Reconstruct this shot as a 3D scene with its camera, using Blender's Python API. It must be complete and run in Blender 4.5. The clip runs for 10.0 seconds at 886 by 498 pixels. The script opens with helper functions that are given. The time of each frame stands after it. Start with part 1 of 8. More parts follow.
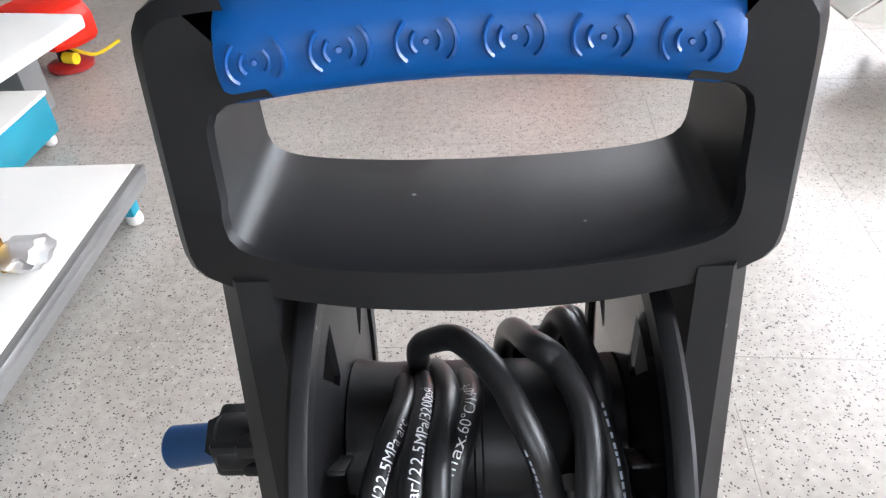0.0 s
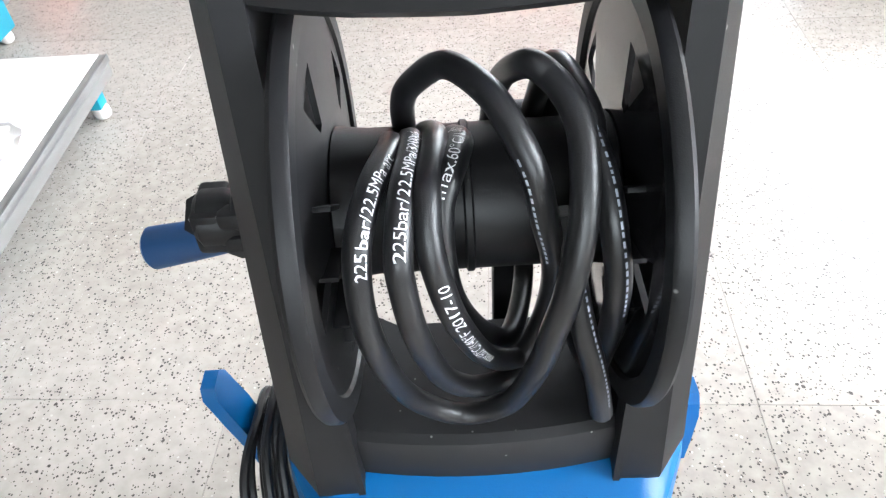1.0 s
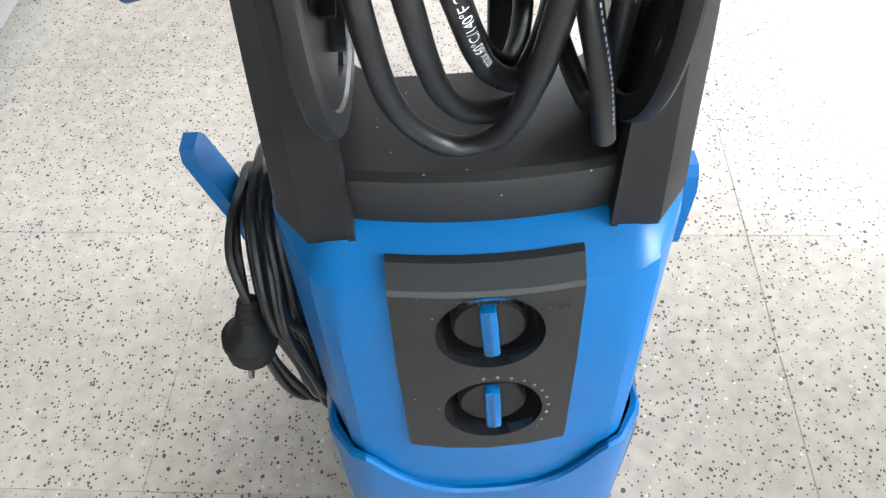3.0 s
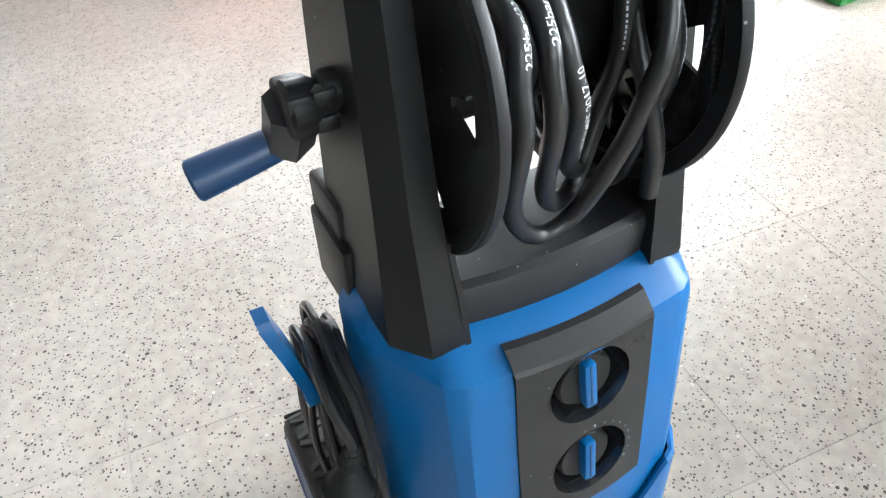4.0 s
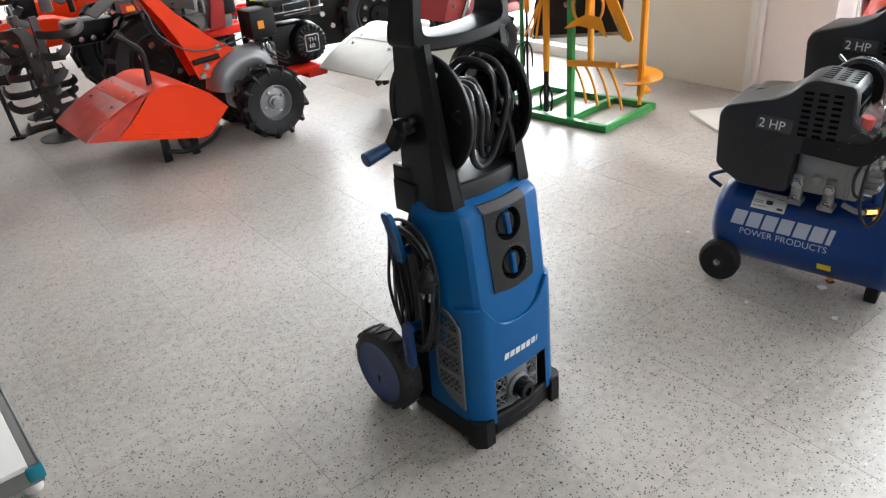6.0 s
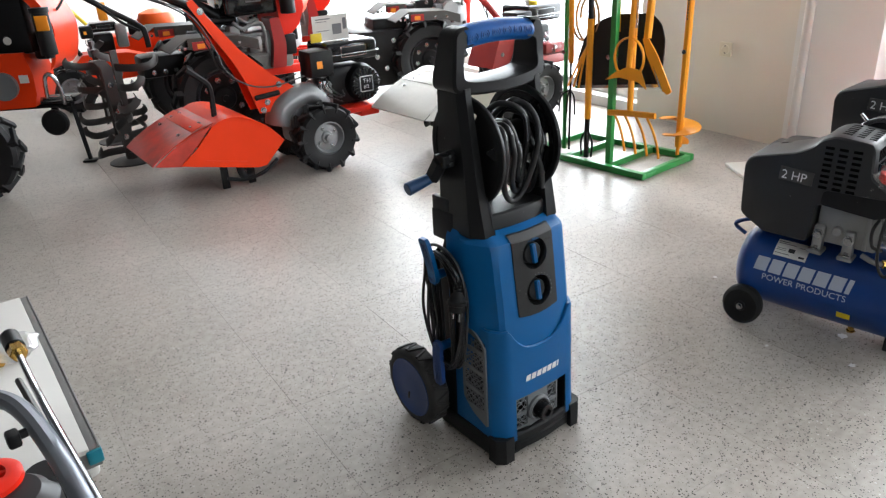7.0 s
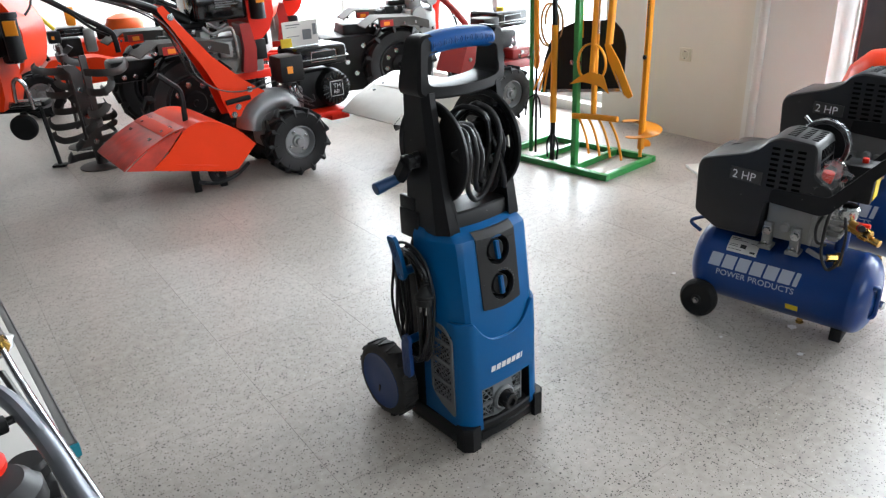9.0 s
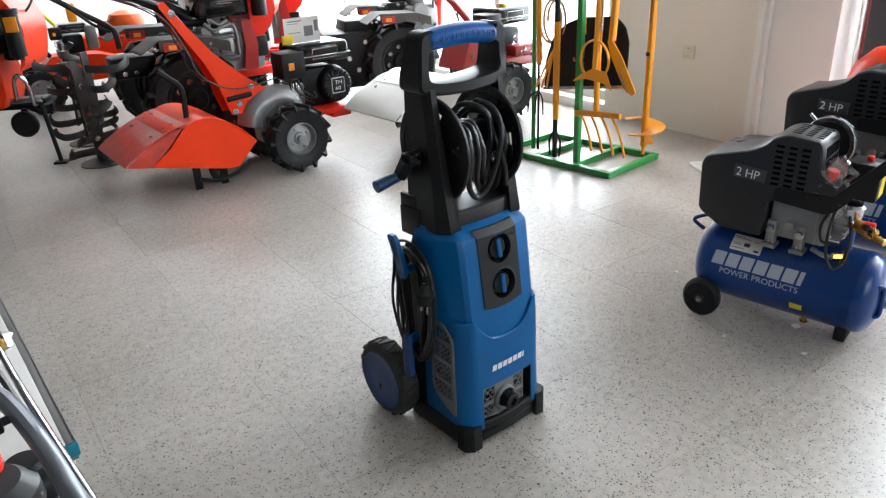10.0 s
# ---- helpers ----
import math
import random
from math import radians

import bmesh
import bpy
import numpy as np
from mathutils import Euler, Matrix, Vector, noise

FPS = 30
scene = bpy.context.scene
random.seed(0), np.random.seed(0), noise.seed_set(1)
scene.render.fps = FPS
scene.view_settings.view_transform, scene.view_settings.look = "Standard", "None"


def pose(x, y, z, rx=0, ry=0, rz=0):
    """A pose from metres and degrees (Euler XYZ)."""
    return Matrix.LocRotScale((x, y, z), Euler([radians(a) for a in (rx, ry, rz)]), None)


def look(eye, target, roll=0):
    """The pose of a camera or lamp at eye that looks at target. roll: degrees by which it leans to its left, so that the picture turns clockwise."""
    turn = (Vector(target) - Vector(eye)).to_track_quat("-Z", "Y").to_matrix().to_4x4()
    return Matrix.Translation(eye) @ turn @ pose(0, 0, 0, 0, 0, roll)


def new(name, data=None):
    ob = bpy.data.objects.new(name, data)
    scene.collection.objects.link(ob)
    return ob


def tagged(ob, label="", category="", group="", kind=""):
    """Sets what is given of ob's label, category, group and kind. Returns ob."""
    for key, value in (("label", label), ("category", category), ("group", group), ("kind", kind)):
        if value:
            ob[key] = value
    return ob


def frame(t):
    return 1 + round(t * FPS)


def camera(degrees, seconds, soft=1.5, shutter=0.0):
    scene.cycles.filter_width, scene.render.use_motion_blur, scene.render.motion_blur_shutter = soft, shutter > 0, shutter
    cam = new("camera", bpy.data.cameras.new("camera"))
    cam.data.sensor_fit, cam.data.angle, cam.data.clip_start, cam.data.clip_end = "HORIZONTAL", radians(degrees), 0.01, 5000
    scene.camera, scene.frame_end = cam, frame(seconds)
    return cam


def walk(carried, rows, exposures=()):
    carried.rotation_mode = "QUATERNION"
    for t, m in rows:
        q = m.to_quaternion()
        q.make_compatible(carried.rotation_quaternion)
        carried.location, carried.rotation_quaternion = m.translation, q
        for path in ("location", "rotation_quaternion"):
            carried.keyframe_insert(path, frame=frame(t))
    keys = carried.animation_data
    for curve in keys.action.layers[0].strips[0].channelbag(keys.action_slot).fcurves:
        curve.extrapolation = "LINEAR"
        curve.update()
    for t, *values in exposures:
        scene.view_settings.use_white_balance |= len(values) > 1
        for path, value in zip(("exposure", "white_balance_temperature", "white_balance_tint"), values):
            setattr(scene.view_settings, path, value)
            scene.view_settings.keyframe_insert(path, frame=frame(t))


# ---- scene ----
cam = camera(62.7, 10.0, soft=1.3)
PATH = [
    (0, (-0.013, -0.25, 0.999), (-0.009, 1.337, -0.217), -3.8),
    (0.5, (-0.015, -0.283, 0.953), (0.022, 1.231, -0.353), -5.4),
    (1, (-0.023, -0.292, 0.926), (0.019, 1.152, -0.457), -4.5),
    (1.5, (-0.024, -0.304, 0.901), (0.013, 1.062, -0.56), -4.6),
    (2, (-0.024, -0.315, 0.877), (0.012, 0.989, -0.639), -4.5),
    (2.5, (-0.028, -0.328, 0.856), (0.008, 0.907, -0.716), -4.3),
    (2.7, (-0.031, -0.337, 0.851), (0.008, 0.874, -0.741), -4.0),
    (3.8, (-0.122, -0.339, 0.868), (0.263, 0.933, -0.627), -3.3),
    (4, (-0.241, -0.333, 0.887), (0.494, 0.946, -0.464), -2.0),
    (4.5, (-0.431, -0.476, 0.965), (0.609, 0.865, -0.095), -5.3),
    (5, (-0.66, -0.652, 1.024), (0.557, 0.579, 0.023), -2.8),
    (5.2, (-0.745, -0.697, 1.037), (0.504, 0.504, 0.038), -3.5),
    (6.3, (-0.985, -1.006, 1.098), (0.205, 0.334, 0.211), -4.4),
    (6.5, (-1.004, -1.029, 1.107), (0.174, 0.338, 0.246), -4.0),
    (7, (-1.023, -1.049, 1.105), (0.143, 0.355, 0.288), -3.0),
    (7.5, (-1.033, -1.065, 1.106), (0.167, 0.308, 0.285), -3.1),
    (8, (-1.058, -1.107, 1.121), (0.153, 0.258, 0.301), -3.1),
    (8.5, (-1.055, -1.107, 1.119), (0.159, 0.258, 0.304), -3.0),
    (9, (-1.06, -1.111, 1.119), (0.165, 0.247, 0.309), -2.6),
    (9.5, (-1.058, -1.107, 1.117), (0.165, 0.25, 0.303), -2.6),
    (10, (-1.049, -1.103, 1.116), (0.169, 0.257, 0.299), -2.6),
]
EXPOSURES = [(0.0, 1.06, 6200, 14), (0.5, 1.50, 6300, 12), (1.0, 1.67, 6180, 11), (1.5, 1.57, 6200, 10), (2.7, 1.62, 6280, 9), (4.0, 1.52, 6250, 8), (4.5, 1.56, 6250, 7), (5.0, 1.19, 6380, 9), (6.5, 0.47, 6400, 11), (8.0, 0.43, 6230, 10), (10.0, 0.43, 6230, 10)]
walk(cam, [(t, look(eye, target, roll)) for t, eye, target, roll in PATH], EXPOSURES)

# ---- light ----
ROOM = pose(0.828, 0.23, 0, 0, 0, -7.5)      # the floor's grid and the walls, turned a little against the washer
world = bpy.data.worlds.new("world")
scene.world = world
world.use_nodes = True
wn = world.node_tree
sky = wn.nodes.new("ShaderNodeTexSky")
sky.sky_type, sky.sun_disc = 'NISHITA', False
sky.sun_elevation, sky.sun_rotation = radians(38), radians(70)
wn.links.new(sky.outputs[0], wn.nodes["Background"].inputs[0])
wn.nodes["Background"].inputs[1].default_value = 0.15

sun = new("sun", bpy.data.lights.new("sun", 'SUN'))
sun.data.energy, sun.data.angle, sun.data.color = 0.8, radians(12), (1, 0.96, 0.9)
sun.matrix_world = look((6, 9, 8), (0, 0, 0))


def window_light(name, u, v, z, width, height, turn, watts, col=(0.93, 0.95, 1.0)):
    """Overcast daylight standing in a window's opening, facing into the room."""
    lamp = bpy.data.lights.new(name, 'AREA')
    lamp.shape, lamp.size, lamp.size_y, lamp.energy, lamp.color = 'RECTANGLE', width, height, watts, col
    ob = new(name, lamp)
    ob.matrix_world = ROOM @ pose(u, v, z, 90, 0, turn)
    return ob


window_light("daylight_north", 0.93, 6.55, 1.75, 1.35, 2.4, 180, 80)
window_light("daylight_east", 2.05, 3.75, 1.55, 4.4, 2.8, 90, 250)
# weak fill from an unseen south window, added for the washer's front
window_light("fill_south", -0.2, -4.55, 1.75, 2.8, 2.0, 0, 10)
window_light("daylight_door", 2.05, -0.72, 1.45, 1.5, 2.1, 90, 135)


# ---- materials ----
def nodes_of(name):
    m = bpy.data.materials.new(name)
    m.use_nodes = True
    return m, m.node_tree.nodes, m.node_tree.links, m.node_tree.nodes["Principled BSDF"]


def paint(name, col, rough=0.45, metal=0.0, grain=300.0, bump=0.08, vary=0.12, blotch=6.0, coat=0.0, dust=0.0, dust_scale=70.0, spec=0.5):
    """A painted, moulded or cast surface: large blotches, fine grain, dust specks and scuffs on its own coordinates."""
    m, n, l, b = nodes_of(name)
    tc = n.new("ShaderNodeTexCoord")
    big = n.new("ShaderNodeTexNoise")
    big.inputs["Scale"].default_value, big.inputs["Detail"].default_value = blotch, 4
    l.new(tc.outputs["Object"], big.inputs["Vector"])
    ramp = n.new("ShaderNodeMapRange")
    ramp.inputs["From Min"].default_value, ramp.inputs["From Max"].default_value = 0.3, 0.7
    ramp.inputs["To Min"].default_value, ramp.inputs["To Max"].default_value = 1 - vary, 1 + vary
    l.new(big.outputs["Fac"], ramp.inputs["Value"])
    mul = n.new("ShaderNodeVectorMath")
    mul.operation = 'SCALE'
    mul.inputs[0].default_value = col
    l.new(ramp.outputs[0], mul.inputs["Scale"])
    out = mul.outputs[0]
    if dust:
        vor = n.new("ShaderNodeTexVoronoi")
        vor.inputs["Scale"].default_value = dust_scale
        l.new(tc.outputs["Object"], vor.inputs["Vector"])
        spot = n.new("ShaderNodeMapRange")
        spot.inputs["From Min"].default_value, spot.inputs["From Max"].default_value = 0.10, 0.05
        l.new(vor.outputs["Distance"], spot.inputs["Value"])
        sep = n.new("ShaderNodeSeparateColor")
        l.new(vor.outputs["Color"], sep.inputs[0])
        few = n.new("ShaderNodeMath")
        few.operation, few.inputs[1].default_value = 'LESS_THAN', dust
        l.new(sep.outputs[0], few.inputs[0])
        both = n.new("ShaderNodeMath")
        both.operation = 'MULTIPLY'
        l.new(spot.outputs[0], both.inputs[0]), l.new(few.outputs[0], both.inputs[1])
        mix = n.new("ShaderNodeMix")
        mix.data_type = 'RGBA'
        mix.inputs["B"].default_value = (0.22, 0.22, 0.21, 1)
        l.new(both.outputs[0], mix.inputs["Factor"]), l.new(out, mix.inputs["A"])
        out = mix.outputs["Result"]
    l.new(out, b.inputs["Base Color"])
    fine = n.new("ShaderNodeTexNoise")
    fine.inputs["Scale"].default_value, fine.inputs["Detail"].default_value = grain, 3
    l.new(tc.outputs["Object"], fine.inputs["Vector"])
    rr = n.new("ShaderNodeMapRange")
    rr.inputs["To Min"].default_value, rr.inputs["To Max"].default_value = max(0.03, rough - 0.08), min(1, rough + 0.1)
    l.new(big.outputs["Fac"], rr.inputs["Value"])
    l.new(rr.outputs[0], b.inputs["Roughness"])
    b.inputs["Metallic"].default_value = metal
    b.inputs["Specular IOR Level"].default_value = spec
    b.inputs["Coat Weight"].default_value = coat
    b.inputs["Coat Roughness"].default_value = 0.08
    if bump:
        bp = n.new("ShaderNodeBump")
        bp.inputs["Strength"].default_value, bp.inputs["Distance"].default_value = bump, 0.002
        l.new(fine.outputs["Fac"], bp.inputs["Height"])
        l.new(bp.outputs[0], b.inputs["Normal"])
    return m


BLACK = paint("black_plastic", (0.0064, 0.0064, 0.0069), 0.42, grain=1400, bump=0.06, vary=0.15, dust=0.06, spec=0.27)
BLACK_DUSTY = paint("dusty_black_plastic", (0.0090, 0.0090, 0.0095), 0.42, grain=1400, bump=0.06, dust=0.28, dust_scale=120, spec=0.36)
BLACK_GLOSS = paint("glossy_black_plastic", (0.008, 0.008, 0.0085), 0.10, grain=200, bump=0.03)
BLACK_PAINT = paint("black_painted_steel", (0.006, 0.006, 0.0065), 0.38, grain=400, bump=0.05, spec=0.22)
RUBBER = paint("black_rubber", (0.009, 0.009, 0.009), 0.62, grain=500, bump=0.2, vary=0.2, spec=0.25)
TYRE = paint("tyre_rubber", (0.009, 0.009, 0.0095), 0.5, grain=250, bump=0.25, vary=0.3, blotch=20, spec=0.28)
TYRE_DUSTY = paint("dusty_tyre", (0.022, 0.021, 0.020), 0.7, grain=250, bump=0.3, vary=0.4, blotch=25)
HOSE = paint("hose_rubber", (0.008, 0.008, 0.0085), 0.33, grain=1500, bump=0.1)
BLUE = paint("blue_plastic", (0.0003, 0.087, 0.256), 0.34, grain=900, bump=0.08, vary=0.05, dust=0.0, spec=0.3)
BLUE_GRIP = paint("blue_rubber_grip", (0.0015, 0.066, 0.25), 0.42, grain=700, bump=0.05, vary=0.05, spec=0.3)
NAVY = paint("dark_blue_plastic", (0.004, 0.042, 0.125), 0.4, grain=600, bump=0.06)
# same blue as the grip, darkened for the shaded edges of the relief
GRIP_LINE = paint("grip_relief_shade", (0.002, 0.050, 0.20), 0.3, bump=0)
COVER = paint("satin_black_cover", (0.012, 0.012, 0.013), 0.38, grain=900, bump=0.05, vary=0.15, dust=0.03, spec=0.5)
NAVY_LINE = paint("navy_relief", (0.004, 0.026, 0.12), 0.35, bump=0)
HUB_BLUE = paint("blue_wheel_disc", (0.004, 0.035, 0.15), 0.45, grain=400, bump=0.05)
TANK = paint("blue_enamel", (0.0025, 0.034, 0.165), 0.30, grain=60, bump=0.06, coat=0.12, vary=0.08, spec=0.4)
GREY = paint("grey_plastic", (0.13, 0.135, 0.14), 0.45, grain=500, bump=0.08)
RED = paint("red_paint", (0.72, 0.020, 0.006), 0.35, grain=80, bump=0.04, spec=0.25, vary=0.06)
# darker copy of RED: the backlit frame's shade is put into the colour
FRAME_RED = paint("backlit_frame_red", (0.58, 0.016, 0.007), 0.45, grain=80, bump=0.05, vary=0.12, spec=0.2)
DARK_RED = paint("dark_red_paint", (0.36, 0.02, 0.018), 0.35, grain=80, bump=0.04, coat=0.3)
RED_FILM = paint("wrapped_red_flap", (0.50, 0.040, 0.022), 0.30, grain=22, bump=0.25, coat=0.15, vary=0.3, blotch=14)
GREEN = paint("green_paint", (0.018, 0.24, 0.045), 0.35, grain=120, bump=0.06, coat=0.3)
ORANGE = paint("orange_paint", (0.78, 0.30, 0.008), 0.38, grain=150, bump=0.06, vary=0.1)
ORANGE_LAMP = paint("orange_decal", (0.85, 0.28, 0.01), 0.4, bump=0)
YELLOW = paint("yellow_plastic", (0.75, 0.55, 0.01), 0.4, bump=0.02)
ALU = paint("cast_aluminium", (0.27, 0.27, 0.265), 0.45, 0.75, grain=180, bump=0.25, vary=0.2)
SILVER = paint("silver_paint", (0.26, 0.265, 0.27), 0.35, 0.5, grain=100, bump=0.05)
STEEL = paint("bright_steel", (0.42, 0.43, 0.44), 0.22, 1.0, grain=200, bump=0.04)
SATIN = paint("satin_grey_tube", (0.20, 0.215, 0.245), 0.36, 0.8, grain=300, bump=0.04)
CHROME = paint("chrome", (0.30, 0.31, 0.33), 0.14, 1.0, grain=60, bump=0.02)
BRASS = paint("brass", (0.62, 0.38, 0.10), 0.25, 1.0, grain=150, bump=0.05)
IRON = paint("dark_iron", (0.066, 0.064, 0.062), 0.42, 0.6, grain=120, bump=0.2, vary=0.3)
WHITE = paint("white_board", (0.64, 0.62, 0.58), 0.4, grain=60, bump=0.02, vary=0.03)
WHITE_FILM = paint("white_wrapping", (0.66, 0.64, 0.58), 0.3, grain=25, bump=0.35, vary=0.06, coat=0.3)
GUARD = paint("grey_mudguard", (0.07, 0.066, 0.06), 0.65, grain=150, bump=0.1, vary=0.2, spec=0.2)
EDGE = paint("grey_edge_band", (0.17, 0.165, 0.158), 0.45, grain=200, bump=0.05)
TEAL = paint("teal_paint", (0.008, 0.22, 0.30), 0.4, grain=100, bump=0.05)
INK = paint("white_print", (0.70, 0.70, 0.70), 0.5, bump=0, vary=0.05)
SILVER_INK = paint("silver_print", (0.42, 0.45, 0.52), 0.4, bump=0, vary=0.05)
DARK_INK = paint("dark_print", (0.03, 0.03, 0.03), 0.5, bump=0)
PAPER = paint("label_paper", (0.66, 0.64, 0.60), 0.5, bump=0.02)
WALL = paint("wall_plaster", (0.78, 0.74, 0.645), 0.75, grain=35, bump=0.10, vary=0.04, blotch=1.2)
# unseen walls, darkened to cut light bounced onto the washer's left side
WALL_DIM = paint("unseen_dark_plaster", (0.10, 0.097, 0.09), 0.75, grain=35, bump=0.10, vary=0.04, blotch=1.0)
WALL_WHITE = paint("white_plaster", (0.81, 0.805, 0.765), 0.7, grain=35, bump=0.10, vary=0.03, blotch=1.0)
# unseen ceiling, darkened so that less light bounces into the shadows
CEILING = paint("ceiling_dimmed", (0.33, 0.325, 0.32), 0.8, grain=30, bump=0.05, vary=0.03, blotch=1.0)
FRAME_RED = paint("red_door_paint", (0.26, 0.018, 0.016), 0.4, bump=0.03)


def clear(name, col, rough, alpha):
    """Thin see-through film or pane."""
    m, n, l, b = nodes_of(name)
    tr = n.new("ShaderNodeBsdfTransparent")
    tr.inputs[0].default_value = (*col, 1)
    gl = n.new("ShaderNodeBsdfGlossy")
    gl.inputs["Roughness"].default_value = rough
    mix = n.new("ShaderNodeMixShader")
    mix.inputs[0].default_value = alpha
    l.new(tr.outputs[0], mix.inputs[1]), l.new(gl.outputs[0], mix.inputs[2])
    tc, noise_tex, bp = n.new("ShaderNodeTexCoord"), n.new("ShaderNodeTexNoise"), n.new("ShaderNodeBump")
    noise_tex.inputs["Scale"].default_value = 40
    bp.inputs["Strength"].default_value = 0.6 if alpha > 0.1 else 0.0
    l.new(tc.outputs["Object"], noise_tex.inputs["Vector"]), l.new(noise_tex.outputs["Fac"], bp.inputs["Height"])
    l.new(bp.outputs[0], gl.inputs["Normal"])
    l.new(mix.outputs[0], n["Material Output"].inputs[0])
    return m


GLASS = clear("window_glass", (0.96, 0.98, 0.97), 0.02, 0.06)
BAG = clear("clear_plastic_bag", (0.96, 0.965, 0.97), 0.10, 0.20)
DOOR_GLASS = paint("dark_glass", (0.03, 0.03, 0.035), 0.08, bump=0, vary=0.3, blotch=1.5)


def terrazzo():
    """Polished grey-beige terrazzo: dark and pale chips of two sizes, worn gloss, a tint of its own for each tile."""
    m, n, l, b = nodes_of("terrazzo")
    geo = n.new("ShaderNodeNewGeometry")
    info = n.new("ShaderNodeObjectInfo")

    def chips(scale, share, inner, outer):
        vor = n.new("ShaderNodeTexVoronoi")
        vor.inputs["Scale"].default_value, vor.inputs["Randomness"].default_value = scale, 1.0
        warp = n.new("ShaderNodeTexNoise")
        warp.inputs["Scale"].default_value = scale * 1.5
        l.new(geo.outputs["Position"], warp.inputs["Vector"])
        add = n.new("ShaderNodeVectorMath")
        add.operation = 'MULTIPLY_ADD'
        add.inputs[1].default_value = (0.55 / scale,) * 3
        l.new(warp.outputs["Color"], add.inputs[0]), l.new(geo.outputs["Position"], add.inputs[2])
        l.new(add.outputs[0], vor.inputs["Vector"])
        sep = n.new("ShaderNodeSeparateColor")
        l.new(vor.outputs["Color"], sep.inputs[0])
        size = n.new("ShaderNodeMapRange")
        size.inputs["From Max"].default_value = share
        size.inputs["To Min"].default_value, size.inputs["To Max"].default_value = outer, inner
        l.new(sep.outputs[0], size.inputs["Value"])
        less = n.new("ShaderNodeMath")
        less.operation = 'SUBTRACT'
        l.new(size.outputs[0], less.inputs[0]), l.new(vor.outputs["Distance"], less.inputs[1])
        soft = n.new("ShaderNodeMapRange")
        soft.inputs["From Min"].default_value, soft.inputs["From Max"].default_value = 0.0, 0.07
        l.new(less.outputs[0], soft.inputs["Value"])
        return soft.outputs[0], sep.outputs[1]

    big = n.new("ShaderNodeTexNoise")
    big.inputs["Scale"].default_value, big.inputs["Detail"].default_value = 1.7, 5
    l.new(geo.outputs["Position"], big.inputs["Vector"])
    mid = n.new("ShaderNodeTexNoise")
    mid.inputs["Scale"].default_value, mid.inputs["Detail"].default_value = 45, 6
    l.new(geo.outputs["Position"], mid.inputs["Vector"])
    base = n.new("ShaderNodeValToRGB")
    base.color_ramp.elements[0].position, base.color_ramp.elements[0].color = 0.36, (0.300, 0.268, 0.232, 1)
    base.color_ramp.elements[1].position, base.color_ramp.elements[1].color = 0.64, (0.455, 0.415, 0.370, 1)
    half = n.new("ShaderNodeMath")
    half.operation = 'ADD'
    mm = n.new("ShaderNodeMath")
    mm.operation, mm.inputs[1].default_value = 'MULTIPLY', 0.5
    m2 = n.new("ShaderNodeMath")
    m2.operation, m2.inputs[1].default_value = 'MULTIPLY', 0.42
    l.new(big.outputs["Fac"], mm.inputs[0]), l.new(mid.outputs["Fac"], m2.inputs[0])
    l.new(mm.outputs[0], half.inputs[0]), l.new(m2.outputs[0], half.inputs[1])
    tint = n.new("ShaderNodeMath")
    tint.operation, tint.inputs[1].default_value = 'MULTIPLY_ADD', 0.07
    l.new(info.outputs["Random"], tint.inputs[0]), l.new(half.outputs[0], tint.inputs[2])
    l.new(tint.outputs[0], base.inputs[0])
    col = base.outputs[0]
    for scale, share, inner, outer, shade in ((245, 0.50, -0.2, 0.58, (0.060, 0.051, 0.043, 1)), (130, 0.12, -0.2, 0.46, (0.052, 0.044, 0.038, 1)), (170, 0.12, -0.2, 0.45, (0.52, 0.49, 0.45, 1))):
        fac, _ = chips(scale, share, inner, outer)
        mix = n.new("ShaderNodeMix")
        mix.data_type = 'RGBA'
        mix.inputs["B"].default_value = shade
        l.new(fac, mix.inputs["Factor"]), l.new(col, mix.inputs["A"])
        col = mix.outputs["Result"]
    l.new(col, b.inputs["Base Color"])
    rough = n.new("ShaderNodeMapRange")
    rough.inputs["To Min"].default_value, rough.inputs["To Max"].default_value = 0.24, 0.46
    l.new(half.outputs[0], rough.inputs["Value"])
    l.new(rough.outputs[0], b.inputs["Roughness"])
    bp = n.new("ShaderNodeBump")
    bp.inputs["Strength"].default_value, bp.inputs["Distance"].default_value = 0.12, 0.001
    l.new(mid.outputs["Fac"], bp.inputs["Height"])
    l.new(bp.outputs[0], b.inputs["Normal"])
    return m


TERRAZZO = terrazzo()
CREAM = paint("cream_plastic", (0.74, 0.68, 0.54), 0.4, bump=0.02, vary=0.05)
GROUT = paint("tile_joint", (0.18, 0.165, 0.145), 0.8, bump=0.05)


# ---- shaping helpers ----
def V(*a):
    return Vector(a)


def merge(bm, tmp):
    me = bpy.data.meshes.new("tmp")
    tmp.to_mesh(me)
    tmp.free()
    bm.from_mesh(me)
    bpy.data.meshes.remove(me)


def part(name, bm, material, parent=None, label="", at=None, flat=False, angle=36):
    """Links a bmesh as one mesh object under a thing or a part."""
    bmesh.ops.recalc_face_normals(bm, faces=bm.faces)
    for f in bm.faces:
        f.smooth = not flat
    for e in bm.edges:
        if len(e.link_faces) == 2 and e.calc_face_angle(0) > radians(angle):
            e.smooth = False
    me = bpy.data.meshes.new(name)
    bm.to_mesh(me)
    bm.free()
    me.materials.append(material)
    ob = new(name, me)
    if parent:
        ob.parent = parent
    if at is not None:
        ob.matrix_basis = at
    if label:
        ob["label"] = label
    return ob


def thing(name, m, label, category, group="", kind=""):
    return tagged_at(new(name), m, label, category, group, kind)


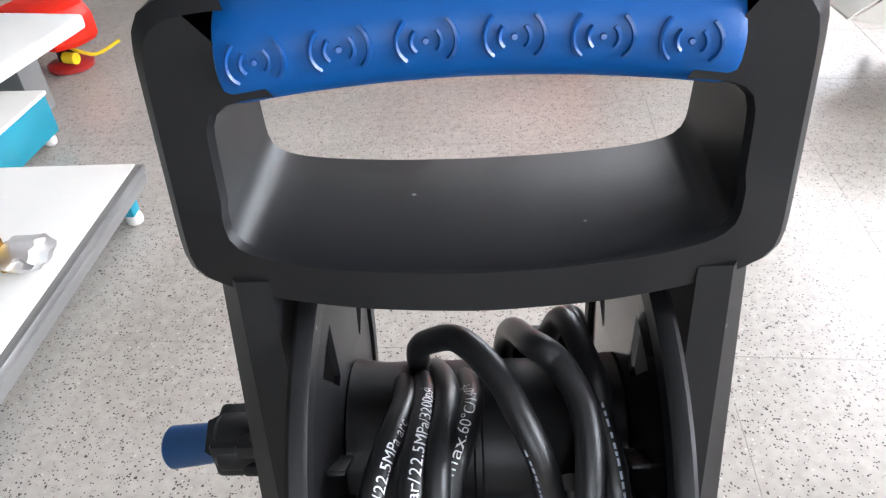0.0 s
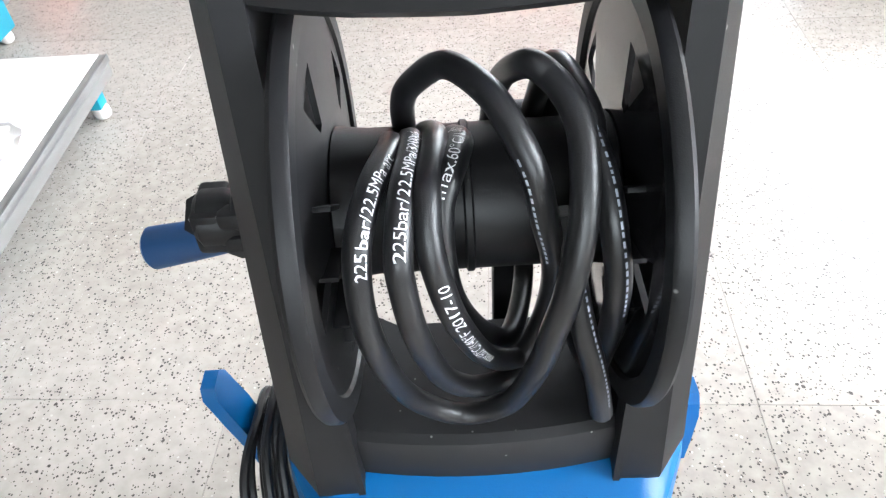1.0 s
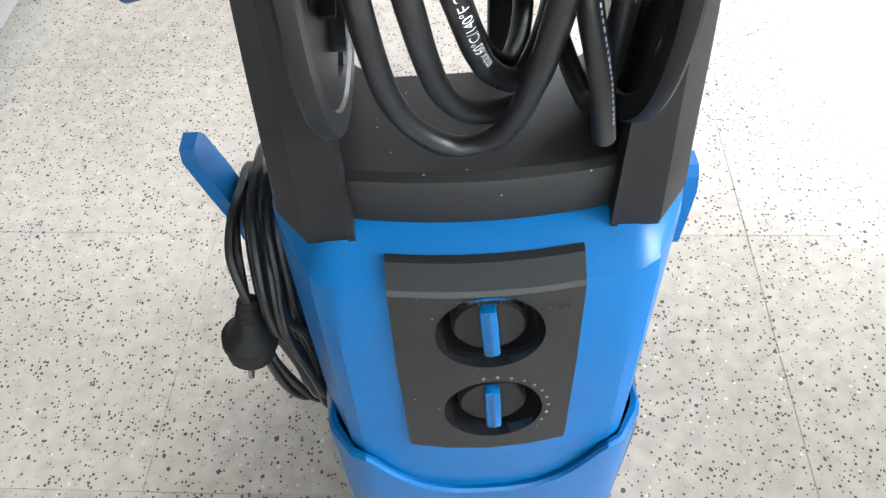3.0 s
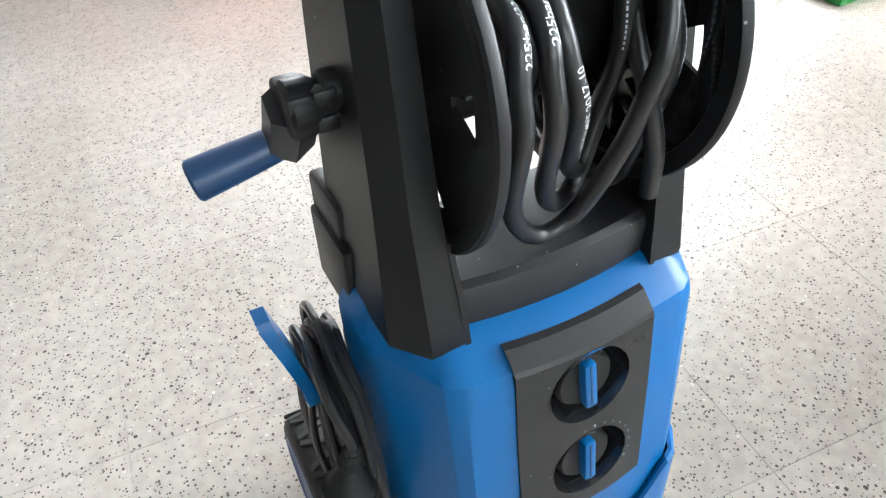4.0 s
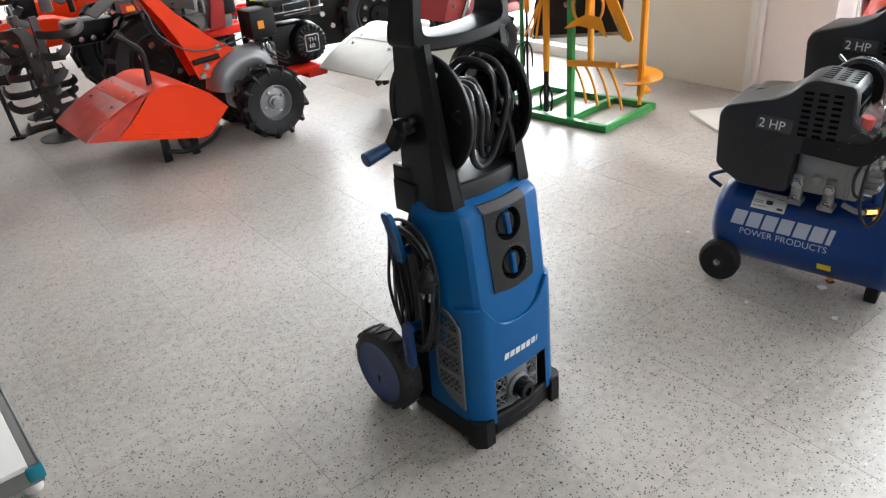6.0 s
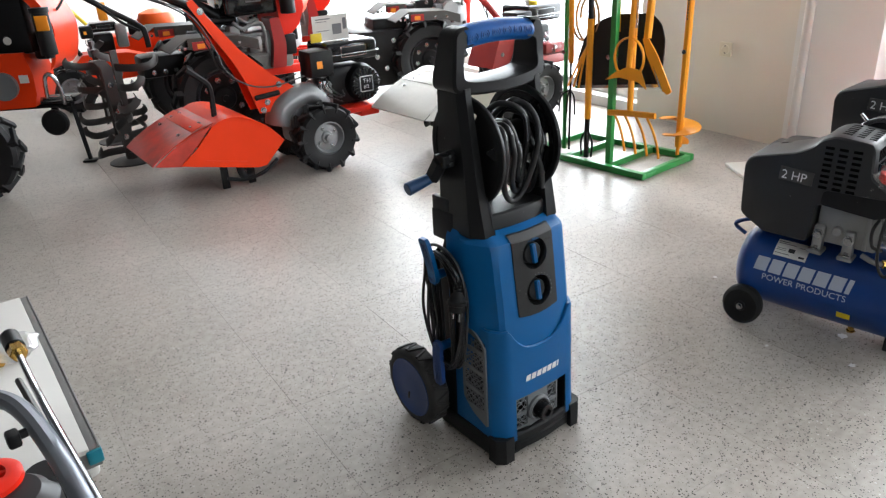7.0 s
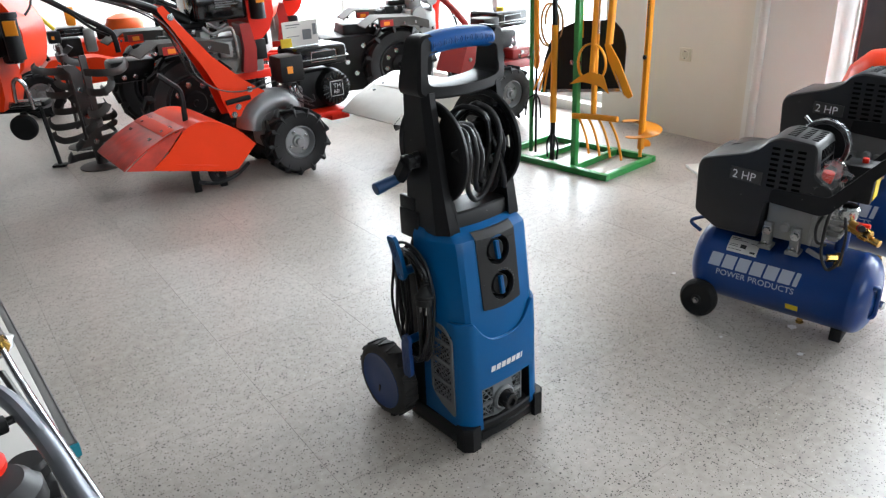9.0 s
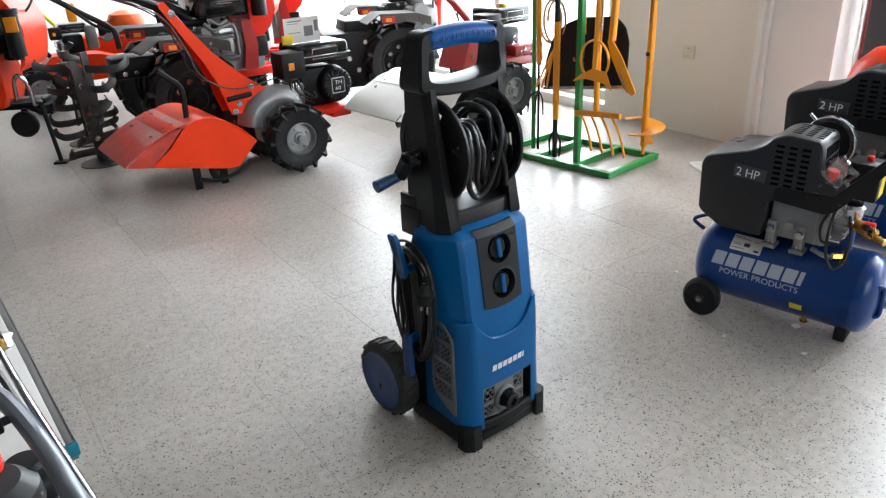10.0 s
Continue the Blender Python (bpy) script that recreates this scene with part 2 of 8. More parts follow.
def tagged_at(ob, m, label, category, group="", kind=""):
    ob.matrix_world = m
    return tagged(ob, label, category, group, kind)


def gbox(bm, x0, x1, y0, y1, z0, z1, bev=0.002, m=None, seg=2):
    t = bmesh.new()
    bmesh.ops.create_cube(t, size=1)
    for v in t.verts:
        v.co = V(x0 + (v.co.x + 0.5) * (x1 - x0), y0 + (v.co.y + 0.5) * (y1 - y0), z0 + (v.co.z + 0.5) * (z1 - z0))
    if bev:
        bmesh.ops.bevel(t, geom=list(t.edges), offset=bev, segments=seg, profile=0.5, affect='EDGES')
    if m is not None:
        t.transform(m)
    merge(bm, t)
    return bm


def axis_frame(p0, p1):
    p0, p1 = Vector(p0), Vector(p1)
    return Matrix.Translation(p0) @ (p1 - p0).to_track_quat('Z', 'Y').to_matrix().to_4x4(), (p1 - p0).length


def glathe(bm, profile, p0=(0, 0, 0), p1=(0, 0, 1), seg=32, caps=True):
    """Turns (radius, height) pairs about the axis from p0 towards p1; both ends closed where the radius is above nought."""
    fr, _ = axis_frame(p0, p1)
    rings = []
    for r, h in profile:
        if r < 1e-6:
            rings.append([bm.verts.new(fr @ V(0, 0, h))])
        else:
            rings.append([bm.verts.new(fr @ V(r * math.cos(2 * math.pi * i / seg), r * math.sin(2 * math.pi * i / seg), h)) for i in range(seg)])
    for a, b in zip(rings, rings[1:]):
        for i in range(seg):
            j = (i + 1) % seg
            if len(a) == 1 and len(b) == 1:
                continue
            if len(a) == 1:
                bm.faces.new((a[0], b[j], b[i]))
            elif len(b) == 1:
                bm.faces.new((a[i], a[j], b[0]))
            else:
                bm.faces.new((a[i], a[j], b[j], b[i]))
    for ring in (rings[0], rings[-1]):
        if caps and len(ring) > 1:
            bm.faces.new(ring)
    return bm


def gcyl(bm, p0, p1, r, r1=None, seg=20, bev=0.0015):
    r1 = r if r1 is None else r1
    h = (Vector(p1) - Vector(p0)).length
    b = min(bev, r * 0.4, r1 * 0.4, h * 0.4)
    return glathe(bm, [(r - b, 0), (r, b), (r1, h - b), (r1 - b, h)], p0, p1, seg)


def smooth_path(pts, steps=8, closed=False):
    pts = [Vector(p) for p in pts]
    n, out = len(pts), []
    last = n if closed else n - 1
    for i in range(last):
        g = (lambda k: pts[k % n]) if closed else (lambda k: pts[min(max(k, 0), n - 1)])
        a, b, c, d = g(i - 1), g(i), g(i + 1), g(i + 2)
        for s in range(steps):
            t = s / steps
            out.append(0.5 * ((2 * b) + (c - a) * t + (2 * a - 5 * b + 4 * c - d) * t * t + (3 * b - a - 3 * c + d) * t ** 3))
    if not closed:
        out.append(pts[-1])
    return out


def gtube(bm, pts, r, seg=10, closed=False, caps=True, radii=None, flat=1.0):
    """Sweeps a round (or flattened) section along points."""
    n = len(pts)
    tang = []
    for i in range(n):
        a = pts[i - 1] if (i or closed) else pts[i]
        b = pts[(i + 1) % n] if (i < n - 1 or closed) else pts[i]
        d = b - a
        tang.append(d.normalized() if d.length > 1e-9 else V(0, 0, 1))
    up = V(0, 0, 1) if abs(tang[0].z) < 0.9 else V(1, 0, 0)
    nrm = (up - tang[0] * up.dot(tang[0])).normalized()
    rings = []
    for i in range(n):
        nrm = (nrm - tang[i] * nrm.dot(tang[i]))
        nrm = nrm.normalized() if nrm.length > 1e-6 else tang[i].orthogonal().normalized()
        bi = tang[i].cross(nrm)
        rr = radii[i] if radii else r
        rings.append([bm.verts.new(pts[i] + nrm * (rr * math.cos(2 * math.pi * k / seg)) + bi * (flat * rr * math.sin(2 * math.pi * k / seg))) for k in range(seg)])
    pairs = list(zip(rings, rings[1:])) + ([(rings[-1], rings[0])] if closed else [])
    for a, b in pairs:
        for k in range(seg):
            j = (k + 1) % seg
            bm.faces.new((a[k], a[j], b[j], b[k]))
    if caps and not closed:
        bm.faces.new(rings[0])
        bm.faces.new(rings[-1])
    return bm


def gloft(bm, sections, caps=True):
    rings = [[bm.verts.new(p) for p in s] for s in sections]
    n = len(rings[0])
    for a, b in zip(rings, rings[1:]):
        for i in range(n):
            j = (i + 1) % n
            bm.faces.new((a[i], a[j], b[j], b[i]))
    if caps:
        bm.faces.new(rings[0])
        bm.faces.new(rings[-1])
    return bm


def gplate(bm, outline, holes, to3d, thick, bev=0.0):
    """A plate from an outline with holes, in (a, b), laid into space by to3d(a, b, depth)."""
    t = bmesh.new()
    loops = []
    for loop in [outline] + list(holes):
        vs = [t.verts.new((a, b, 0)) for a, b in loop]
        for i in range(len(vs)):
            t.edges.new((vs[i], vs[(i + 1) % len(vs)]))
        loops.append(vs)
    bmesh.ops.triangle_fill(t, edges=list(t.edges), use_beauty=True, use_dissolve=False)
    top = {v: bm.verts.new(to3d(v.co.x, v.co.y, 0)) for v in t.verts}
    low = {v: bm.verts.new(to3d(v.co.x, v.co.y, thick)) for v in t.verts}
    for f in t.faces:
        bm.faces.new([top[v] for v in f.verts])
        bm.faces.new([low[v] for v in reversed(f.verts)])
    for vs in loops:
        for i in range(len(vs)):
            a, b = vs[i], vs[(i + 1) % len(vs)]
            try:
                bm.faces.new((top[a], top[b], low[b], low[a]))
            except ValueError:
                pass
    t.free()
    return bm


def circle2(cx, cy, r, n=24, ry=None):
    return [(cx + r * math.cos(2 * math.pi * i / n), cy + (ry or r) * math.sin(2 * math.pi * i / n)) for i in range(n)]


def round_poly(pts, r, n=4):
    """Rounds the corners of a polygon in the plane."""
    out = []
    for i in range(len(pts)):
        a, b, c = Vector(pts[i - 1]), Vector(pts[i]), Vector(pts[(i + 1) % len(pts)])
        d0, d1 = (a - b), (c - b)
        k = min(r, d0.length * 0.45, d1.length * 0.45)
        p, q = b + d0.normalized() * k, b + d1.normalized() * k
        for s in range(n + 1):
            t = s / n
            out.append(tuple((1 - t) ** 2 * p + 2 * t * (1 - t) * b + t * t * q))
    return out


def text_mesh(body, size, align='LEFT', extrude=0.0, shear=0.0):
    """The glyphs of a word in the built-in font, as a bmesh in the xy plane."""
    cu = bpy.data.curves.new("words", 'FONT')
    cu.body, cu.size, cu.align_x, cu.shear, cu.resolution_u, cu.extrude = body, size, align, shear, 3, extrude
    ob = new("words", cu)
    bpy.context.view_layer.update()
    me = bpy.data.meshes.new_from_object(ob.evaluated_get(bpy.context.evaluated_depsgraph_get()))
    bm = bmesh.new()
    bm.from_mesh(me)
    bpy.data.objects.remove(ob)
    bpy.data.curves.remove(cu)
    bpy.data.meshes.remove(me)
    return bm


def words(body, size, to3d, material, parent, name="lettering", label="", align='LEFT', shear=0.0, fine=0.0):
    bm = text_mesh(body, size, align, 0, shear)
    if fine:
        bmesh.ops.subdivide_edges(bm, edges=[e for e in bm.edges if e.calc_length() > fine], cuts=1)
    for v in bm.verts:
        v.co = to3d(v.co.x, v.co.y)
    return part(name, bm, material, parent, label, flat=True)


def mark(widths, height, gap, to3d, material, parent, slant=0.12, label="plain pale maker's mark of slanted blocks"):
    """A maker's mark as a row of plain slanted blocks."""
    a = 0.0
    for w in widths:
        bm = bmesh.new()
        n = 4
        for i in range(n):
            x0, x1 = a + w * i / n, a + w * (i + 1) / n
            for j in range(6):
                y0, y1 = height * j / 6, height * (j + 1) / 6
                bm.faces.new([bm.verts.new(to3d(x, y)) for x, y in ((x0 + slant * y0, y0), (x1 + slant * y0, y0), (x1 + slant * y1, y1), (x0 + slant * y1, y1))])
        a += w + gap
        bmesh.ops.remove_doubles(bm, verts=bm.verts, dist=1e-5)
        part("maker_mark", bm, material, parent, label, flat=True)


def bolt(bm, p, axis, r=0.006, h=0.005):
    p, axis = Vector(p), Vector(axis).normalized()
    glathe(bm, [(r * 1.5, 0), (r * 1.5, h * 0.3), (r, h * 0.35), (r, h), (0, h * 1.05)], p, p + axis, 6)


# ---- setting ----
def slab(name, u0, u1, v0, v1, z0, z1, material, kind="structure", label="", bev=0.0, parent=None):
    bm = bmesh.new()
    gbox(bm, u0, u1, v0, v1, z0, z1, bev)
    ob = part(name, bm, material, parent, at=None if parent else ROOM)
    if not parent:
        tagged(ob, label, "", "", kind)
    return ob


EAST, NORTH, SOUTH, WEST, TOP = 1.655, 6.1, -4.1, -5.6, 3.25
floor = slab("floor", WEST - 0.2, EAST + 0.2, SOUTH - 0.2, NORTH + 0.2, -0.16, -0.0015, GROUT, label="grey-beige speckled terrazzo tile floor")
slab("ceiling", WEST - 0.2, EAST + 0.2, SOUTH - 0.2, NORTH + 0.2, TOP, TOP + 0.15, CEILING, label="unseen ceiling, darkened to cut bounced light")

wall_east = slab("wall_east", EAST, EAST + 0.22, 0.478, 1.50, 0, TOP, WALL, label="plain beige plaster wall")
slab("wall_east_pier", EAST, EAST + 0.22, 0.15, 0.478, 0, TOP, WALL_WHITE, label="white plaster pier beside the door")
slab("wall_east_header", EAST, EAST + 0.22, 1.50, NORTH + 0.2, 2.95, TOP, WALL_WHITE, label="white plaster wall over a window")
slab("wall_east_sill", EAST, EAST + 0.22, 1.50, NORTH + 0.2, 0, 0.06, WALL_WHITE, label="low white window sill wall")
slab("wall_east_lintel", EAST, EAST + 0.22, -2.30, 0.15, 2.55, TOP, WALL_WHITE, label="white plaster wall over a door")
slab("wall_east_south", EAST, EAST + 0.22, SOUTH - 0.2, -2.30, 0, TOP, WALL_WHITE, label="white plaster wall")
slab("wall_north_header", WEST - 0.2, EAST, NORTH, NORTH + 0.22, 2.95, TOP, WALL_WHITE, label="white plaster wall over a window")
slab("wall_north_sill", WEST - 0.2, EAST, NORTH, NORTH + 0.22, 0, 0.46, WALL_WHITE, label="low white window sill wall")
# unseen stretch, closed and dark to keep north-west light off the washer
slab("wall_north_corner", WEST - 0.2, -1.6, NORTH, NORTH + 0.22, 0.46, 2.95, WALL_DIM, label="unseen wall, darkened to cut bounced light")
slab("wall_north_pier", -1.6, 0.2, NORTH, NORTH + 0.22, 0.46, 2.95, WALL_WHITE, label="bright white plaster wall beside a window")
slab("wall_west", WEST - 0.22, WEST, SOUTH, NORTH, 0, TOP, WALL_DIM, label="unseen wall, darkened to cut bounced light")
slab("wall_south", WEST, -1.6, SOUTH - 0.22, SOUTH, 0, TOP, WALL_DIM, label="unseen wall, darkened to cut bounced light")
slab("wall_south_low", -1.6, EAST, SOUTH - 0.22, SOUTH, 0, 0.75, WALL_DIM, label="unseen wall under a window, darkened to cut bounced light")
slab("wall_south_header", -1.6, EAST, SOUTH - 0.22, SOUTH, 2.75, TOP, WALL_DIM, label="unseen wall over a window, darkened to cut bounced light")
slab("wall_south_corner", 1.2, EAST, SOUTH - 0.22, SOUTH, 0.75, 2.75, WALL_DIM, label="unseen corner wall, darkened to cut bounced light")


def glazing(name, m, width, z0, z1, panes, label):
    """A row of panes in white frames; local x runs along the wall."""
    win = tagged(new(name), label, "", "", "structure")
    win.matrix_world = m
    step = width / panes
    bm = bmesh.new()
    for i in range(panes + 1):
        gbox(bm, i * step - 0.03, i * step + 0.03, -0.03, 0.03, z0, z1, 0.004)
    for z in (z0 + 0.03, z1 - 0.03):
        gbox(bm, 0, width, -0.028, 0.028, z - 0.03, z + 0.03, 0.004)
    part("window_frame", bm, WHITE, win)
    for i in range(panes):
        bm = bmesh.new()
        gbox(bm, i * step + 0.03, (i + 1) * step - 0.03, -0.006, 0.006, z0 + 0.06, z1 - 0.06, 0)
        part("pane", bm, GLASS, win).visible_shadow = False
    return win


SKY_GLOW, gn, gl, gb = nodes_of("overcast_sky")
glow = gn.new("ShaderNodeEmission")
glow.inputs[0].default_value, glow.inputs[1].default_value = (0.93, 0.97, 1.0, 1), 3.2
gl.new(glow.outputs[0], gn["Material Output"].inputs[0])
for back, box in (("backdrop_north", (-9, 6, NORTH + 2.0, NORTH + 2.05, -0.5, 5)), ("backdrop_east", (EAST + 2.2, EAST + 2.25, -5, NORTH + 2.0, -0.5, 5)), ("backdrop_south", (-6, 3.5, SOUTH - 2.0, SOUTH - 1.95, -0.5, 5))):
    slab(back, *box, SKY_GLOW, label="bright overcast daylight outside the windows").visible_shadow = False

glazing("window_1", ROOM @ pose(0.2, NORTH + 0.12, 0), 1.455, 0.46, 2.95, 2, "wide shop window in white frames, bright outside")
glazing("window_2", ROOM @ pose(EAST + 0.12, 1.50, 0, 0, 0, 90), 4.57, 0.06, 2.95, 4, "wide shop window in white frames, bright outside")

# added behind the camera, out of view, as an opening for the south fill
glazing("window_unseen", ROOM @ pose(-1.6, SOUTH - 0.1, 0), 2.8, 0.75, 2.75, 2, "unseen window added to light the washer's front")

door = tagged(new("door_1"), "red-framed door with dark glass in a white reveal", "", "", "structure")
door.matrix_world = ROOM @ pose(EAST + 0.225, -2.30, 0, 0, 0, 90)
bm = bmesh.new()
for x, w in ((0.04, 0.08), (1.18, 0.08), (2.412, 0.022)):
    gbox(bm, x, x + w, -0.03, 0.03, 0.0, 2.55, 0.004)
for z in (0.0, 2.47):
    gbox(bm, 0.04, 2.43, -0.028, 0.028, z, z + 0.08, 0.004)
part("door_frame", bm, FRAME_RED, door, "red painted frame")
for x0, x1 in ((0.12, 1.18), (1.26, 2.412)):
    bm = bmesh.new()
    gbox(bm, x0, x1, -0.006, 0.006, 0.08, 2.47, 0)
    part("pane", bm, GLASS, door, "glass").visible_shadow = False
bm = bmesh.new()
gbox(bm, 2.438, 2.449, -0.215, 0.05, 0, 2.55, 0.002)
part("reveal", bm, WALL_WHITE, door, "white plastered reveal")
bm = bmesh.new()
gbox(bm, 2.02, 2.408, 0.034, 0.058, 0.02, 2.44, 0.004)
part("side_panel", bm, DOOR_GLASS, door, "dark panel")

bm = bmesh.new()
gcyl(bm, (EAST - 0.025, 0.478, 0.0), (EAST - 0.025, 0.478, TOP), 0.021, seg=20)
trim = part("trim", bm, WHITE, at=ROOM)
tagged(trim, "white vertical pipe on the wall", "", "", "structure")
slab("trim_cover", EAST - 0.006, EAST + 0.001, 0.478 + 0.024, 0.478 + 0.062, 0, TOP, WALL_WHITE, label="flat pale strip beside the pipe")

socket = thing("wall_socket", ROOM @ pose(EAST, 0.917, 0.44, 0, 0, -90), "old cream wall socket on beige plaster", "socket")
bm = bmesh.new()
gbox(bm, -0.036, 0.036, -0.011, 0.0, -0.036, 0.036, 0.004)
part("plate", bm, CREAM, socket)
bm = bmesh.new()
glathe(bm, [(0.026, 0), (0.026, 0.004), (0.021, 0.004), (0.019, -0.005), (0, -0.005)], (0, -0.011, 0), (0, -1, 0), 24, False)
part("cup", bm, CREAM, socket)
bm = bmesh.new()
for x in (-0.009, 0.009):
    gcyl(bm, (x, -0.004, 0), (x, -0.0165 + 0.009, 0), 0.003, seg=8, bev=0)
for z in (-0.018, 0.018):
    gbox(bm, -0.004, 0.004, -0.013, -0.006, z - 0.002, z + 0.002, 0)
part("contact", bm, IRON, socket)


# ---- the pressure washer ----
WASHER = pose(0.0035, 0, 0, 0, 0, -3)
washer = thing("pressure_washer", WASHER, "blue and black upright pressure washer with hose reel, on terrazzo", "pressure washer")
COLS = (-0.091, -0.084, -0.077, -0.0655, -0.054, -0.0405, -0.027, -0.0135, 0, 0.0135, 0.027, 0.0405, 0.054, 0.0655, 0.077, 0.084, 0.091)


def shell_section(z, yf, yb, hw, chy=0.046, bulge=0.006, flare=-0.004):
    pts = [V(x, yf - bulge * (1 - (x / 0.09) ** 2), z) for x in COLS]
    k = 0.091
    hw += 0.004
    right = [V(k + (hw - k) * 0.35, yf + chy * 0.16, z), V(hw - 0.004, yf + chy * 0.86, z), V(hw + flare * 0.3, yf + chy * 1.15, z), V(hw + flare * 0.8, (yf + yb) * 0.5 + 0.01, z), V(hw + flare, yb, z)]
    left = [V(-p.x, p.y, p.z) for p in reversed(right)]
    return pts + right + left


def open_front(bm, x0, x1, z0, z1):
    """Cuts the window for a recessed panel out of a shell's front."""
    gone = [f for f in bm.faces if x0 < f.calc_center_median().x < x1 and z0 < f.calc_center_median().z < z1 and f.calc_center_median().y < -0.06]
    bmesh.ops.delete(bm, geom=gone, context='FACES')


# upper shell, with the opening behind the dial panel
bm = bmesh.new()
gloft(bm, [shell_section(z, yf, 0.012, hw, bulge=b, flare=0.008) for z, yf, hw, b in
           ((0.20, -0.132, 0.113, 0.004), (0.27, -0.130, 0.115, 0.005), (0.352, -0.1225, 0.117, 0.006), (0.42, -0.1145, 0.118, 0.006), (0.498, -0.104, 0.1195, 0.006), (0.508, -0.100, 0.1195, 0.006), (0.513, -0.094, 0.118, 0.006), (0.527, -0.070, 0.112, 0.006), (0.531, -0.05, 0.108, 0.002))])
open_front(bm, -0.054, 0.054, 0.352, 0.498)
upper_shell = part("upper_shell", bm, BLUE, washer, angle=24)


def front_at(z):
    """The shell's front at a height."""
    return float(np.interp(z, (0.2, 0.27, 0.352, 0.42, 0.498, 0.508, 0.513, 0.527), (-0.132, -0.130, -0.1225, -0.1145, -0.104, -0.100, -0.094, -0.070)))


KNOBS = ((0.002, 0.4705, 0.0335), (0.004, 0.3885, 0.0335))


def on_panel(x, z, depth=0.0):
    """The panel's face: straight from top to bottom, slightly bowed across."""
    return V(x, -0.1295 + (z - 0.345) * 0.1355 - 0.0030 * (1 - (x / 0.06) ** 2) - 0.0004 + depth, z)


outline = [(-0.0572, 0.5065), (-0.03, 0.505), (0, 0.5045), (0.03, 0.505), (0.0572, 0.5065), (0.0575, 0.44), (0.0560, 0.352), (0.0552, 0.345), (0.03, 0.341), (0, 0.339), (-0.03, 0.341), (-0.0552, 0.345), (-0.0560, 0.352), (-0.0575, 0.44)]
bm = bmesh.new()
gplate(bm, outline, [circle2(x, z, r, 32) for x, z, r in KNOBS], on_panel, 0.006)
top_edge = [(x, 0.5045 + 0.002 * (x / 0.0572) ** 2) for x in np.linspace(-0.0572, 0.0572, 9)]
strip = [[bm.verts.new(on_panel(x, z)) for x, z in top_edge]]
for dy, dz in ((0.0022, 0.003), (0.0145, 0.0135), (0.020, 0.0145)):
    strip.append([bm.verts.new(on_panel(x, z) + V(0, dy, dz)) for x, z in top_edge])
for r0, r1 in zip(strip, strip[1:]):
    for i in range(len(r0) - 1):
        bm.faces.new((r0[i], r0[i + 1], r1[i + 1], r1[i]))
panel = part("dial_panel", bm, BLACK_DUSTY, washer, "dusty black control panel with two dials", flat=True)

for i, (kx, kz, kr) in enumerate(KNOBS):
    nrm = V(0, -1, 0.135).normalized()
    c = on_panel(kx, kz)
    bm = bmesh.new()
    glathe(bm, [(kr, 0.0), (kr * 0.985, -0.0015), (kr * 0.95, -0.006), (kr * 0.89, -0.012), (kr * 0.82, -0.017), (kr * 0.74, -0.021), (0, -0.022)], c, c + nrm, 36, False)
    part("dish", bm, BLACK_GLOSS, panel, "glossy recessed dish round a dial")
    bm = bmesh.new()
    b0 = c - nrm * 0.019
    glathe(bm, [(kr * 0.70, -0.004), (kr * 0.70, 0.010), (kr * 0.64, 0.0125), (0, 0.0125)], b0, b0 + nrm, 32)
    dial = part("dial", bm, BLACK, panel)
    bm = bmesh.new()
    rot = Matrix.Translation(c) @ nrm.to_track_quat('Z', 'Y').to_matrix().to_4x4() @ pose(0, 0, 0, 0, 0, (4, 2)[i])
    gbox(bm, -0.0052, 0.0052, -kr * 0.66, kr * 0.62, -0.019, 0.0010, 0.002, rot)
    part("pointer", bm, BLUE, dial, "raised blue bar on a dial")
    # thin raised strip, dark blue in place of a groove's shade
    bm = bmesh.new()
    gbox(bm, -0.0008, 0.0008, -kr * 0.62, kr * 0.58, 0.0008, 0.0016, 0, rot)
    part("groove_shade", bm, NAVY, dial, "dark strip on the blue bar, standing for a groove's shade")

words("OFF/O", 0.0095, lambda a, b: on_panel(-0.018 + a, 0.4975 + b * 0.8, -0.0006), BLACK_GLOSS, panel, "lettering", "embossed lettering over the dial")
words("ON/I", 0.0085, lambda a, b: on_panel(0.031 + a, 0.489 + b * 0.8, -0.0006), BLACK_GLOSS, panel, "lettering", "embossed lettering beside the dial")
bm = bmesh.new()
for k in range(10):
    a = radians(100 - k * 14)
    p = on_panel(0.004 + 0.0375 * math.cos(a), 0.3885 + 0.0375 * math.sin(a))
    glathe(bm, [(0.0013, 0), (0.0010, 0.0008), (0, 0.001)], p, p + V(0, -1, 0), 8)
part("scale_dots", bm, GREY, panel, "ring of small raised dots")

# lower shell: its upper edge dips in an arc across the front, its front is open for the water inlet
bm = bmesh.new()
rows = ((0.046, -0.142, 0.1205), (0.062, -0.1415, 0.1205), (0.110, -0.1400, 0.1200), (0.152, -0.1385, 0.1195), (0.20, -0.137, 0.119), (0.245, -0.1365, 0.1187), (0.27, -0.136, 0.1185))
secs = [shell_section(z, yf, 0.014, hw, chy=0.03, bulge=0.005) for z, yf, hw in rows]


def lip(dz, grow):
    """The shell's rising upper edge."""
    out = []
    for p in shell_section(0.27, -0.136 + grow, 0.014, 0.1185 - grow, chy=0.03, bulge=0.005):
        k = min(1.0, abs(p.x) / 0.088) if p.y < -0.125 else 1.0
        rise = 0.268 + 0.058 * k ** 3 + dz
        if p.y > -0.06:
            rise = 0.326 + dz - 0.02 * min(1, (p.y + 0.06) / 0.07)
        out.append(V(p.x, p.y + (rise - 0.27) * 0.06, rise))
    return out


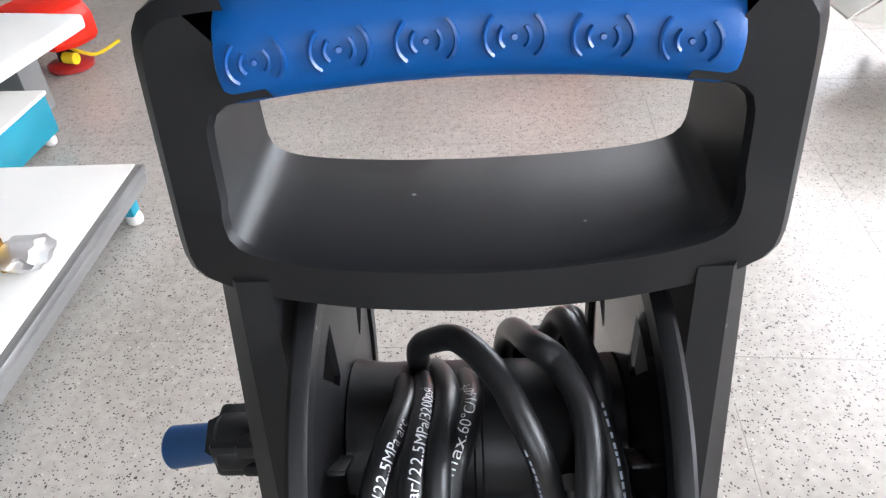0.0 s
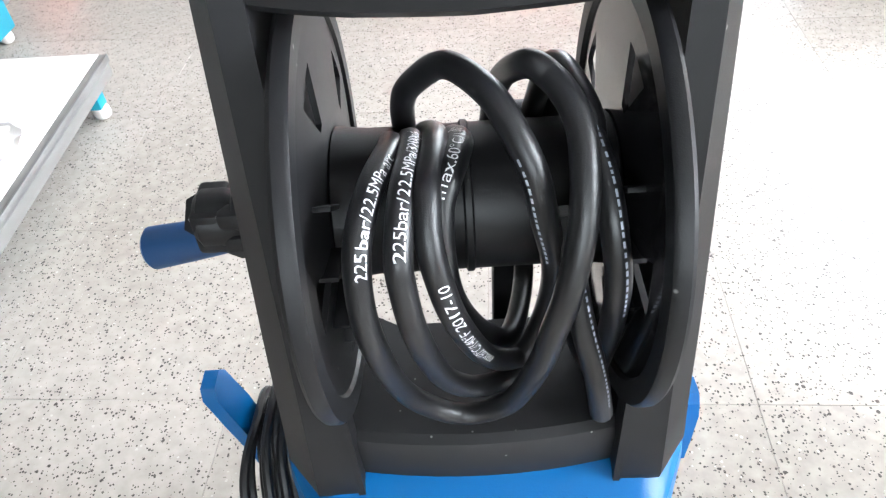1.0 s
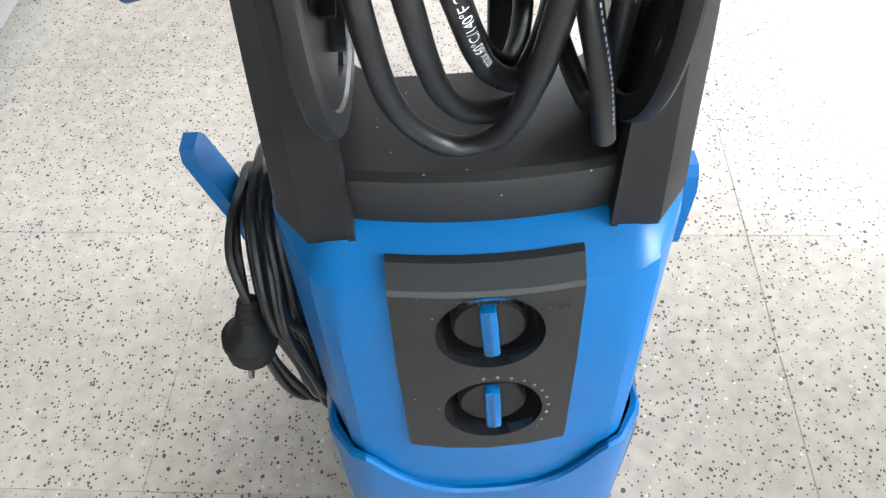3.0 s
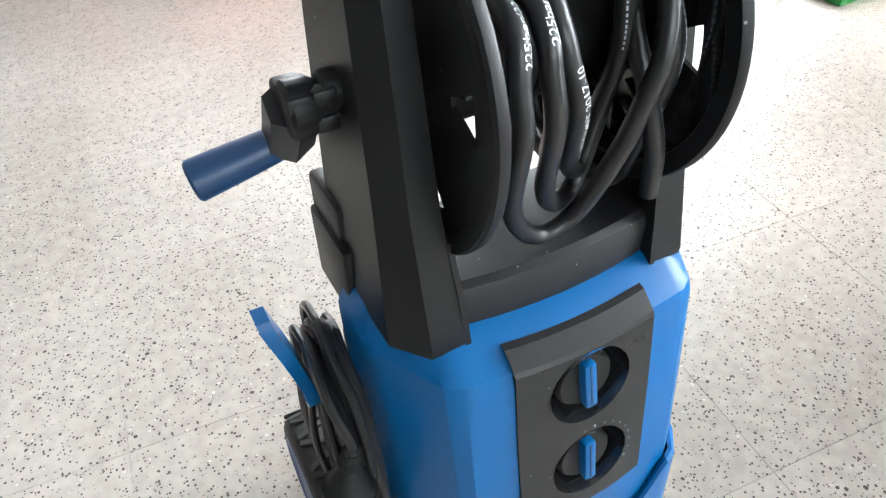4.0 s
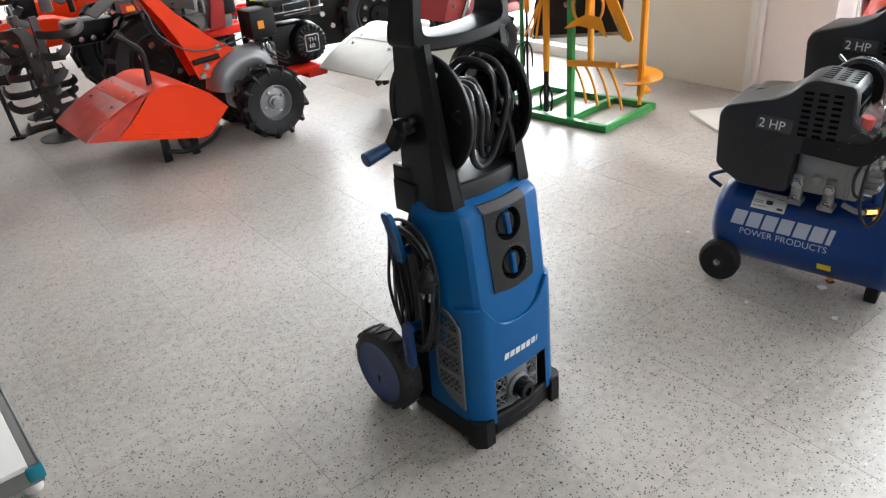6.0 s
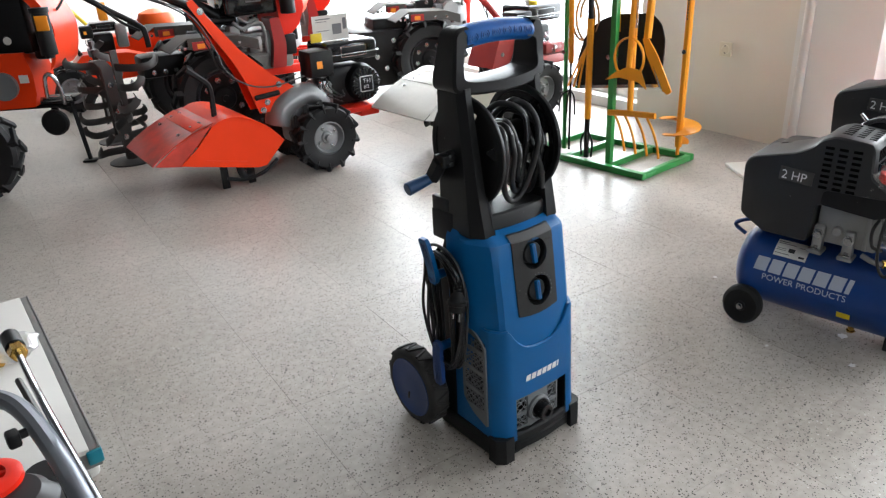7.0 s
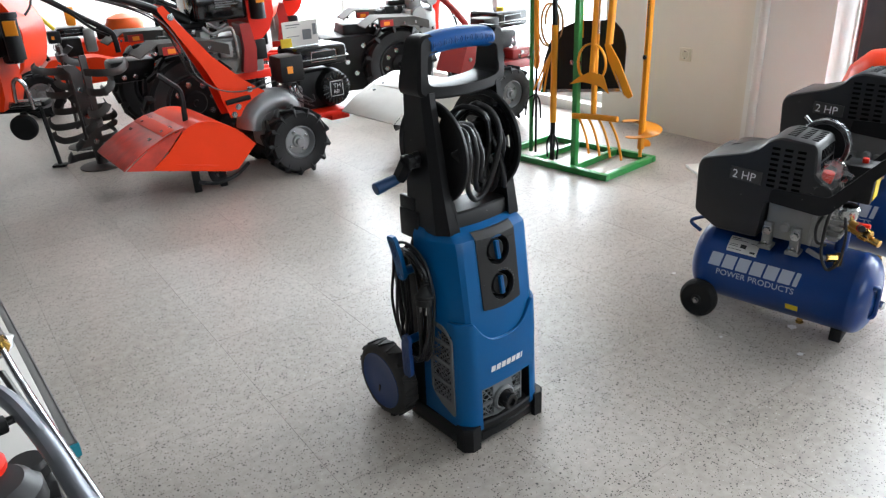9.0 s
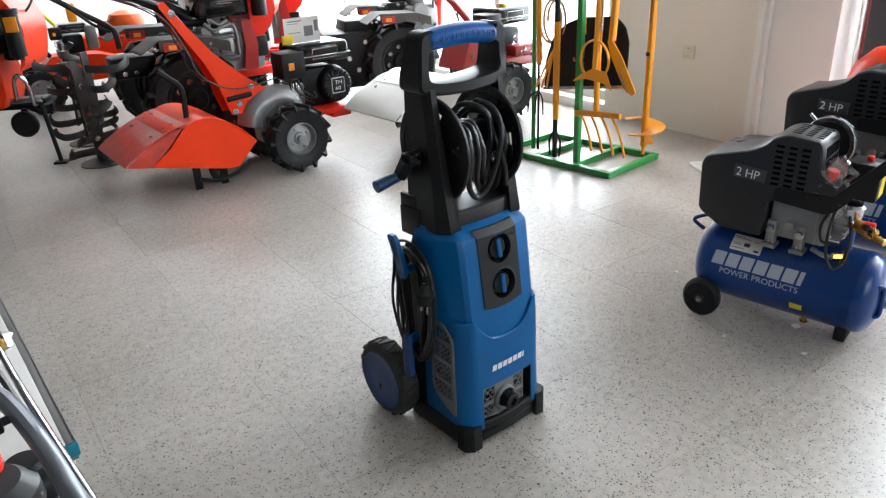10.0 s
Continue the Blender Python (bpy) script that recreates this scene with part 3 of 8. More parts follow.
secs[-1] = [V(p.x, p.y, 0.262) for p in secs[-1]]
gloft(bm, secs + [lip(-0.003, 0.0), lip(0.0, 0.0025), lip(-0.001, 0.006)], caps=False)
open_front(bm, -0.077, 0.077, 0.04, 0.152)
lower_shell = part("lower_shell", bm, BLUE, washer, angle=30)

# water inlet in its recess
bm = bmesh.new()
for box in ((-0.079, 0.079, -0.108, -0.104, 0.058, 0.156), (-0.081, -0.0772, -0.1375, -0.105, 0.060, 0.154), (0.0772, 0.081, -0.1375, -0.105, 0.060, 0.154), (-0.079, 0.079, -0.1375, -0.105, 0.1522, 0.156), (-0.079, 0.079, -0.1385, -0.105, 0.056, 0.0618)):
    gbox(bm, *box, 0.0006)
inlet = part("inlet_recess", bm, BLACK, washer, "black recess round the water inlet")
INX0, INX1, INZ0, INZ1 = -0.0765, 0.052, 0.064, 0.150
INCX = -0.012
frame_holes = []
for i in range(2):
    for j in range(2):
        x0, x1 = (INX0 + 0.004, -0.041) if i == 0 else (0.018, INX1 - 0.004)
        z0, z1 = (INZ0 + 0.008, 0.100) if j == 0 else (0.108, INZ1 - 0.004)
        frame_holes.append([(x0, z0), (x1, z0), (x1, z1), (x0, z1)])
bm = bmesh.new()
gplate(bm, [(INX0, INZ0 + 0.006), (-0.03, INZ0 - 0.001), (INX1, INZ0 + 0.008), (INX1, INZ1), (INX0, INZ1)], frame_holes + [circle2(INCX, 0.104, 0.0265, 24)], lambda a, b, d: V(a, -0.137 - 0.003 * (1 - (a / 0.08) ** 2) + d, b), 0.006)
grid = part("inlet_grid", bm, GREY, inlet, "grey lattice plate round the inlet")
rng = random.Random(5)


def lattice(bm, x0, x1, z0, z1, cell, place, r=0.0019):
    """Irregular struts between jittered nodes."""
    nx, nz = max(2, round((x1 - x0) / cell)), max(2, round((z1 - z0) / cell))
    node = {(i, j): (x0 + (x1 - x0) * i / nx + (rng.uniform(-.32, .32) * cell if 0 < i < nx else 0), z0 + (z1 - z0) * j / nz + (rng.uniform(-.32, .32) * cell if 0 < j < nz else 0)) for i in range(nx + 1) for j in range(nz + 1)}
    for (i, j), p in node.items():
        for q in ((i + 1, j), (i, j + 1), (i + 1, j + (1 if (i + j) % 2 else -1))):
            if q in node and rng.random() < 0.80:
                gtube(bm, [place(*p), place(*node[q])], r, 4)


bm = bmesh.new()
for (x0, z0), _, (x1, z1), _ in frame_holes:
    lattice(bm, x0, x1, z0, z1, 0.0085, lambda a, b: V(a, -0.1365 - 0.003 * (1 - (a / 0.08) ** 2) + 0.003, b), 0.0013)
part("lattice", bm, GREY, grid, "triangular grey webbing")
bm = bmesh.new()
glathe(bm, [(0.0315, 0), (0.0315, 0.006), (0.0270, 0.010), (0.0235, 0.008), (0.0235, 0)], (INCX, -0.140, 0.104), (INCX, -1, 0.104), 36, False)
part("inlet_ring", bm, GREY, inlet, "grey ring")
bm = bmesh.new()
glathe(bm, [(0.0225, -0.02), (0.0225, 0.004), (0.0175, 0.006), (0.0175, 0.018), (0.0190, 0.019), (0.0190, 0.030), (0.0165, 0.032), (0.010, 0.032), (0.009, 0.024), (0, 0.024)], (INCX, -0.140, 0.104), (INCX, -1, 0.104), 28)
for k in range(10):
    a = 2 * math.pi * k / 10
    gbox(bm, -0.0012, 0.0012, -0.030 - 0.140, -0.021 - 0.140, 0.0187, 0.0201, 0.0003, Matrix.Translation((INCX, 0, 0.104)) @ Matrix.Rotation(a, 4, 'Y'))
part("inlet_connector", bm, BLACK, inlet, "black threaded water inlet cap")

mark((0.0125, 0.0125, 0.0125, 0.0125, 0.0125, 0.0125, 0.0045), 0.0145, 0.0032, lambda a, b: V(-0.050 + a, -0.138 - 0.005 * (1 - ((-0.05 + a) / 0.09) ** 2) - 0.0012 - 0.00006, 0.189 + b), INK, lower_shell, 0.18, "white maker's mark as plain slanted blocks")

# side grilles
for s in (-1, 1):
    def on_side(a, b, d=0.0, s=s):
        return V(s * (0.1262 + 0.0004 - d), a, b)
    outer = round_poly([(-0.020, 0.318), (-0.066, 0.310), (-0.098, 0.282), (-0.1005, 0.078), (-0.052, 0.098), (-0.020, 0.128)], 0.008, 3)
    cuts = [[(-0.027, z0), (-0.090, z0 - 0.004), (-0.090, z1 - (0.016 if k == 3 else 0.004)), (-0.027, z1)] for k, (z0, z1) in enumerate(((0.120, 0.158), (0.168, 0.210), (0.220, 0.262), (0.272, 0.306)))]
    bm = bmesh.new()
    gplate(bm, outer, cuts, on_side, 0.004)
    grille = part("side_grille", bm, GREY, washer, "grey ventilation grille")
    # black plate paints the shade of a recess behind the webbing
    bm = bmesh.new()
    gplate(bm, [(-0.024, 0.31), (-0.094, 0.29), (-0.094, 0.10), (-0.024, 0.115)], [], lambda a, b, d: V(s * (0.1232 + 0.0004 - d), a, b), 0.001)
    part("grille_recess_shade", bm, BLACK, grille, "plain black plate standing for the shaded recess")
    bm = bmesh.new()
    for c in cuts:
        lattice(bm, c[1][0], c[0][0], c[0][1] - 0.002, c[2][1], 0.0068, lambda a, b, s=s: V(s * 0.1247, a, b), 0.0011)
    part("lattice", bm, GREY, grille, "irregular grey webbing")

# base with bumper corners
bm = bmesh.new()
gloft(bm, [[V(x * k, y * k2, z) for x, y in ((-0.10, -0.138), (0.10, -0.138), (0.126, -0.118), (0.127, 0.07), (0.108, 0.098), (-0.108, 0.098), (-0.127, 0.07), (-0.126, -0.118))] for z, k, k2 in ((0.004, 0.965, 0.975), (0.010, 0.985, 0.985), (0.048, 1.0, 0.995), (0.053, 0.985, 0.985))])
base = part("base", bm, BLACK, washer, "scuffed black plastic base")
for s in (-1, 1):
    bm = bmesh.new()
    sec = [(0.090, -0.148), (0.114, -0.148), (0.1312, -0.133), (0.1312, -0.108), (0.117, -0.108), (0.117, -0.122), (0.108, -0.134), (0.090, -0.136)]
    gloft(bm, [[V(s * x, y, z) for x, y in sec] for z in (0.0, 0.055)] + [[V(s * (x - 0.002), y + 0.003, 0.061) for x, y in sec]])
    part("bumper", bm, BLACK, base, "rounded black corner bumper")
bm = bmesh.new()
gloft(bm, [[V(x, -yy - 0.008 * (1 - (x / 0.08) ** 2), z) for x in np.linspace(-0.078, 0.078, 9)] + [V(x, -0.12, z) for x in np.linspace(0.078, -0.078, 9)] for yy, z in ((0.136, 0.012), (0.1405, 0.016), (0.1405, 0.034), (0.1365, 0.036), (0.1365, 0.040), (0.1405, 0.042), (0.1405, 0.056), (0.137, 0.0605))])
part("foot_step", bm, BLACK, base, "ribbed black step below the inlet")
for s in (-1, 1):
    bm = bmesh.new()
    gbox(bm, s * 0.075 - 0.02, s * 0.075 + 0.02, 0.04, 0.085, 0.0, 0.012, 0.003)
    part("rubber_foot", bm, RUBBER, base)

# black back housing
bm = bmesh.new()
hs = lambda z, w, yb: [V(x, y, z) for x, y in ((-w, 0.008), (w, 0.008), (w, yb - 0.018), (w - 0.018, yb), (-w + 0.018, yb), (-w, yb - 0.018))]
gloft(bm, [hs(0.03, 0.1195, 0.094), (hs(0.30, 0.1185, 0.090)), hs(0.42, 0.1185, 0.080), hs(0.49, 0.1195, 0.052), hs(0.524, 0.117, 0.032)])
back = part("back_housing", bm, BLACK, washer, "black rear housing")
for s in (-1, 1):
    bm = bmesh.new()
    gbox(bm, s * 0.1205 - 0.006, s * 0.1205 + 0.006, 0.000, 0.064, 0.495, 0.560, 0.003)
    gbox(bm, s * 0.116 - 0.007, s * 0.116 + 0.007, 0.012, 0.066, 0.556, 0.588, 0.004)
    part("bracket", bm, BLACK, back, "black column bracket")

# deck under the reel
bm = bmesh.new()
deck = lambda z, yf, k: [V(x, yf - 0.010 * (1 - (x / 0.09) ** 2), z) for x in np.linspace(-0.098 * k, 0.098 * k, 13)] + [V(x, 0.022 + 0.048 * max(0.0, (abs(x) - 0.06) / 0.045), z - 0.004) for x in np.linspace(0.105, -0.105, 13)]
gloft(bm, [deck(0.520, -0.064, 1), deck(0.552, -0.064, 1), deck(0.558, -0.0615, 1), deck(0.561, -0.056, 0.99)])
part("deck", bm, BLACK_DUSTY, washer, "dusty black plastic deck below the reel", angle=24)

# two columns
for s in (-1, 1):
    def col(z, xi, xo, yf, yb, ch=0.016, s=s):
        return [V(s * x, y, z) for x, y in ((xi, yf), (xi + (xo - xi) * 0.55, yf), (xo, yf + ch), (xo, yb - 0.008), (xo - 0.008, yb), (xi + 0.004, yb), (xi, yb - 0.004))]
    bm = bmesh.new()
    gloft(bm, [col(0.521, 0.078, 0.121, -0.078, 0.046, 0.024), col(0.527, 0.077, 0.1215, -0.079, 0.046, 0.024), col(0.56, 0.079, 0.120, -0.072, 0.047, 0.022), col(0.62, 0.082, 0.1175, -0.059, 0.049), col(0.72, 0.084, 0.1135, -0.043, 0.051), col(0.815, 0.085, 0.110, -0.028, 0.052)])
    column = part("column", bm, BLACK, washer)
    bm = bmesh.new()
    gloft(bm, [[V(s * x, y, z) for x, y in ((x0, y0), (x0 + 0.004, y0), (x0 + 0.004, y0 + 0.014), (x0, y0 + 0.014))] for z, x0, y0 in ((0.522, 0.0735, -0.0795), (0.56, 0.0750, -0.0735), (0.60, 0.0778, -0.064))])
    part("foot_lip", bm, BLACK, column)

# handle ring
def ring_outline(a, z0, z1, e, n=720, bow=0.0, taper=0.0):
    zc, h, out = (z0 + z1) / 2, (z1 - z0) / 2, []
    for i in range(n):
        t = 2 * math.pi * i / n
        c, s = math.cos(t), math.sin(t)
        x, z = a * math.copysign(abs(c) ** (2 / e), c), zc + h * math.copysign(abs(s) ** (2 / e), s)
        x *= 1 + taper * (z - zc) / h
        if z < zc:
            z -= bow * (1 - (x / a) ** 2)
        out.append((x, z))
    out = np.array(out + out[:1])
    run = np.concatenate(([0], np.cumsum(np.linalg.norm(np.diff(out, axis=0), axis=1))))
    even = np.linspace(0, run[-1], 97)[:-1]
    return list(zip(np.interp(even, run, out[:, 0]).tolist(), np.interp(even, run, out[:, 1]).tolist()))


OUT = ring_outline(0.1175, 0.806, 0.928, 10, bow=0.010, taper=-0.035)
INN = ring_outline(0.0945, 0.828, 0.892, 8, bow=0.006, taper=-0.02)


def deep(z):
    return float(np.interp(z, (0.80, 0.835, 0.905, 0.93), (0.054, 0.052, 0.034, 0.028)))


bm = bmesh.new()
loops = []
for contour, dy, back_side, ins in ((OUT, 0.006, 0, 0), (OUT, 0.0, 0, 0.004), (INN, 0.0, 0, -0.002), (INN, 0.003, 0, 0), (INN, -0.003, 1, 0), (INN, 0, 1, -0.002), (OUT, 0, 1, 0.006), (OUT, -0.008, 1, 0)):
    ring = []
    for x, z in contour:
        y0 = -0.024 - 0.010 * (1 - min(1, abs(x) / 0.11) ** 2) * (1 if z < 0.85 else 0)
        k = 1 - ins / 0.1
        ring.append(bm.verts.new((x * k, (deep(z) if back_side else y0) + dy, 0.8625 + (z - 0.8625) * (1 - ins / 0.055))))
    loops.append(ring)
for a, b in zip(loops, loops[1:] + loops[:1]):
    for i in range(len(a)):
        j = (i + 1) % len(a)
        bm.faces.new((a[i], a[j], b[j], b[i]))
gone = [f for f in bm.faces if abs(f.calc_center_median().x) < 0.083 and f.calc_center_median().z > 0.880]
bmesh.ops.delete(bm, geom=gone, context='FACES')
handle = part("handle_frame", bm, BLACK, washer, "moulded black handle frame", angle=30)


def grip_centre(x):
    return V(x, 0.004, 0.9030 + 0.0075 * (1 - (x / 0.09) ** 2))


bm = bmesh.new()
for_rings = []
for x, k in [(-0.0865, 0.86), (-0.0850, 0.97)] + [(x, 1.0) for x in np.linspace(-0.082, 0.083, 16)] + [(0.0860, 0.97), (0.0875, 0.86)]:
    c = grip_centre(x)
    for_rings.append([c + V(0, 0.0315 * k * math.cos(t), 0.0220 * k * math.sin(t)) for t in np.linspace(0, 2 * math.pi, 29)[:-1]])
gloft(bm, for_rings)
grip = part("grip", bm, BLUE_GRIP, handle, "blue soft grip with six raised wave signs")


def on_grip(x, s, lift=0.0004):
    """Round the grip from its front upwards."""
    t = math.pi - 0.30 - (s - 0.010) / 0.0235
    c = grip_centre(x)
    return c + V(0, (0.0315 + lift) * math.cos(t), (0.0220 + lift) * math.sin(t) * 1.0)


for k in range(6):
    gx = -0.0715 + 0.0280 * k
    bm = bmesh.new()
    p = on_grip(gx, 0.004)
    glathe(bm, [(0.0013, 0), (0.0010, 0.0007), (0, 0.0008)], p, p + V(0, -1, 0.25), 10)
    for r in (0.0050, 0.0098):
        for side in (0, math.pi):
            half = 0.95 if r < 0.005 else 0.80
            arc = [on_grip(gx + r * math.cos(side + a), 0.004 + r * math.sin(side + a)) for a in np.linspace(-half, half, 9)]
            gtube(bm, arc, 0.0009, 5)
    part("wave_sign", bm, GRIP_LINE, grip, "raised wave sign")

# reel
AX = V(0, 0.0, 0.683)
for s in (-1, 1):
    slots = []
    for k in range(5):
        a0 = radians(72 * k + 20)
        arc = [(0.084 * math.cos(a0 + t), 0.084 * math.sin(a0 + t)) for t in np.linspace(0, radians(20), 5)] + [(0.056 * math.cos(a0 + t), 0.056 * math.sin(a0 + t)) for t in np.linspace(radians(13), radians(7), 3)]
        slots.append(arc)
    bm = bmesh.new()
    gplate(bm, circle2(0, 0, 0.1085, 56), slots, lambda a, b, d, s=s: V(s * (0.0735 - 0.006 * (1 - (a * a + b * b) / 0.0118) + d), a, AX.z + b), 0.003)
    flange = part("reel_flange", bm, BLACK_GLOSS if s > 0 else BLACK, washer, "large black reel flange with slots")
    bm = bmesh.new()
    prof = [(0.0985, 0.002), (0.1000, 0.000), (0.1115, 0.000), (0.1128, 0.002), (0.1128, 0.007), (0.1112, 0.009), (0.1000, 0.007)]
    fr, _ = axis_frame((s * 0.0705, 0, AX.z), (s * 2, 0, AX.z))
    n = 64
    rings = [[bm.verts.new(fr @ V(r * math.cos(2 * math.pi * i / n), r * math.sin(2 * math.pi * i / n), h)) for i in range(n)] for r, h in prof]
    for a, b in zip(rings, rings[1:] + rings[:1]):
        for i in range(n):
            bm.faces.new((a[i], a[(i + 1) % n], b[(i + 1) % n], b[i]))
    part("rim", bm, BLACK, flange)
    bm = bmesh.new()
    for k in (52, 78, 104, 130):
        a = radians(k)
        gbox(bm, s * 0.0690 - 0.006 if s > 0 else s * 0.0690 - 0.003, s * 0.0690 + 0.003 if s > 0 else s * 0.0690 + 0.006, -0.0012, 0.0012, 0.046, 0.072, 0.0004, Matrix.Translation(AX) @ Matrix.Rotation(a, 4, 'X'))
    part("ribs", bm, BLACK, flange, "thin radial ribs")
bm = bmesh.new()
glathe(bm, [(0.036, 0), (0.040, 0.004), (0.038, 0.02), (0.038, 0.066), (0.0395, 0.067), (0.0395, 0.070), (0.038, 0.071), (0.038, 0.124), (0.040, 0.140), (0.036, 0.144)], (-0.072, 0, AX.z), (1, 0, AX.z), 40)
part("drum", bm, BLACK, washer, "black reel drum")
bm = bmesh.new()
gcyl(bm, (-0.125, 0, AX.z), (0.112, 0, AX.z), 0.012)
part("axle", bm, BLACK, washer)
bm = bmesh.new()
gbox(bm, 0.013, 0.038, 0.052, 0.064, 0.46, 0.70, 0.003)
part("strut", bm, BLACK, washer)

# crank
bm = bmesh.new()
glathe(bm, [(0.0135, 0), (0.016, 0.003), (0.016, 0.016), (0.013, 0.020), (0.013, 0.036)], (-0.146, 0.002, 0.677), (0, 0.002, 0.677), 12)
gbox(bm, -0.147, -0.130, -0.012, 0.020, 0.663, 0.689, 0.003)
gbox(bm, -0.132, -0.118, -0.013, -0.002, 0.664, 0.674, 0.002)
gbox(bm, -0.132, -0.118, -0.013, -0.002, 0.680, 0.690, 0.002)
for pts in ([V(-0.140, 0.004, 0.678), V(-0.139, 0.020, 0.656), V(-0.138, 0.036, 0.636)],):
    gtube(bm, smooth_path(pts, 5), 0.0165, 6)
crank = part("crank_arm", bm, BLACK, washer, "angular black crank arm")
bm = bmesh.new()
glathe(bm, [(0.0, 0), (0.012, 0), (0.0138, 0.002), (0.0128, 0.028), (0.0112, 0.058), (0.0112, 0.070)], (-0.2005, 0.041, 0.6225), (-0.1315, 0.037, 0.6365), 24)
part("crank_handle", bm, NAVY, crank, "dark blue crank handle")

# cable hooks
for s, spots in ((-1, ((0.428, 1), (0.252, -1))), (1, ((0.456, -1), (0.252, -1)))):
    for z, way in spots:
        wx, hy, hk = (0.166, 0.014, 1.0) if s < 0 else (0.1565, 0.022, 0.80)
        bm = bmesh.new()
        gloft(bm, [[V(s * (wx + ox + t), hy + wy * w, z + way * h * hk) for t, wy in ((-0.005, -1), (0.005, -1), (0.005, 1), (-0.005, 1))] for h, ox, w in ((-0.016, 0.0, 0.007), (-0.008, 0.0, 0.013), (0.012, 0.002, 0.0135), (0.052, 0.011 if way > 0 else 0.001, 0.0150), (0.086, 0.020 if way > 0 else 0.001, 0.0135), (0.093, 0.021 if way > 0 else 0.001, 0.008))])
        hook = part("cable_hook", bm, BLUE if way > 0 or s > 0 else HUB_BLUE, washer, "blue swivelling cable hook")
        bm = bmesh.new()
        gcyl(bm, (s * 0.116, hy, z), (s * (wx + 0.002), hy, z), 0.010)
        part("peg", bm, BLUE, hook)
        bm = bmesh.new()
        for r in (0.0105, 0.006):
            gtube(bm, [V(s * (wx + 0.0054), hy + r * math.cos(t), z + r * math.sin(t)) for t in np.linspace(0, 2 * math.pi, 17)[:-1]], 0.0009, 5, closed=True)
        for dy in (-0.006, 0.0, 0.006):
            gtube(bm, [V(s * (wx + 0.0065), hy + dy, z + way * 0.013 * hk), V(s * (wx + (0.0245 if way > 0 else 0.0062)), hy + dy * 0.8, z + way * 0.082 * hk)], 0.0009, 5)
        part("relief", bm, NAVY_LINE, hook, "raised lines")

# mains cable wound on its hooks
rng = random.Random(11)
for k in range(13):
    x = -0.136 - 0.0036 * (k % 8) - rng.uniform(0, 0.003)
    yt, zt = 0.016 + rng.uniform(-0.004, 0.004), 0.466 + 0.004 * (k % 4) + (0.014 if k < 4 else 0)
    zb = 0.232 - rng.uniform(0.0, 0.035)
    wf, wb = 0.064 + rng.uniform(-0.026, 0.016), 0.034 + rng.uniform(-0.018, 0.010)
    sway = rng.uniform(-0.012, 0.012)
    pts = [V(x, yt, zt), V(x - 0.002, yt - wf * 0.45, zt - 0.006), V(x, yt - wf * 0.80, zt - 0.03), V(x, yt - wf, zt - 0.075), V(x + rng.uniform(-.006, .004), yt - wf * 0.93 + sway, 0.34 + rng.uniform(-.02, .02)), V(x + 0.004, yt - wf * 0.75, zb + 0.04), V(x + 0.004, yt - wf * 0.45, zb), V(x, yt - 0.004, zb + 0.004), V(x, yt + wb * 0.7, zb + 0.03), V(x + rng.uniform(-.010, .004), yt + wb * rng.uniform(0.4, 1.3), 0.33 + rng.uniform(-.03, .03)), V(x, yt + wb, zt - 0.06), V(x, yt + wb * 0.75, zt - 0.012)]
    bm = bmesh.new()
    gtube(bm, smooth_path(pts, 6, True), 0.0034, 8, closed=True)
    part("cable_loop", bm, HOSE, washer, "black mains cable loop")
bm = bmesh.new()
gtube(bm, smooth_path([V(-0.160, 0.010, 0.482), V(-0.164, -0.022, 0.482), V(-0.165, -0.046, 0.470), V(-0.160, -0.060, 0.448), V(-0.160, -0.0605, 0.434)], 6), 0.0036, 8)
plug = part("mains_plug", bm, HOSE, washer, "black two-pin mains plug on its cable")
PLUG_TOP, PLUG_WAY = V(-0.1595, -0.060, 0.441), V(-0.013, -0.005, -0.068).normalized()
bm = bmesh.new()
glathe(bm, [(0.0045, 0), (0.0075, 0.003), (0.0055, 0.007), (0.0085, 0.010), (0.0062, 0.014), (0.0095, 0.017), (0.0075, 0.021), (0.0110, 0.027), (0.0150, 0.034), (0.0175, 0.040), (0.0205, 0.042), (0.0205, 0.049), (0.0175, 0.051), (0.0175, 0.063), (0.0160, 0.065), (0, 0.065)], PLUG_TOP, PLUG_TOP + PLUG_WAY, 24)
part("plug_body", bm, RUBBER, plug)
bm = bmesh.new()
for d in (-0.0095, 0.0095):
    p = PLUG_TOP + PLUG_WAY * 0.064 + V(0, d, 0)
    gcyl(bm, p, p + PLUG_WAY * 0.020, 0.0024, seg=10)
part("pin", bm, STEEL, plug, "bright metal pins")
# coiled strain relief of the cable where it leaves the housing
bm = bmesh.new()
gtube(bm, [V(-0.133, -0.012, 0.435 - 0.011 * k / 8) + V(0.0055 * math.cos(k * 0.785), 0.0055 * math.sin(k * 0.785), 0) for k in range(76)], 0.0016, 5)
part("strain_relief", bm, RUBBER, washer, "ribbed black cable sleeve")

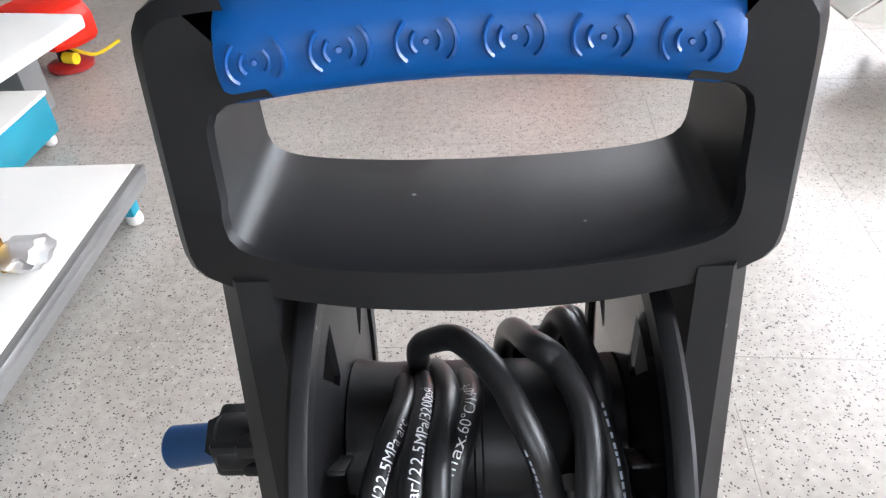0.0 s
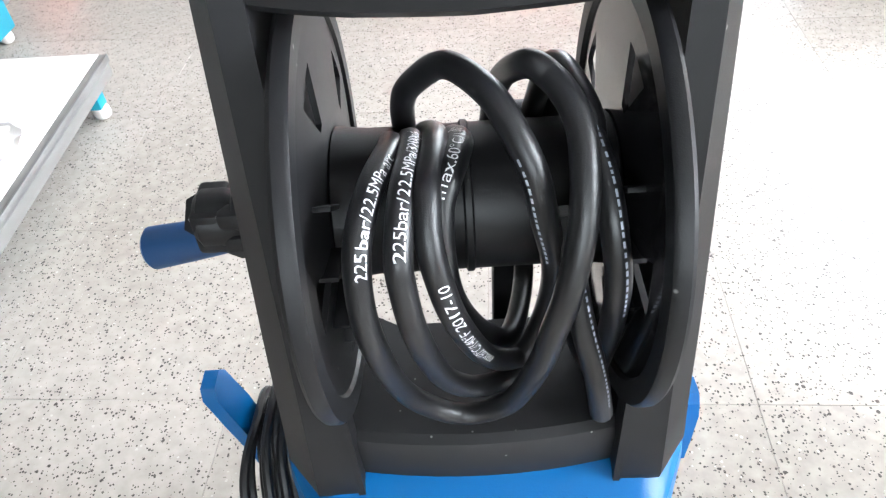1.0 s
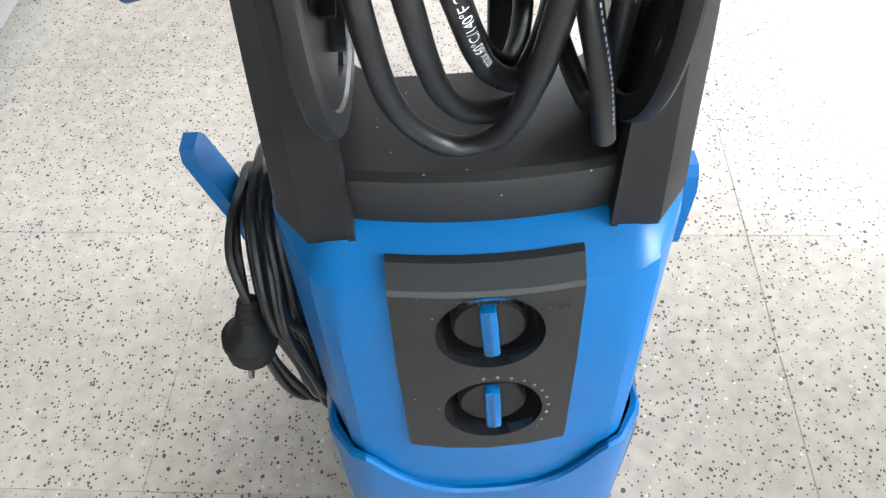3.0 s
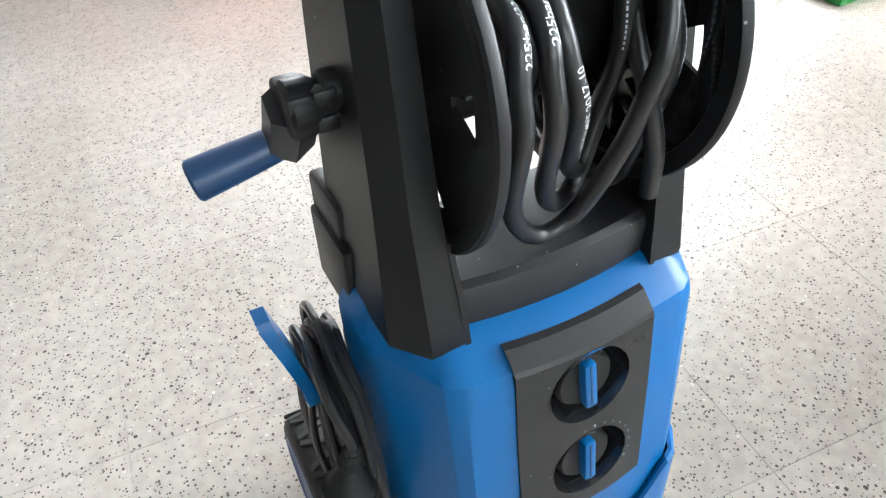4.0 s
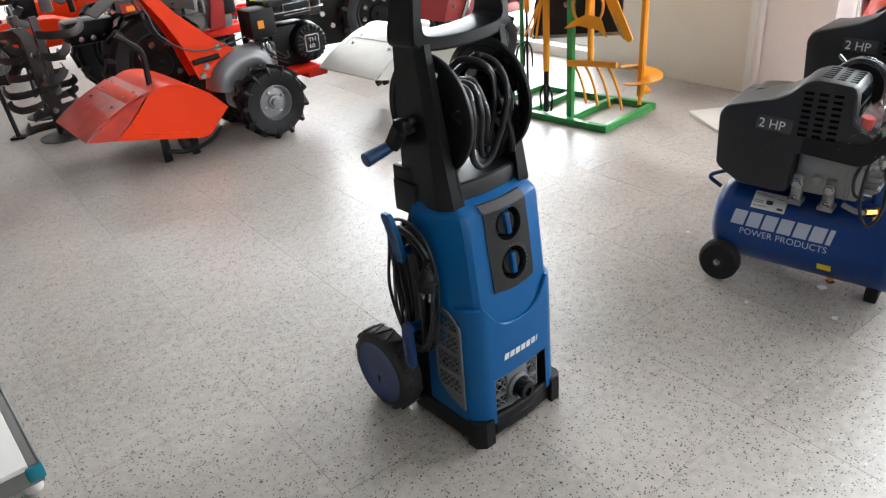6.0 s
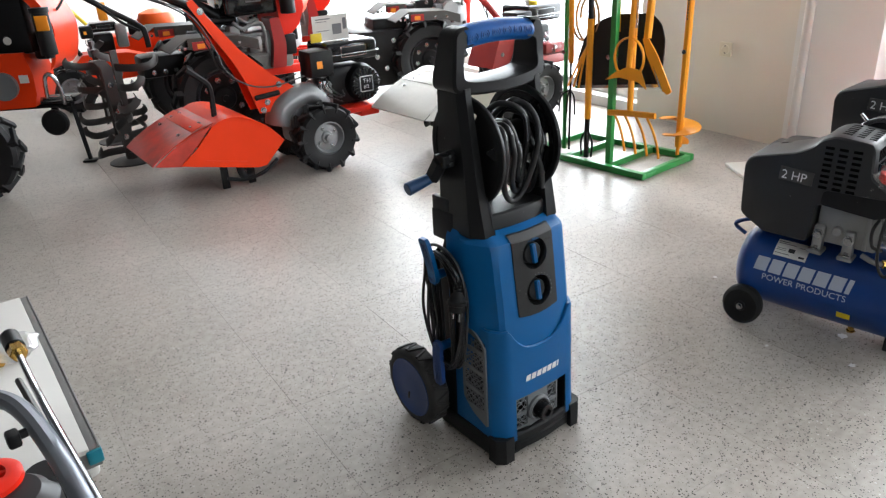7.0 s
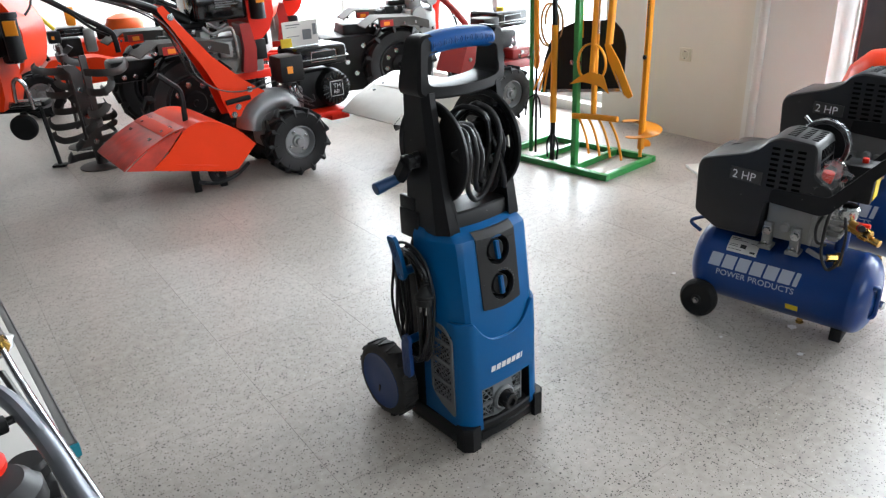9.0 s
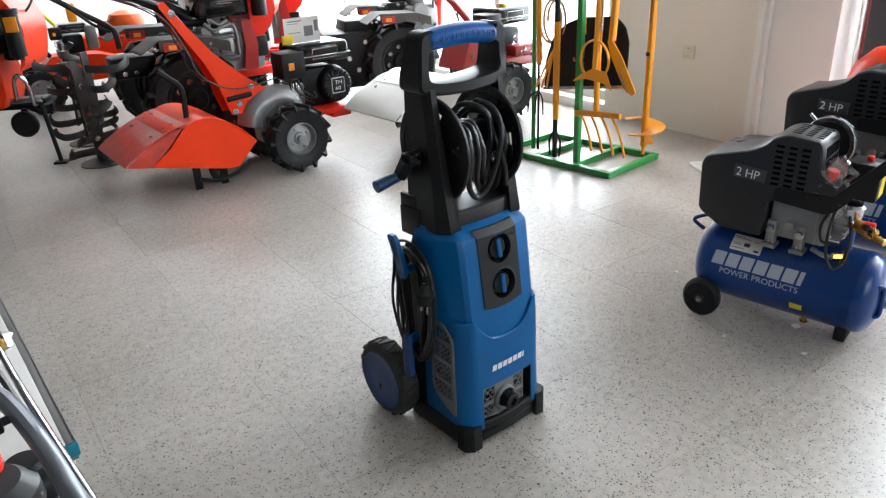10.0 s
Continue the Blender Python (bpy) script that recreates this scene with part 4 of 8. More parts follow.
# wheels
def washer_wheel(s):
    bm = bmesh.new()
    glathe(bm, [(0.070, 0.0), (0.076, -0.002), (0.088, 0.001), (0.0945, 0.008), (0.096, 0.020), (0.096, 0.030), (0.0945, 0.042), (0.088, 0.048), (0.070, 0.048)], (s * 0.176, 0.123, 0.096), (0, 0.123, 0.096), 64, False)
    wheel = part("wheel", bm, TYRE_DUSTY, washer, "dusty black ribbed wheel")
    rib = None
    for k in range(30):
        m = Matrix.Translation((s * 0.152, 0.123, 0.096)) @ Matrix.Rotation(2 * math.pi * k / 30, 4, 'X') @ Matrix.Rotation(0.35 * (1 if k % 2 else -1), 4, 'Z')
        if rib is None:
            rib = part("tread_rib", gbox(bmesh.new(), -0.020, 0.020, -0.0035, 0.0035, 0.0935, 0.0985, 0.001, None, 1), TYRE_DUSTY, wheel, at=m)
        else:
            ob = new("tread_rib", rib.data)
            ob.parent = wheel
            ob.matrix_basis = m
    bm = bmesh.new()
    glathe(bm, [(0, 0.004), (0.030, 0.003), (0.060, 0.006), (0.072, 0.002), (0.0745, 0.004), (0.0745, 0.020), (0, 0.020)], (s * 0.1805, 0.123, 0.096), (0, 0.123, 0.096), 48)
    disc = part("wheel_disc", bm, HUB_BLUE, wheel, "blue wheel cover")
    # raised black bar in place of the shade inside a slot
    bm = bmesh.new()
    gbox(bm, -0.0025, 0.0025, -0.003, 0.003, -0.036, -0.014, 0.001, Matrix.Translation((s * 0.1765, 0.123, 0.096)) @ Matrix.Rotation(0.25, 4, 'X'))
    part("slot", bm, BLACK, disc, "black bar standing for a slot's shade")


washer_wheel(-1), washer_wheel(1)
bm = bmesh.new()
gcyl(bm, (-0.15, 0.123, 0.096), (0.15, 0.123, 0.096), 0.008)
gbox(bm, -0.09, 0.09, 0.085, 0.130, 0.07, 0.13, 0.004)
part("wheel_axle", bm, BLACK, washer)


# high-pressure hose, loosely wound; turn points slid along camera rays to fit the view
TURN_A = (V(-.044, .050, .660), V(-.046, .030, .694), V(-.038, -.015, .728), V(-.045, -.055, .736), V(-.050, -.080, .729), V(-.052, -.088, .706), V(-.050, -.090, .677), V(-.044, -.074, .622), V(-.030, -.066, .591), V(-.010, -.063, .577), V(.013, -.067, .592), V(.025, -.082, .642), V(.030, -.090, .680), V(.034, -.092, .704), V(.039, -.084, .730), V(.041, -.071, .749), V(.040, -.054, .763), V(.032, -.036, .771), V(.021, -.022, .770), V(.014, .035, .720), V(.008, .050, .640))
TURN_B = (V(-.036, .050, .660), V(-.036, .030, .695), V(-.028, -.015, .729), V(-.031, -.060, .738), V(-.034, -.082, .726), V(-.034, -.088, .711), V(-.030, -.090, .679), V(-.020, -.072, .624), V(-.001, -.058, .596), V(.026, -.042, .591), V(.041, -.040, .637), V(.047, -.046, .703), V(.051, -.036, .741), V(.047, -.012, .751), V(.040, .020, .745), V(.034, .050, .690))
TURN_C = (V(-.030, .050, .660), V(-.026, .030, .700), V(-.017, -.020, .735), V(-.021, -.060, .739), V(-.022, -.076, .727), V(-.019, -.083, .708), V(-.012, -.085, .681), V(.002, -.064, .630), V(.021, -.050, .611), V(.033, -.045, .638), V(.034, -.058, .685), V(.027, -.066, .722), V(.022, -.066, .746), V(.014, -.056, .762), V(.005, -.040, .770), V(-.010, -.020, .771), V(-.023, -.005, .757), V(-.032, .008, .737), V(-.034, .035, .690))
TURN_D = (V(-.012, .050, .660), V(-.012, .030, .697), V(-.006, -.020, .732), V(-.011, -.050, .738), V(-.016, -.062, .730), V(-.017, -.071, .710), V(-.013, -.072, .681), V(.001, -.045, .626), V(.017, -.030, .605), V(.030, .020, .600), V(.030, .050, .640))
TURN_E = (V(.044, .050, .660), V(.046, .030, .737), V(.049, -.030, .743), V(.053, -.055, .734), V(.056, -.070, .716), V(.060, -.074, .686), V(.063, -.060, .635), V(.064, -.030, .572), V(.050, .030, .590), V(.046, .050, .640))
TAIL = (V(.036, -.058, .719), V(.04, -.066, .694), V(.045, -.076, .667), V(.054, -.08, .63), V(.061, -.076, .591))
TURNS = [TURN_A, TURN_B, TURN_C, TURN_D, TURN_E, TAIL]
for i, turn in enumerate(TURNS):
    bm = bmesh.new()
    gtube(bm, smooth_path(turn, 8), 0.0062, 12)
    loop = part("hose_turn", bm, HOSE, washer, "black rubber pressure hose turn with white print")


def along(path, start, inward=V(0, 0, 0.66)):
    """Wraps flat lettering round a hose, turned to face the camera's side."""
    pts = smooth_path(path, 8)
    s = [0.0]
    for a, b in zip(pts, pts[1:]):
        s.append(s[-1] + (b - a).length)

    def place(a, b, turn=0.0):
        d = min(max(start + a, 0.0), s[-1] - 1e-4)
        k = int(np.searchsorted(s, d, 'right')) - 1
        k = min(k, len(pts) - 2)
        f = (d - s[k]) / max(1e-6, s[k + 1] - s[k])
        p = pts[k].lerp(pts[k + 1], f)
        t = (pts[min(k + 2, len(pts) - 1)] - pts[max(k - 1, 0)]).normalized()
        eye_side = V(0.0, -1.0, 0.75).normalized()
        nrm = (eye_side - t * eye_side.dot(t)).normalized()
        bi = nrm.cross(t)
        phi = (b - 0.0022) / 0.0062 + turn
        return p + 0.00645 * (nrm * math.cos(phi) + bi * math.sin(phi))
    return place


def path_length(path):
    pts = smooth_path(path, 8)
    return sum((q - p).length for p, q in zip(pts, pts[1:]))


# the print runs upwards on the near side of the turns
for i, end, body, turn in ((0, 0.180, "225bar/22.5MPa arc", -0.45), (1, 0.175, "225bar/22.5MPa/3200psi", -0.2), (2, 0.266, "max.60°C/140°F 2017-10", -0.25), (3, 0.149, "max.60°C/140°F", 0.2)):
    back_way = tuple(reversed(TURNS[i]))
    place = along(back_way, path_length(back_way) - end)
    words(body, 0.0074, lambda a, b, place=place, turn=turn: place(a, b, turn), INK, washer, "hose_lettering", "white lettering on the hose", fine=0.003)
for i, start, length, turn in ((4, 0.15, 0.09, 0.6), (2, 0.40, 0.06, 1.0), (5, 0.03, 0.09, 0.8), (1, 0.42, 0.06, 0.9)):
    place = along(TURNS[i], start)
    bm = bmesh.new()
    a = 0.0
    while a < length:
        w = rng.uniform(0.0015, 0.003)
        bm.faces.new([bm.verts.new(place(x, y, turn)) for x, y in ((a, 0), (a + w, 0), (a + w, 0.0011), (a, 0.0011))])
        a += w + rng.uniform(0.001, 0.002)
    part("hose_print", bm, SILVER_INK, washer, "white print too small to read", flat=True)


# ---- air compressors ----
# matt near-black that paints the shade inside the cover's slots
SLOT_SHADE = paint("slot_shade", (0.002, 0.002, 0.002), 0.8, bump=0, spec=0.05)


def compressor(m, lift, rad, label):
    """A two-wheeled direct-drive compressor; x runs along its tank, the pump sits on top."""
    comp = thing("air_compressor", m, label, "air compressor", "compressors")
    zc = 0.160 + lift - (rad - 0.115)
    L0, L1 = -0.300, 0.250
    bm = bmesh.new()
    prof = [(0, 0)] + [(rad * math.sin(a), 0.052 * (1 - math.cos(a))) for a in np.linspace(0.25, math.pi / 2, 7)] + [(rad + 0.0008, 0.062), (rad + 0.0008, 0.068), (rad, 0.070)]
    full = L1 - L0
    prof += [(r, full - h) for r, h in reversed(prof)]
    glathe(bm, prof, (L0, 0, zc), (1, 0, zc), 56)
    tank = part("tank", bm, TANK, comp, "glossy blue enamelled tank")

    def on_tank(x, arc, lift_off=0.0006):
        """Round the tank's near side; arc is the height along the skin from its waist."""
        t = arc / rad
        return V(x, -(rad + lift_off) * math.cos(t), zc + (rad + lift_off) * math.sin(t))

    mark((0.036, 0.036, 0.036, 0.036, 0.036, 0.036, 0.013), 0.040, 0.0065, lambda a, b: on_tank(-0.222 + a, 0.020 + b), SILVER_INK, tank, 0.15, "silver maker's mark as plain slanted blocks")
    words("POWER PRODUCTS", 0.0255, lambda a, b: on_tank(-0.194 + a * 1.04, -0.004 + b), SILVER_INK, tank, "lettering", "silver lettering", fine=0.01)
    bm = bmesh.new()
    for i in range(8):
        x0, x1 = -0.180 + 0.092 * i / 8, -0.180 + 0.092 * (i + 1) / 8
        for j in range(4):
            bm.faces.new([bm.verts.new(on_tank(x, y, 0.0008)) for x, y in ((x0, 0.072 + 0.013 * j), (x1, 0.072 + 0.013 * j), (x1, 0.072 + 0.013 * (j + 1)), (x0, 0.072 + 0.013 * (j + 1)))])
    bmesh.ops.remove_doubles(bm, verts=bm.verts, dist=1e-5)
    plate = part("rating_plate", bm, PAPER, tank, "pale rating plate with tiny print")
    bm = bmesh.new()
    for k, (x0, w, y0, h) in enumerate(((-0.176, 0.03, 0.132, 0.0022), (-0.176, 0.05, 0.127, 0.0016), (-0.176, 0.026, 0.111, 0.0016), (-0.176, 0.026, 0.106, 0.0016), (-0.142, 0.018, 0.104, 0.012), (-0.110, 0.016, 0.094, 0.006), (-0.176, 0.04, 0.096, 0.0016), (-0.116, 0.022, 0.124, 0.0016))):
        bm.faces.new([bm.verts.new(on_tank(x, y - 0.016, 0.0012)) for x, y in ((x0, y0), (x0 + w, y0), (x0 + w, y0 + h), (x0, y0 + h))])
    part("print_bars", bm, DARK_INK, plate, "dark unreadable print", flat=True)
    bm = bmesh.new()
    bm.faces.new([bm.verts.new(on_tank(x, y, 0.0010)) for x, y in ((0.024, -0.062), (0.060, -0.062), (0.060, -0.040), (0.024, -0.040))])
    part("sticker", bm, YELLOW, tank, "small yellow warning sticker", flat=True)
    # legs and wheels
    for s in (-1, 1):
        bm = bmesh.new()
        gbox(bm, -0.256, -0.216, s * 0.07 - 0.02, s * 0.07 + 0.02, 0.04, zc - rad * 0.7, 0.003)
        gcyl(bm, (-0.236, s * 0.05, 0.06), (-0.236, s * 0.128, 0.06), 0.008)
        part("wheel_bracket", bm, TANK, comp)
        bm = bmesh.new()
        glathe(bm, [(0.040, -0.002), (0.050, -0.004), (0.057, 0.002), (0.060, 0.008), (0.060, 0.024), (0.057, 0.030), (0.040, 0.030)], (-0.236, s * 0.130, 0.06), (-0.236, 0, 0.06), 40)
        wheel = part("wheel", bm, RUBBER, comp, "black rubber wheel")
        bm = bmesh.new()
        glathe(bm, [(0, 0.001), (0.014, 0.0), (0.018, 0.004), (0.036, 0.006), (0.041, 0.003), (0.041, 0.02)], (-0.236, s * 0.1345, 0.06), (-0.236, 0, 0.06), 24)
        part("hub", bm, BLACK, wheel)
        bm = bmesh.new()
        bolt(bm, (-0.236, s * 0.1345, 0.06), (0, s, 0), 0.007, 0.010)
        part("axle_nut", bm, STEEL, wheel, "bright axle nut")
    bm = bmesh.new()
    floor_z = 0.0115 if lift == 0 else 0.0
    gbox(bm, 0.148, 0.182, -0.05, 0.05, floor_z + 0.002, zc - rad * 0.86, 0.004)
    part("foot", bm, RUBBER, comp, "black rubber foot")
    bm = bmesh.new()
    gcyl(bm, (0.052, -0.01, zc - rad - 0.020), (0.052, -0.01, zc - rad + 0.01), 0.009)
    gcyl(bm, (0.052, -0.01, zc - rad - 0.024), (0.052, -0.01, zc - rad - 0.018), 0.013, seg=6)
    part("drain_cock", bm, BRASS, comp)
    bm = bmesh.new()
    gtube(bm, smooth_path([V(L1 - 0.030, -0.062, zc + 0.045), V(L1 - 0.004, -0.052, zc + 0.050), V(L1 + 0.0, -0.045, zc + 0.005), V(L1 - 0.003, -0.052, zc - 0.035), V(L1 - 0.030, -0.062, zc - 0.030)], 5), 0.007, 8)
    part("end_bracket", bm, TANK, comp)
    bm = bmesh.new()
    bolt(bm, (L1 - 0.006, -0.02, zc - 0.008), (1, -0.3, 0), 0.012, 0.022)
    part("end_plug", bm, STEEL, comp, "bright hexagon plug")
    bm = bmesh.new()
    gtube(bm, smooth_path([V(-0.282, -0.05, zc + rad * 0.78), V(-0.318, -0.052, zc + rad * 0.98), V(-0.29, -0.05, zc + rad * 1.15), V(-0.245, -0.05, zc + rad * 1.28)], 5), 0.006, 8)
    part("tow_loop", bm, TANK, comp)
    up = lift
    drop = 0.018 if lift > 0.1 else 0.0
    # pump cover
    side = [(-0.280, 0.332), (-0.288, 0.474), (-0.274, 0.500), (-0.148, 0.534), (-0.110, 0.555), (-0.088, 0.580), (-0.054, 0.594), (0.038, 0.587), (0.048, 0.570), (0.055, 0.500), (0.105, 0.470), (0.108, 0.430), (-0.072, 0.402), (-0.080, 0.290), (-0.205, 0.290)]
    side = round_poly([(x - 0.014, z) for x, z in side], 0.014, 3)
    cx, cz = -0.12, 0.44
    bm = bmesh.new()
    gloft(bm, [[V(cx + (x - cx) * k, y, min(cz + (z - cz) * k, high) + up) for x, z in side] for y, k, high in ((-0.1085, 0.94, 1), (-0.105, 0.975, 1), (-0.094, 1.0, 1), (0.0, 1.0, 1), (0.034, 1.0, 1), (0.044, 0.99, 0.578), (0.048, 1.0, 0.510), (0.094, 1.0, 0.508), (0.105, 0.96, 0.500))])
    cover = part("pump_cover", bm, COVER, comp, "black moulded pump cover", angle=30)
    bm = bmesh.new()
    gloft(bm, [[V(x, y, z + up) for x, z in round_poly([(-0.276, 0.46), (-0.258, 0.514 - drop), (-0.19, 0.522 - drop), (-0.13, 0.520 - drop), (-0.12, 0.46)], 0.03, 4)] for y in (0.02, 0.10)])
    part("cover_hump", bm, COVER, cover)
    # the slots are solid blocks, their inner shade put into the colour
    for col in range(3):
        for row in range(8):
            x0, z0 = -0.090 + 0.035 * col, 0.450 + 0.0150 * row
            bm = gbox(bmesh.new(), x0, x0 + 0.022, -0.1102, -0.1060, z0 + up, z0 + 0.007 + up, 0.0005, seg=1)
            part("vent_slot_shade", bm, SLOT_SHADE, cover)
    for col in range(3):
        for row in range(6):
            x0, y0 = -0.064 + 0.030 * col, -0.082 + 0.0185 * row
            zt = 0.5925 - 0.076 * (x0 + 0.064) + up
            bm = gbox(bmesh.new(), x0, x0 + 0.024, y0, y0 + 0.009, zt - 0.004, zt + 0.0008, 0.0004, None, 1)
            part("top_slot_shade", bm, SLOT_SHADE, cover)
    for row in range(7):
        for z0 in (0.502, 0.538):
            y0 = -0.085 + 0.0165 * row
            bm = gbox(bmesh.new(), 0.030, 0.0412 if z0 < 0.53 else 0.0385, y0, y0 + 0.009, z0 + up, z0 + 0.029 + up, 0.0005, seg=1)
            part("end_louvre_shade", bm, SLOT_SHADE, cover, "near-black block standing for the shade in a louvre slot")
    bm = bmesh.new()
    gbox(bm, -0.196, -0.106, -0.1122, -0.1065, 0.452 + up, 0.488 + up, 0.001, Matrix.Translation((-0.15, 0, 0.47 + up)) @ Matrix.Rotation(radians(3), 4, 'Y') @ Matrix.Translation((0.15, 0, -0.47 - up)))
    plate = part("power_plate", bm, IRON, cover, "dark grey plate")

    def on_plate(a, b):
        c, s = math.cos(radians(-3)), math.sin(radians(-3))
        x, z = -0.040 + a, -0.012 + b
        return V(-0.15 + x * c - z * s, -0.1130, 0.470 + up + x * s + z * c)
    words("2 HP", 0.034, on_plate, INK, plate, "lettering", "pale lettering")
    bm = bmesh.new()
    for p in ((-0.055, -0.108, 0.437), (-0.052, -0.108, 0.418), (0.035, -0.108, 0.449)):
        bolt(bm, (p[0], p[1], p[2] + up), (0, -1, 0), 0.004, 0.004)
    part("screw", bm, STEEL, cover, "bright screw heads")
    # crankcase
    bm = bmesh.new()
    gbox(bm, -0.080, 0.078, -0.085, 0.085, 0.296 + up, 0.420 + up, 0.006)
    case = part("crankcase", bm, ALU, comp, "cast aluminium crankcase with fins")
    part("cast_rim", gbox(bmesh.new(), -0.084, 0.060, -0.089, -0.084, 0.402 + up, 0.414 + up, 0.002), ALU, case)
    part("cast_web", gbox(bmesh.new(), 0.046, 0.058, -0.094, -0.084, 0.300 + up, 0.402 + up, 0.003), ALU, case)
    part("boss", gcyl(bmesh.new(), (-0.022, -0.102, 0.338 + up), (-0.022, -0.084, 0.338 + up), 0.013), ALU, case)
    part("motor_shaft", gcyl(bmesh.new(), (-0.02, -0.092, 0.436 + up), (0.085, -0.092, 0.428 + up), 0.013), ALU, case)
    for k in range(4):
        part("cooling_fin", gbox(bmesh.new(), 0.080, 0.124, -0.074, 0.06, 0.330 + 0.016 * k + up, 0.334 + 0.016 * k + up, 0.001), ALU, case)
    for x in (-0.082, -0.002):
        bm = bmesh.new()
        gbox(bm, x, x + 0.028, -0.098, -0.070, 0.272 + up, 0.345 + up, 0.005)
        gbox(bm, x - 0.006, x + 0.034, -0.106, -0.06, 0.264 + up, 0.276 + up, 0.003)
        part("mounting_foot", bm, ALU, case)
    bm = bmesh.new()
    for x in (-0.068, 0.012):
        bolt(bm, (x, -0.094, 0.276 + up), (0, 0, 1), 0.008, 0.012)
        bolt(bm, (x, -0.098, 0.322 + up), (0, -1, 0), 0.010, 0.010)
    part("bolts", bm, STEEL, comp)
    bm = bmesh.new()
    gbox(bm, 0.085, 0.120, -0.07, 0.05, 0.315 + up, 0.395 + up, 0.012)
    part("cylinder_head", bm, ALU, comp)
    # handle
    bm = bmesh.new()
    for s in (-1, 1):
        gplate(bm, round_poly([(-0.072, 0.448), (-0.076, 0.408), (0.066, 0.398), (0.092, 0.410), (0.200, 0.540), (0.292, 0.622), (0.288, 0.650), (0.188, 0.574), (0.082, 0.452)], 0.010, 3), [], lambda a, b, d, s=s: V(a, s * (0.1125 - d), b + up), 0.009)
    gtube(bm, [V(0.283, -0.112, 0.634 + up), V(0.283, 0.112, 0.634 + up)], 0.015, 12)
    part("handle", bm, BLACK, comp, "black carrying handle")
    # switch, gauges, fittings
    bm = bmesh.new()
    gcyl(bm, (0.118, 0, zc + rad - 0.01), (0.118, 0, 0.350 + up), 0.018)
    part("riser", bm, TANK, comp, "blue riser pipe")
    bm = bmesh.new()
    gbox(bm, 0.085, 0.172, -0.045, 0.035, 0.430 + up, 0.530 + up, 0.006)
    switch = part("pressure_switch", bm, BLACK, comp, "black pressure switch box")
    bm = bmesh.new()
    gbox(bm, 0.1722, 0.1740, -0.030, 0.020, 0.440 + up, 0.520 + up, 0)
    part("sticker", bm, YELLOW, switch, "yellow sticker")
    bm = bmesh.new()
    gcyl(bm, (0.130, 0.0, 0.528 + up), (0.130, 0.0, 0.542 + up), 0.009)
    part("knob", bm, RED, switch, "red knob")
    bm = bmesh.new()
    glathe(bm, [(0.030, 0), (0.034, 0.006), (0.034, 0.03), (0.028, 0.038), (0.012, 0.042)], (0.118, -0.035, 0.380 + up), (0.118, -0.035, 9), 24)
    gcyl(bm, (0.118, -0.03, 0.352 + up), (0.118, -0.03, 0.385 + up), 0.013)
    part("regulator", bm, STEEL, comp, "bright regulator body")
    bm = bmesh.new()
    gcyl(bm, (0.118, -0.045, 0.362 + up), (0.165, -0.062, 0.356 + up), 0.008)
    gcyl(bm, (0.165, -0.062, 0.356 + up), (0.190, -0.070, 0.352 + up), 0.012, seg=6)
    gcyl(bm, (0.190, -0.070, 0.352 + up), (0.225, -0.083, 0.347 + up), 0.010)
    part("outlet_cock", bm, BRASS, comp, "brass outlet cock")
    bm = bmesh.new()
    gbox(bm, 0.150, 0.190, -0.066, -0.050, 0.372 + up, 0.384 + up, 0.003)
    part("cock_lever", bm, RED, comp, "red lever")
    bm = bmesh.new()
    gtube(bm, smooth_path([V(0.05, -0.095, 0.290 + up), V(0.09, -0.100, 0.280 + up), V(0.120, -0.085, 0.282 + up), V(0.133, -0.060, 0.275 + up)], 5), 0.007, 10)
    part("delivery_pipe", bm, ALU, comp)
    bm = bmesh.new()
    gcyl(bm, (0.104, -0.098, 0.281 + up), (0.128, -0.078, 0.280 + up), 0.011, seg=6)
    gcyl(bm, (0.131, -0.070, zc + rad - 0.02), (0.131, -0.070, 0.290 + up), 0.011, seg=6)
    part("check_valve", bm, BRASS, comp)
    for k, pts in enumerate(([V(0.075, -0.06, 0.40 + up), V(0.066, -0.112, 0.37 + up), V(0.075, -0.118, 0.33 + up), V(0.098, -0.105, 0.32 + up)], [V(0.10, -0.05, 0.44 + up), V(0.090, -0.105, 0.40 + up), V(0.094, -0.128, 0.31 + up), V(0.118, -0.128, 0.262 + up), V(0.142, -0.118, 0.29 + up), V(0.140, -0.09, 0.35 + up), V(0.12, -0.06, 0.40 + up)])):
        bm = bmesh.new()
        gtube(bm, smooth_path(pts, 7), 0.0045, 8)
        part("cable", bm, HOSE, comp, "black cable")
    # air filter in a clear bag, and the silver band behind
    bm = bmesh.new()
    gcyl(bm, (0.056, -0.078, 0.482 + up), (0.062, -0.080, 0.512 + up), 0.016)
    part("gauge", bm, RED, comp, "red-faced gauge in its bag")
    bm = bmesh.new()
    bmesh.ops.create_icosphere(bm, subdivisions=3, radius=1)
    for v in bm.verts:
        d = noise.noise(v.co * 2.3 + V(lift * 9, 1, 2)) * 0.35
        v.co = V(0.066 + 0.050 * v.co.x * (1 + d), -0.080 + 0.034 * v.co.y * (1 + d), 0.500 + up + 0.048 * v.co.z * (1 + d) - (0.05 if v.co.z < -0.6 else 0))
    part("plastic_bag", bm, BAG, comp, "crumpled clear plastic bag")
    mc = V(0.0, 0.050, 0.540 + up)
    bm = glathe(bmesh.new(), [(0.030, 0.06), (0.052, 0.058), (0.059, 0.045), (0.061, 0.0)], mc, mc + V(0, 1, 0), 36)
    shroud = part("motor_shroud", bm, BLACK, comp, "round black motor shroud")
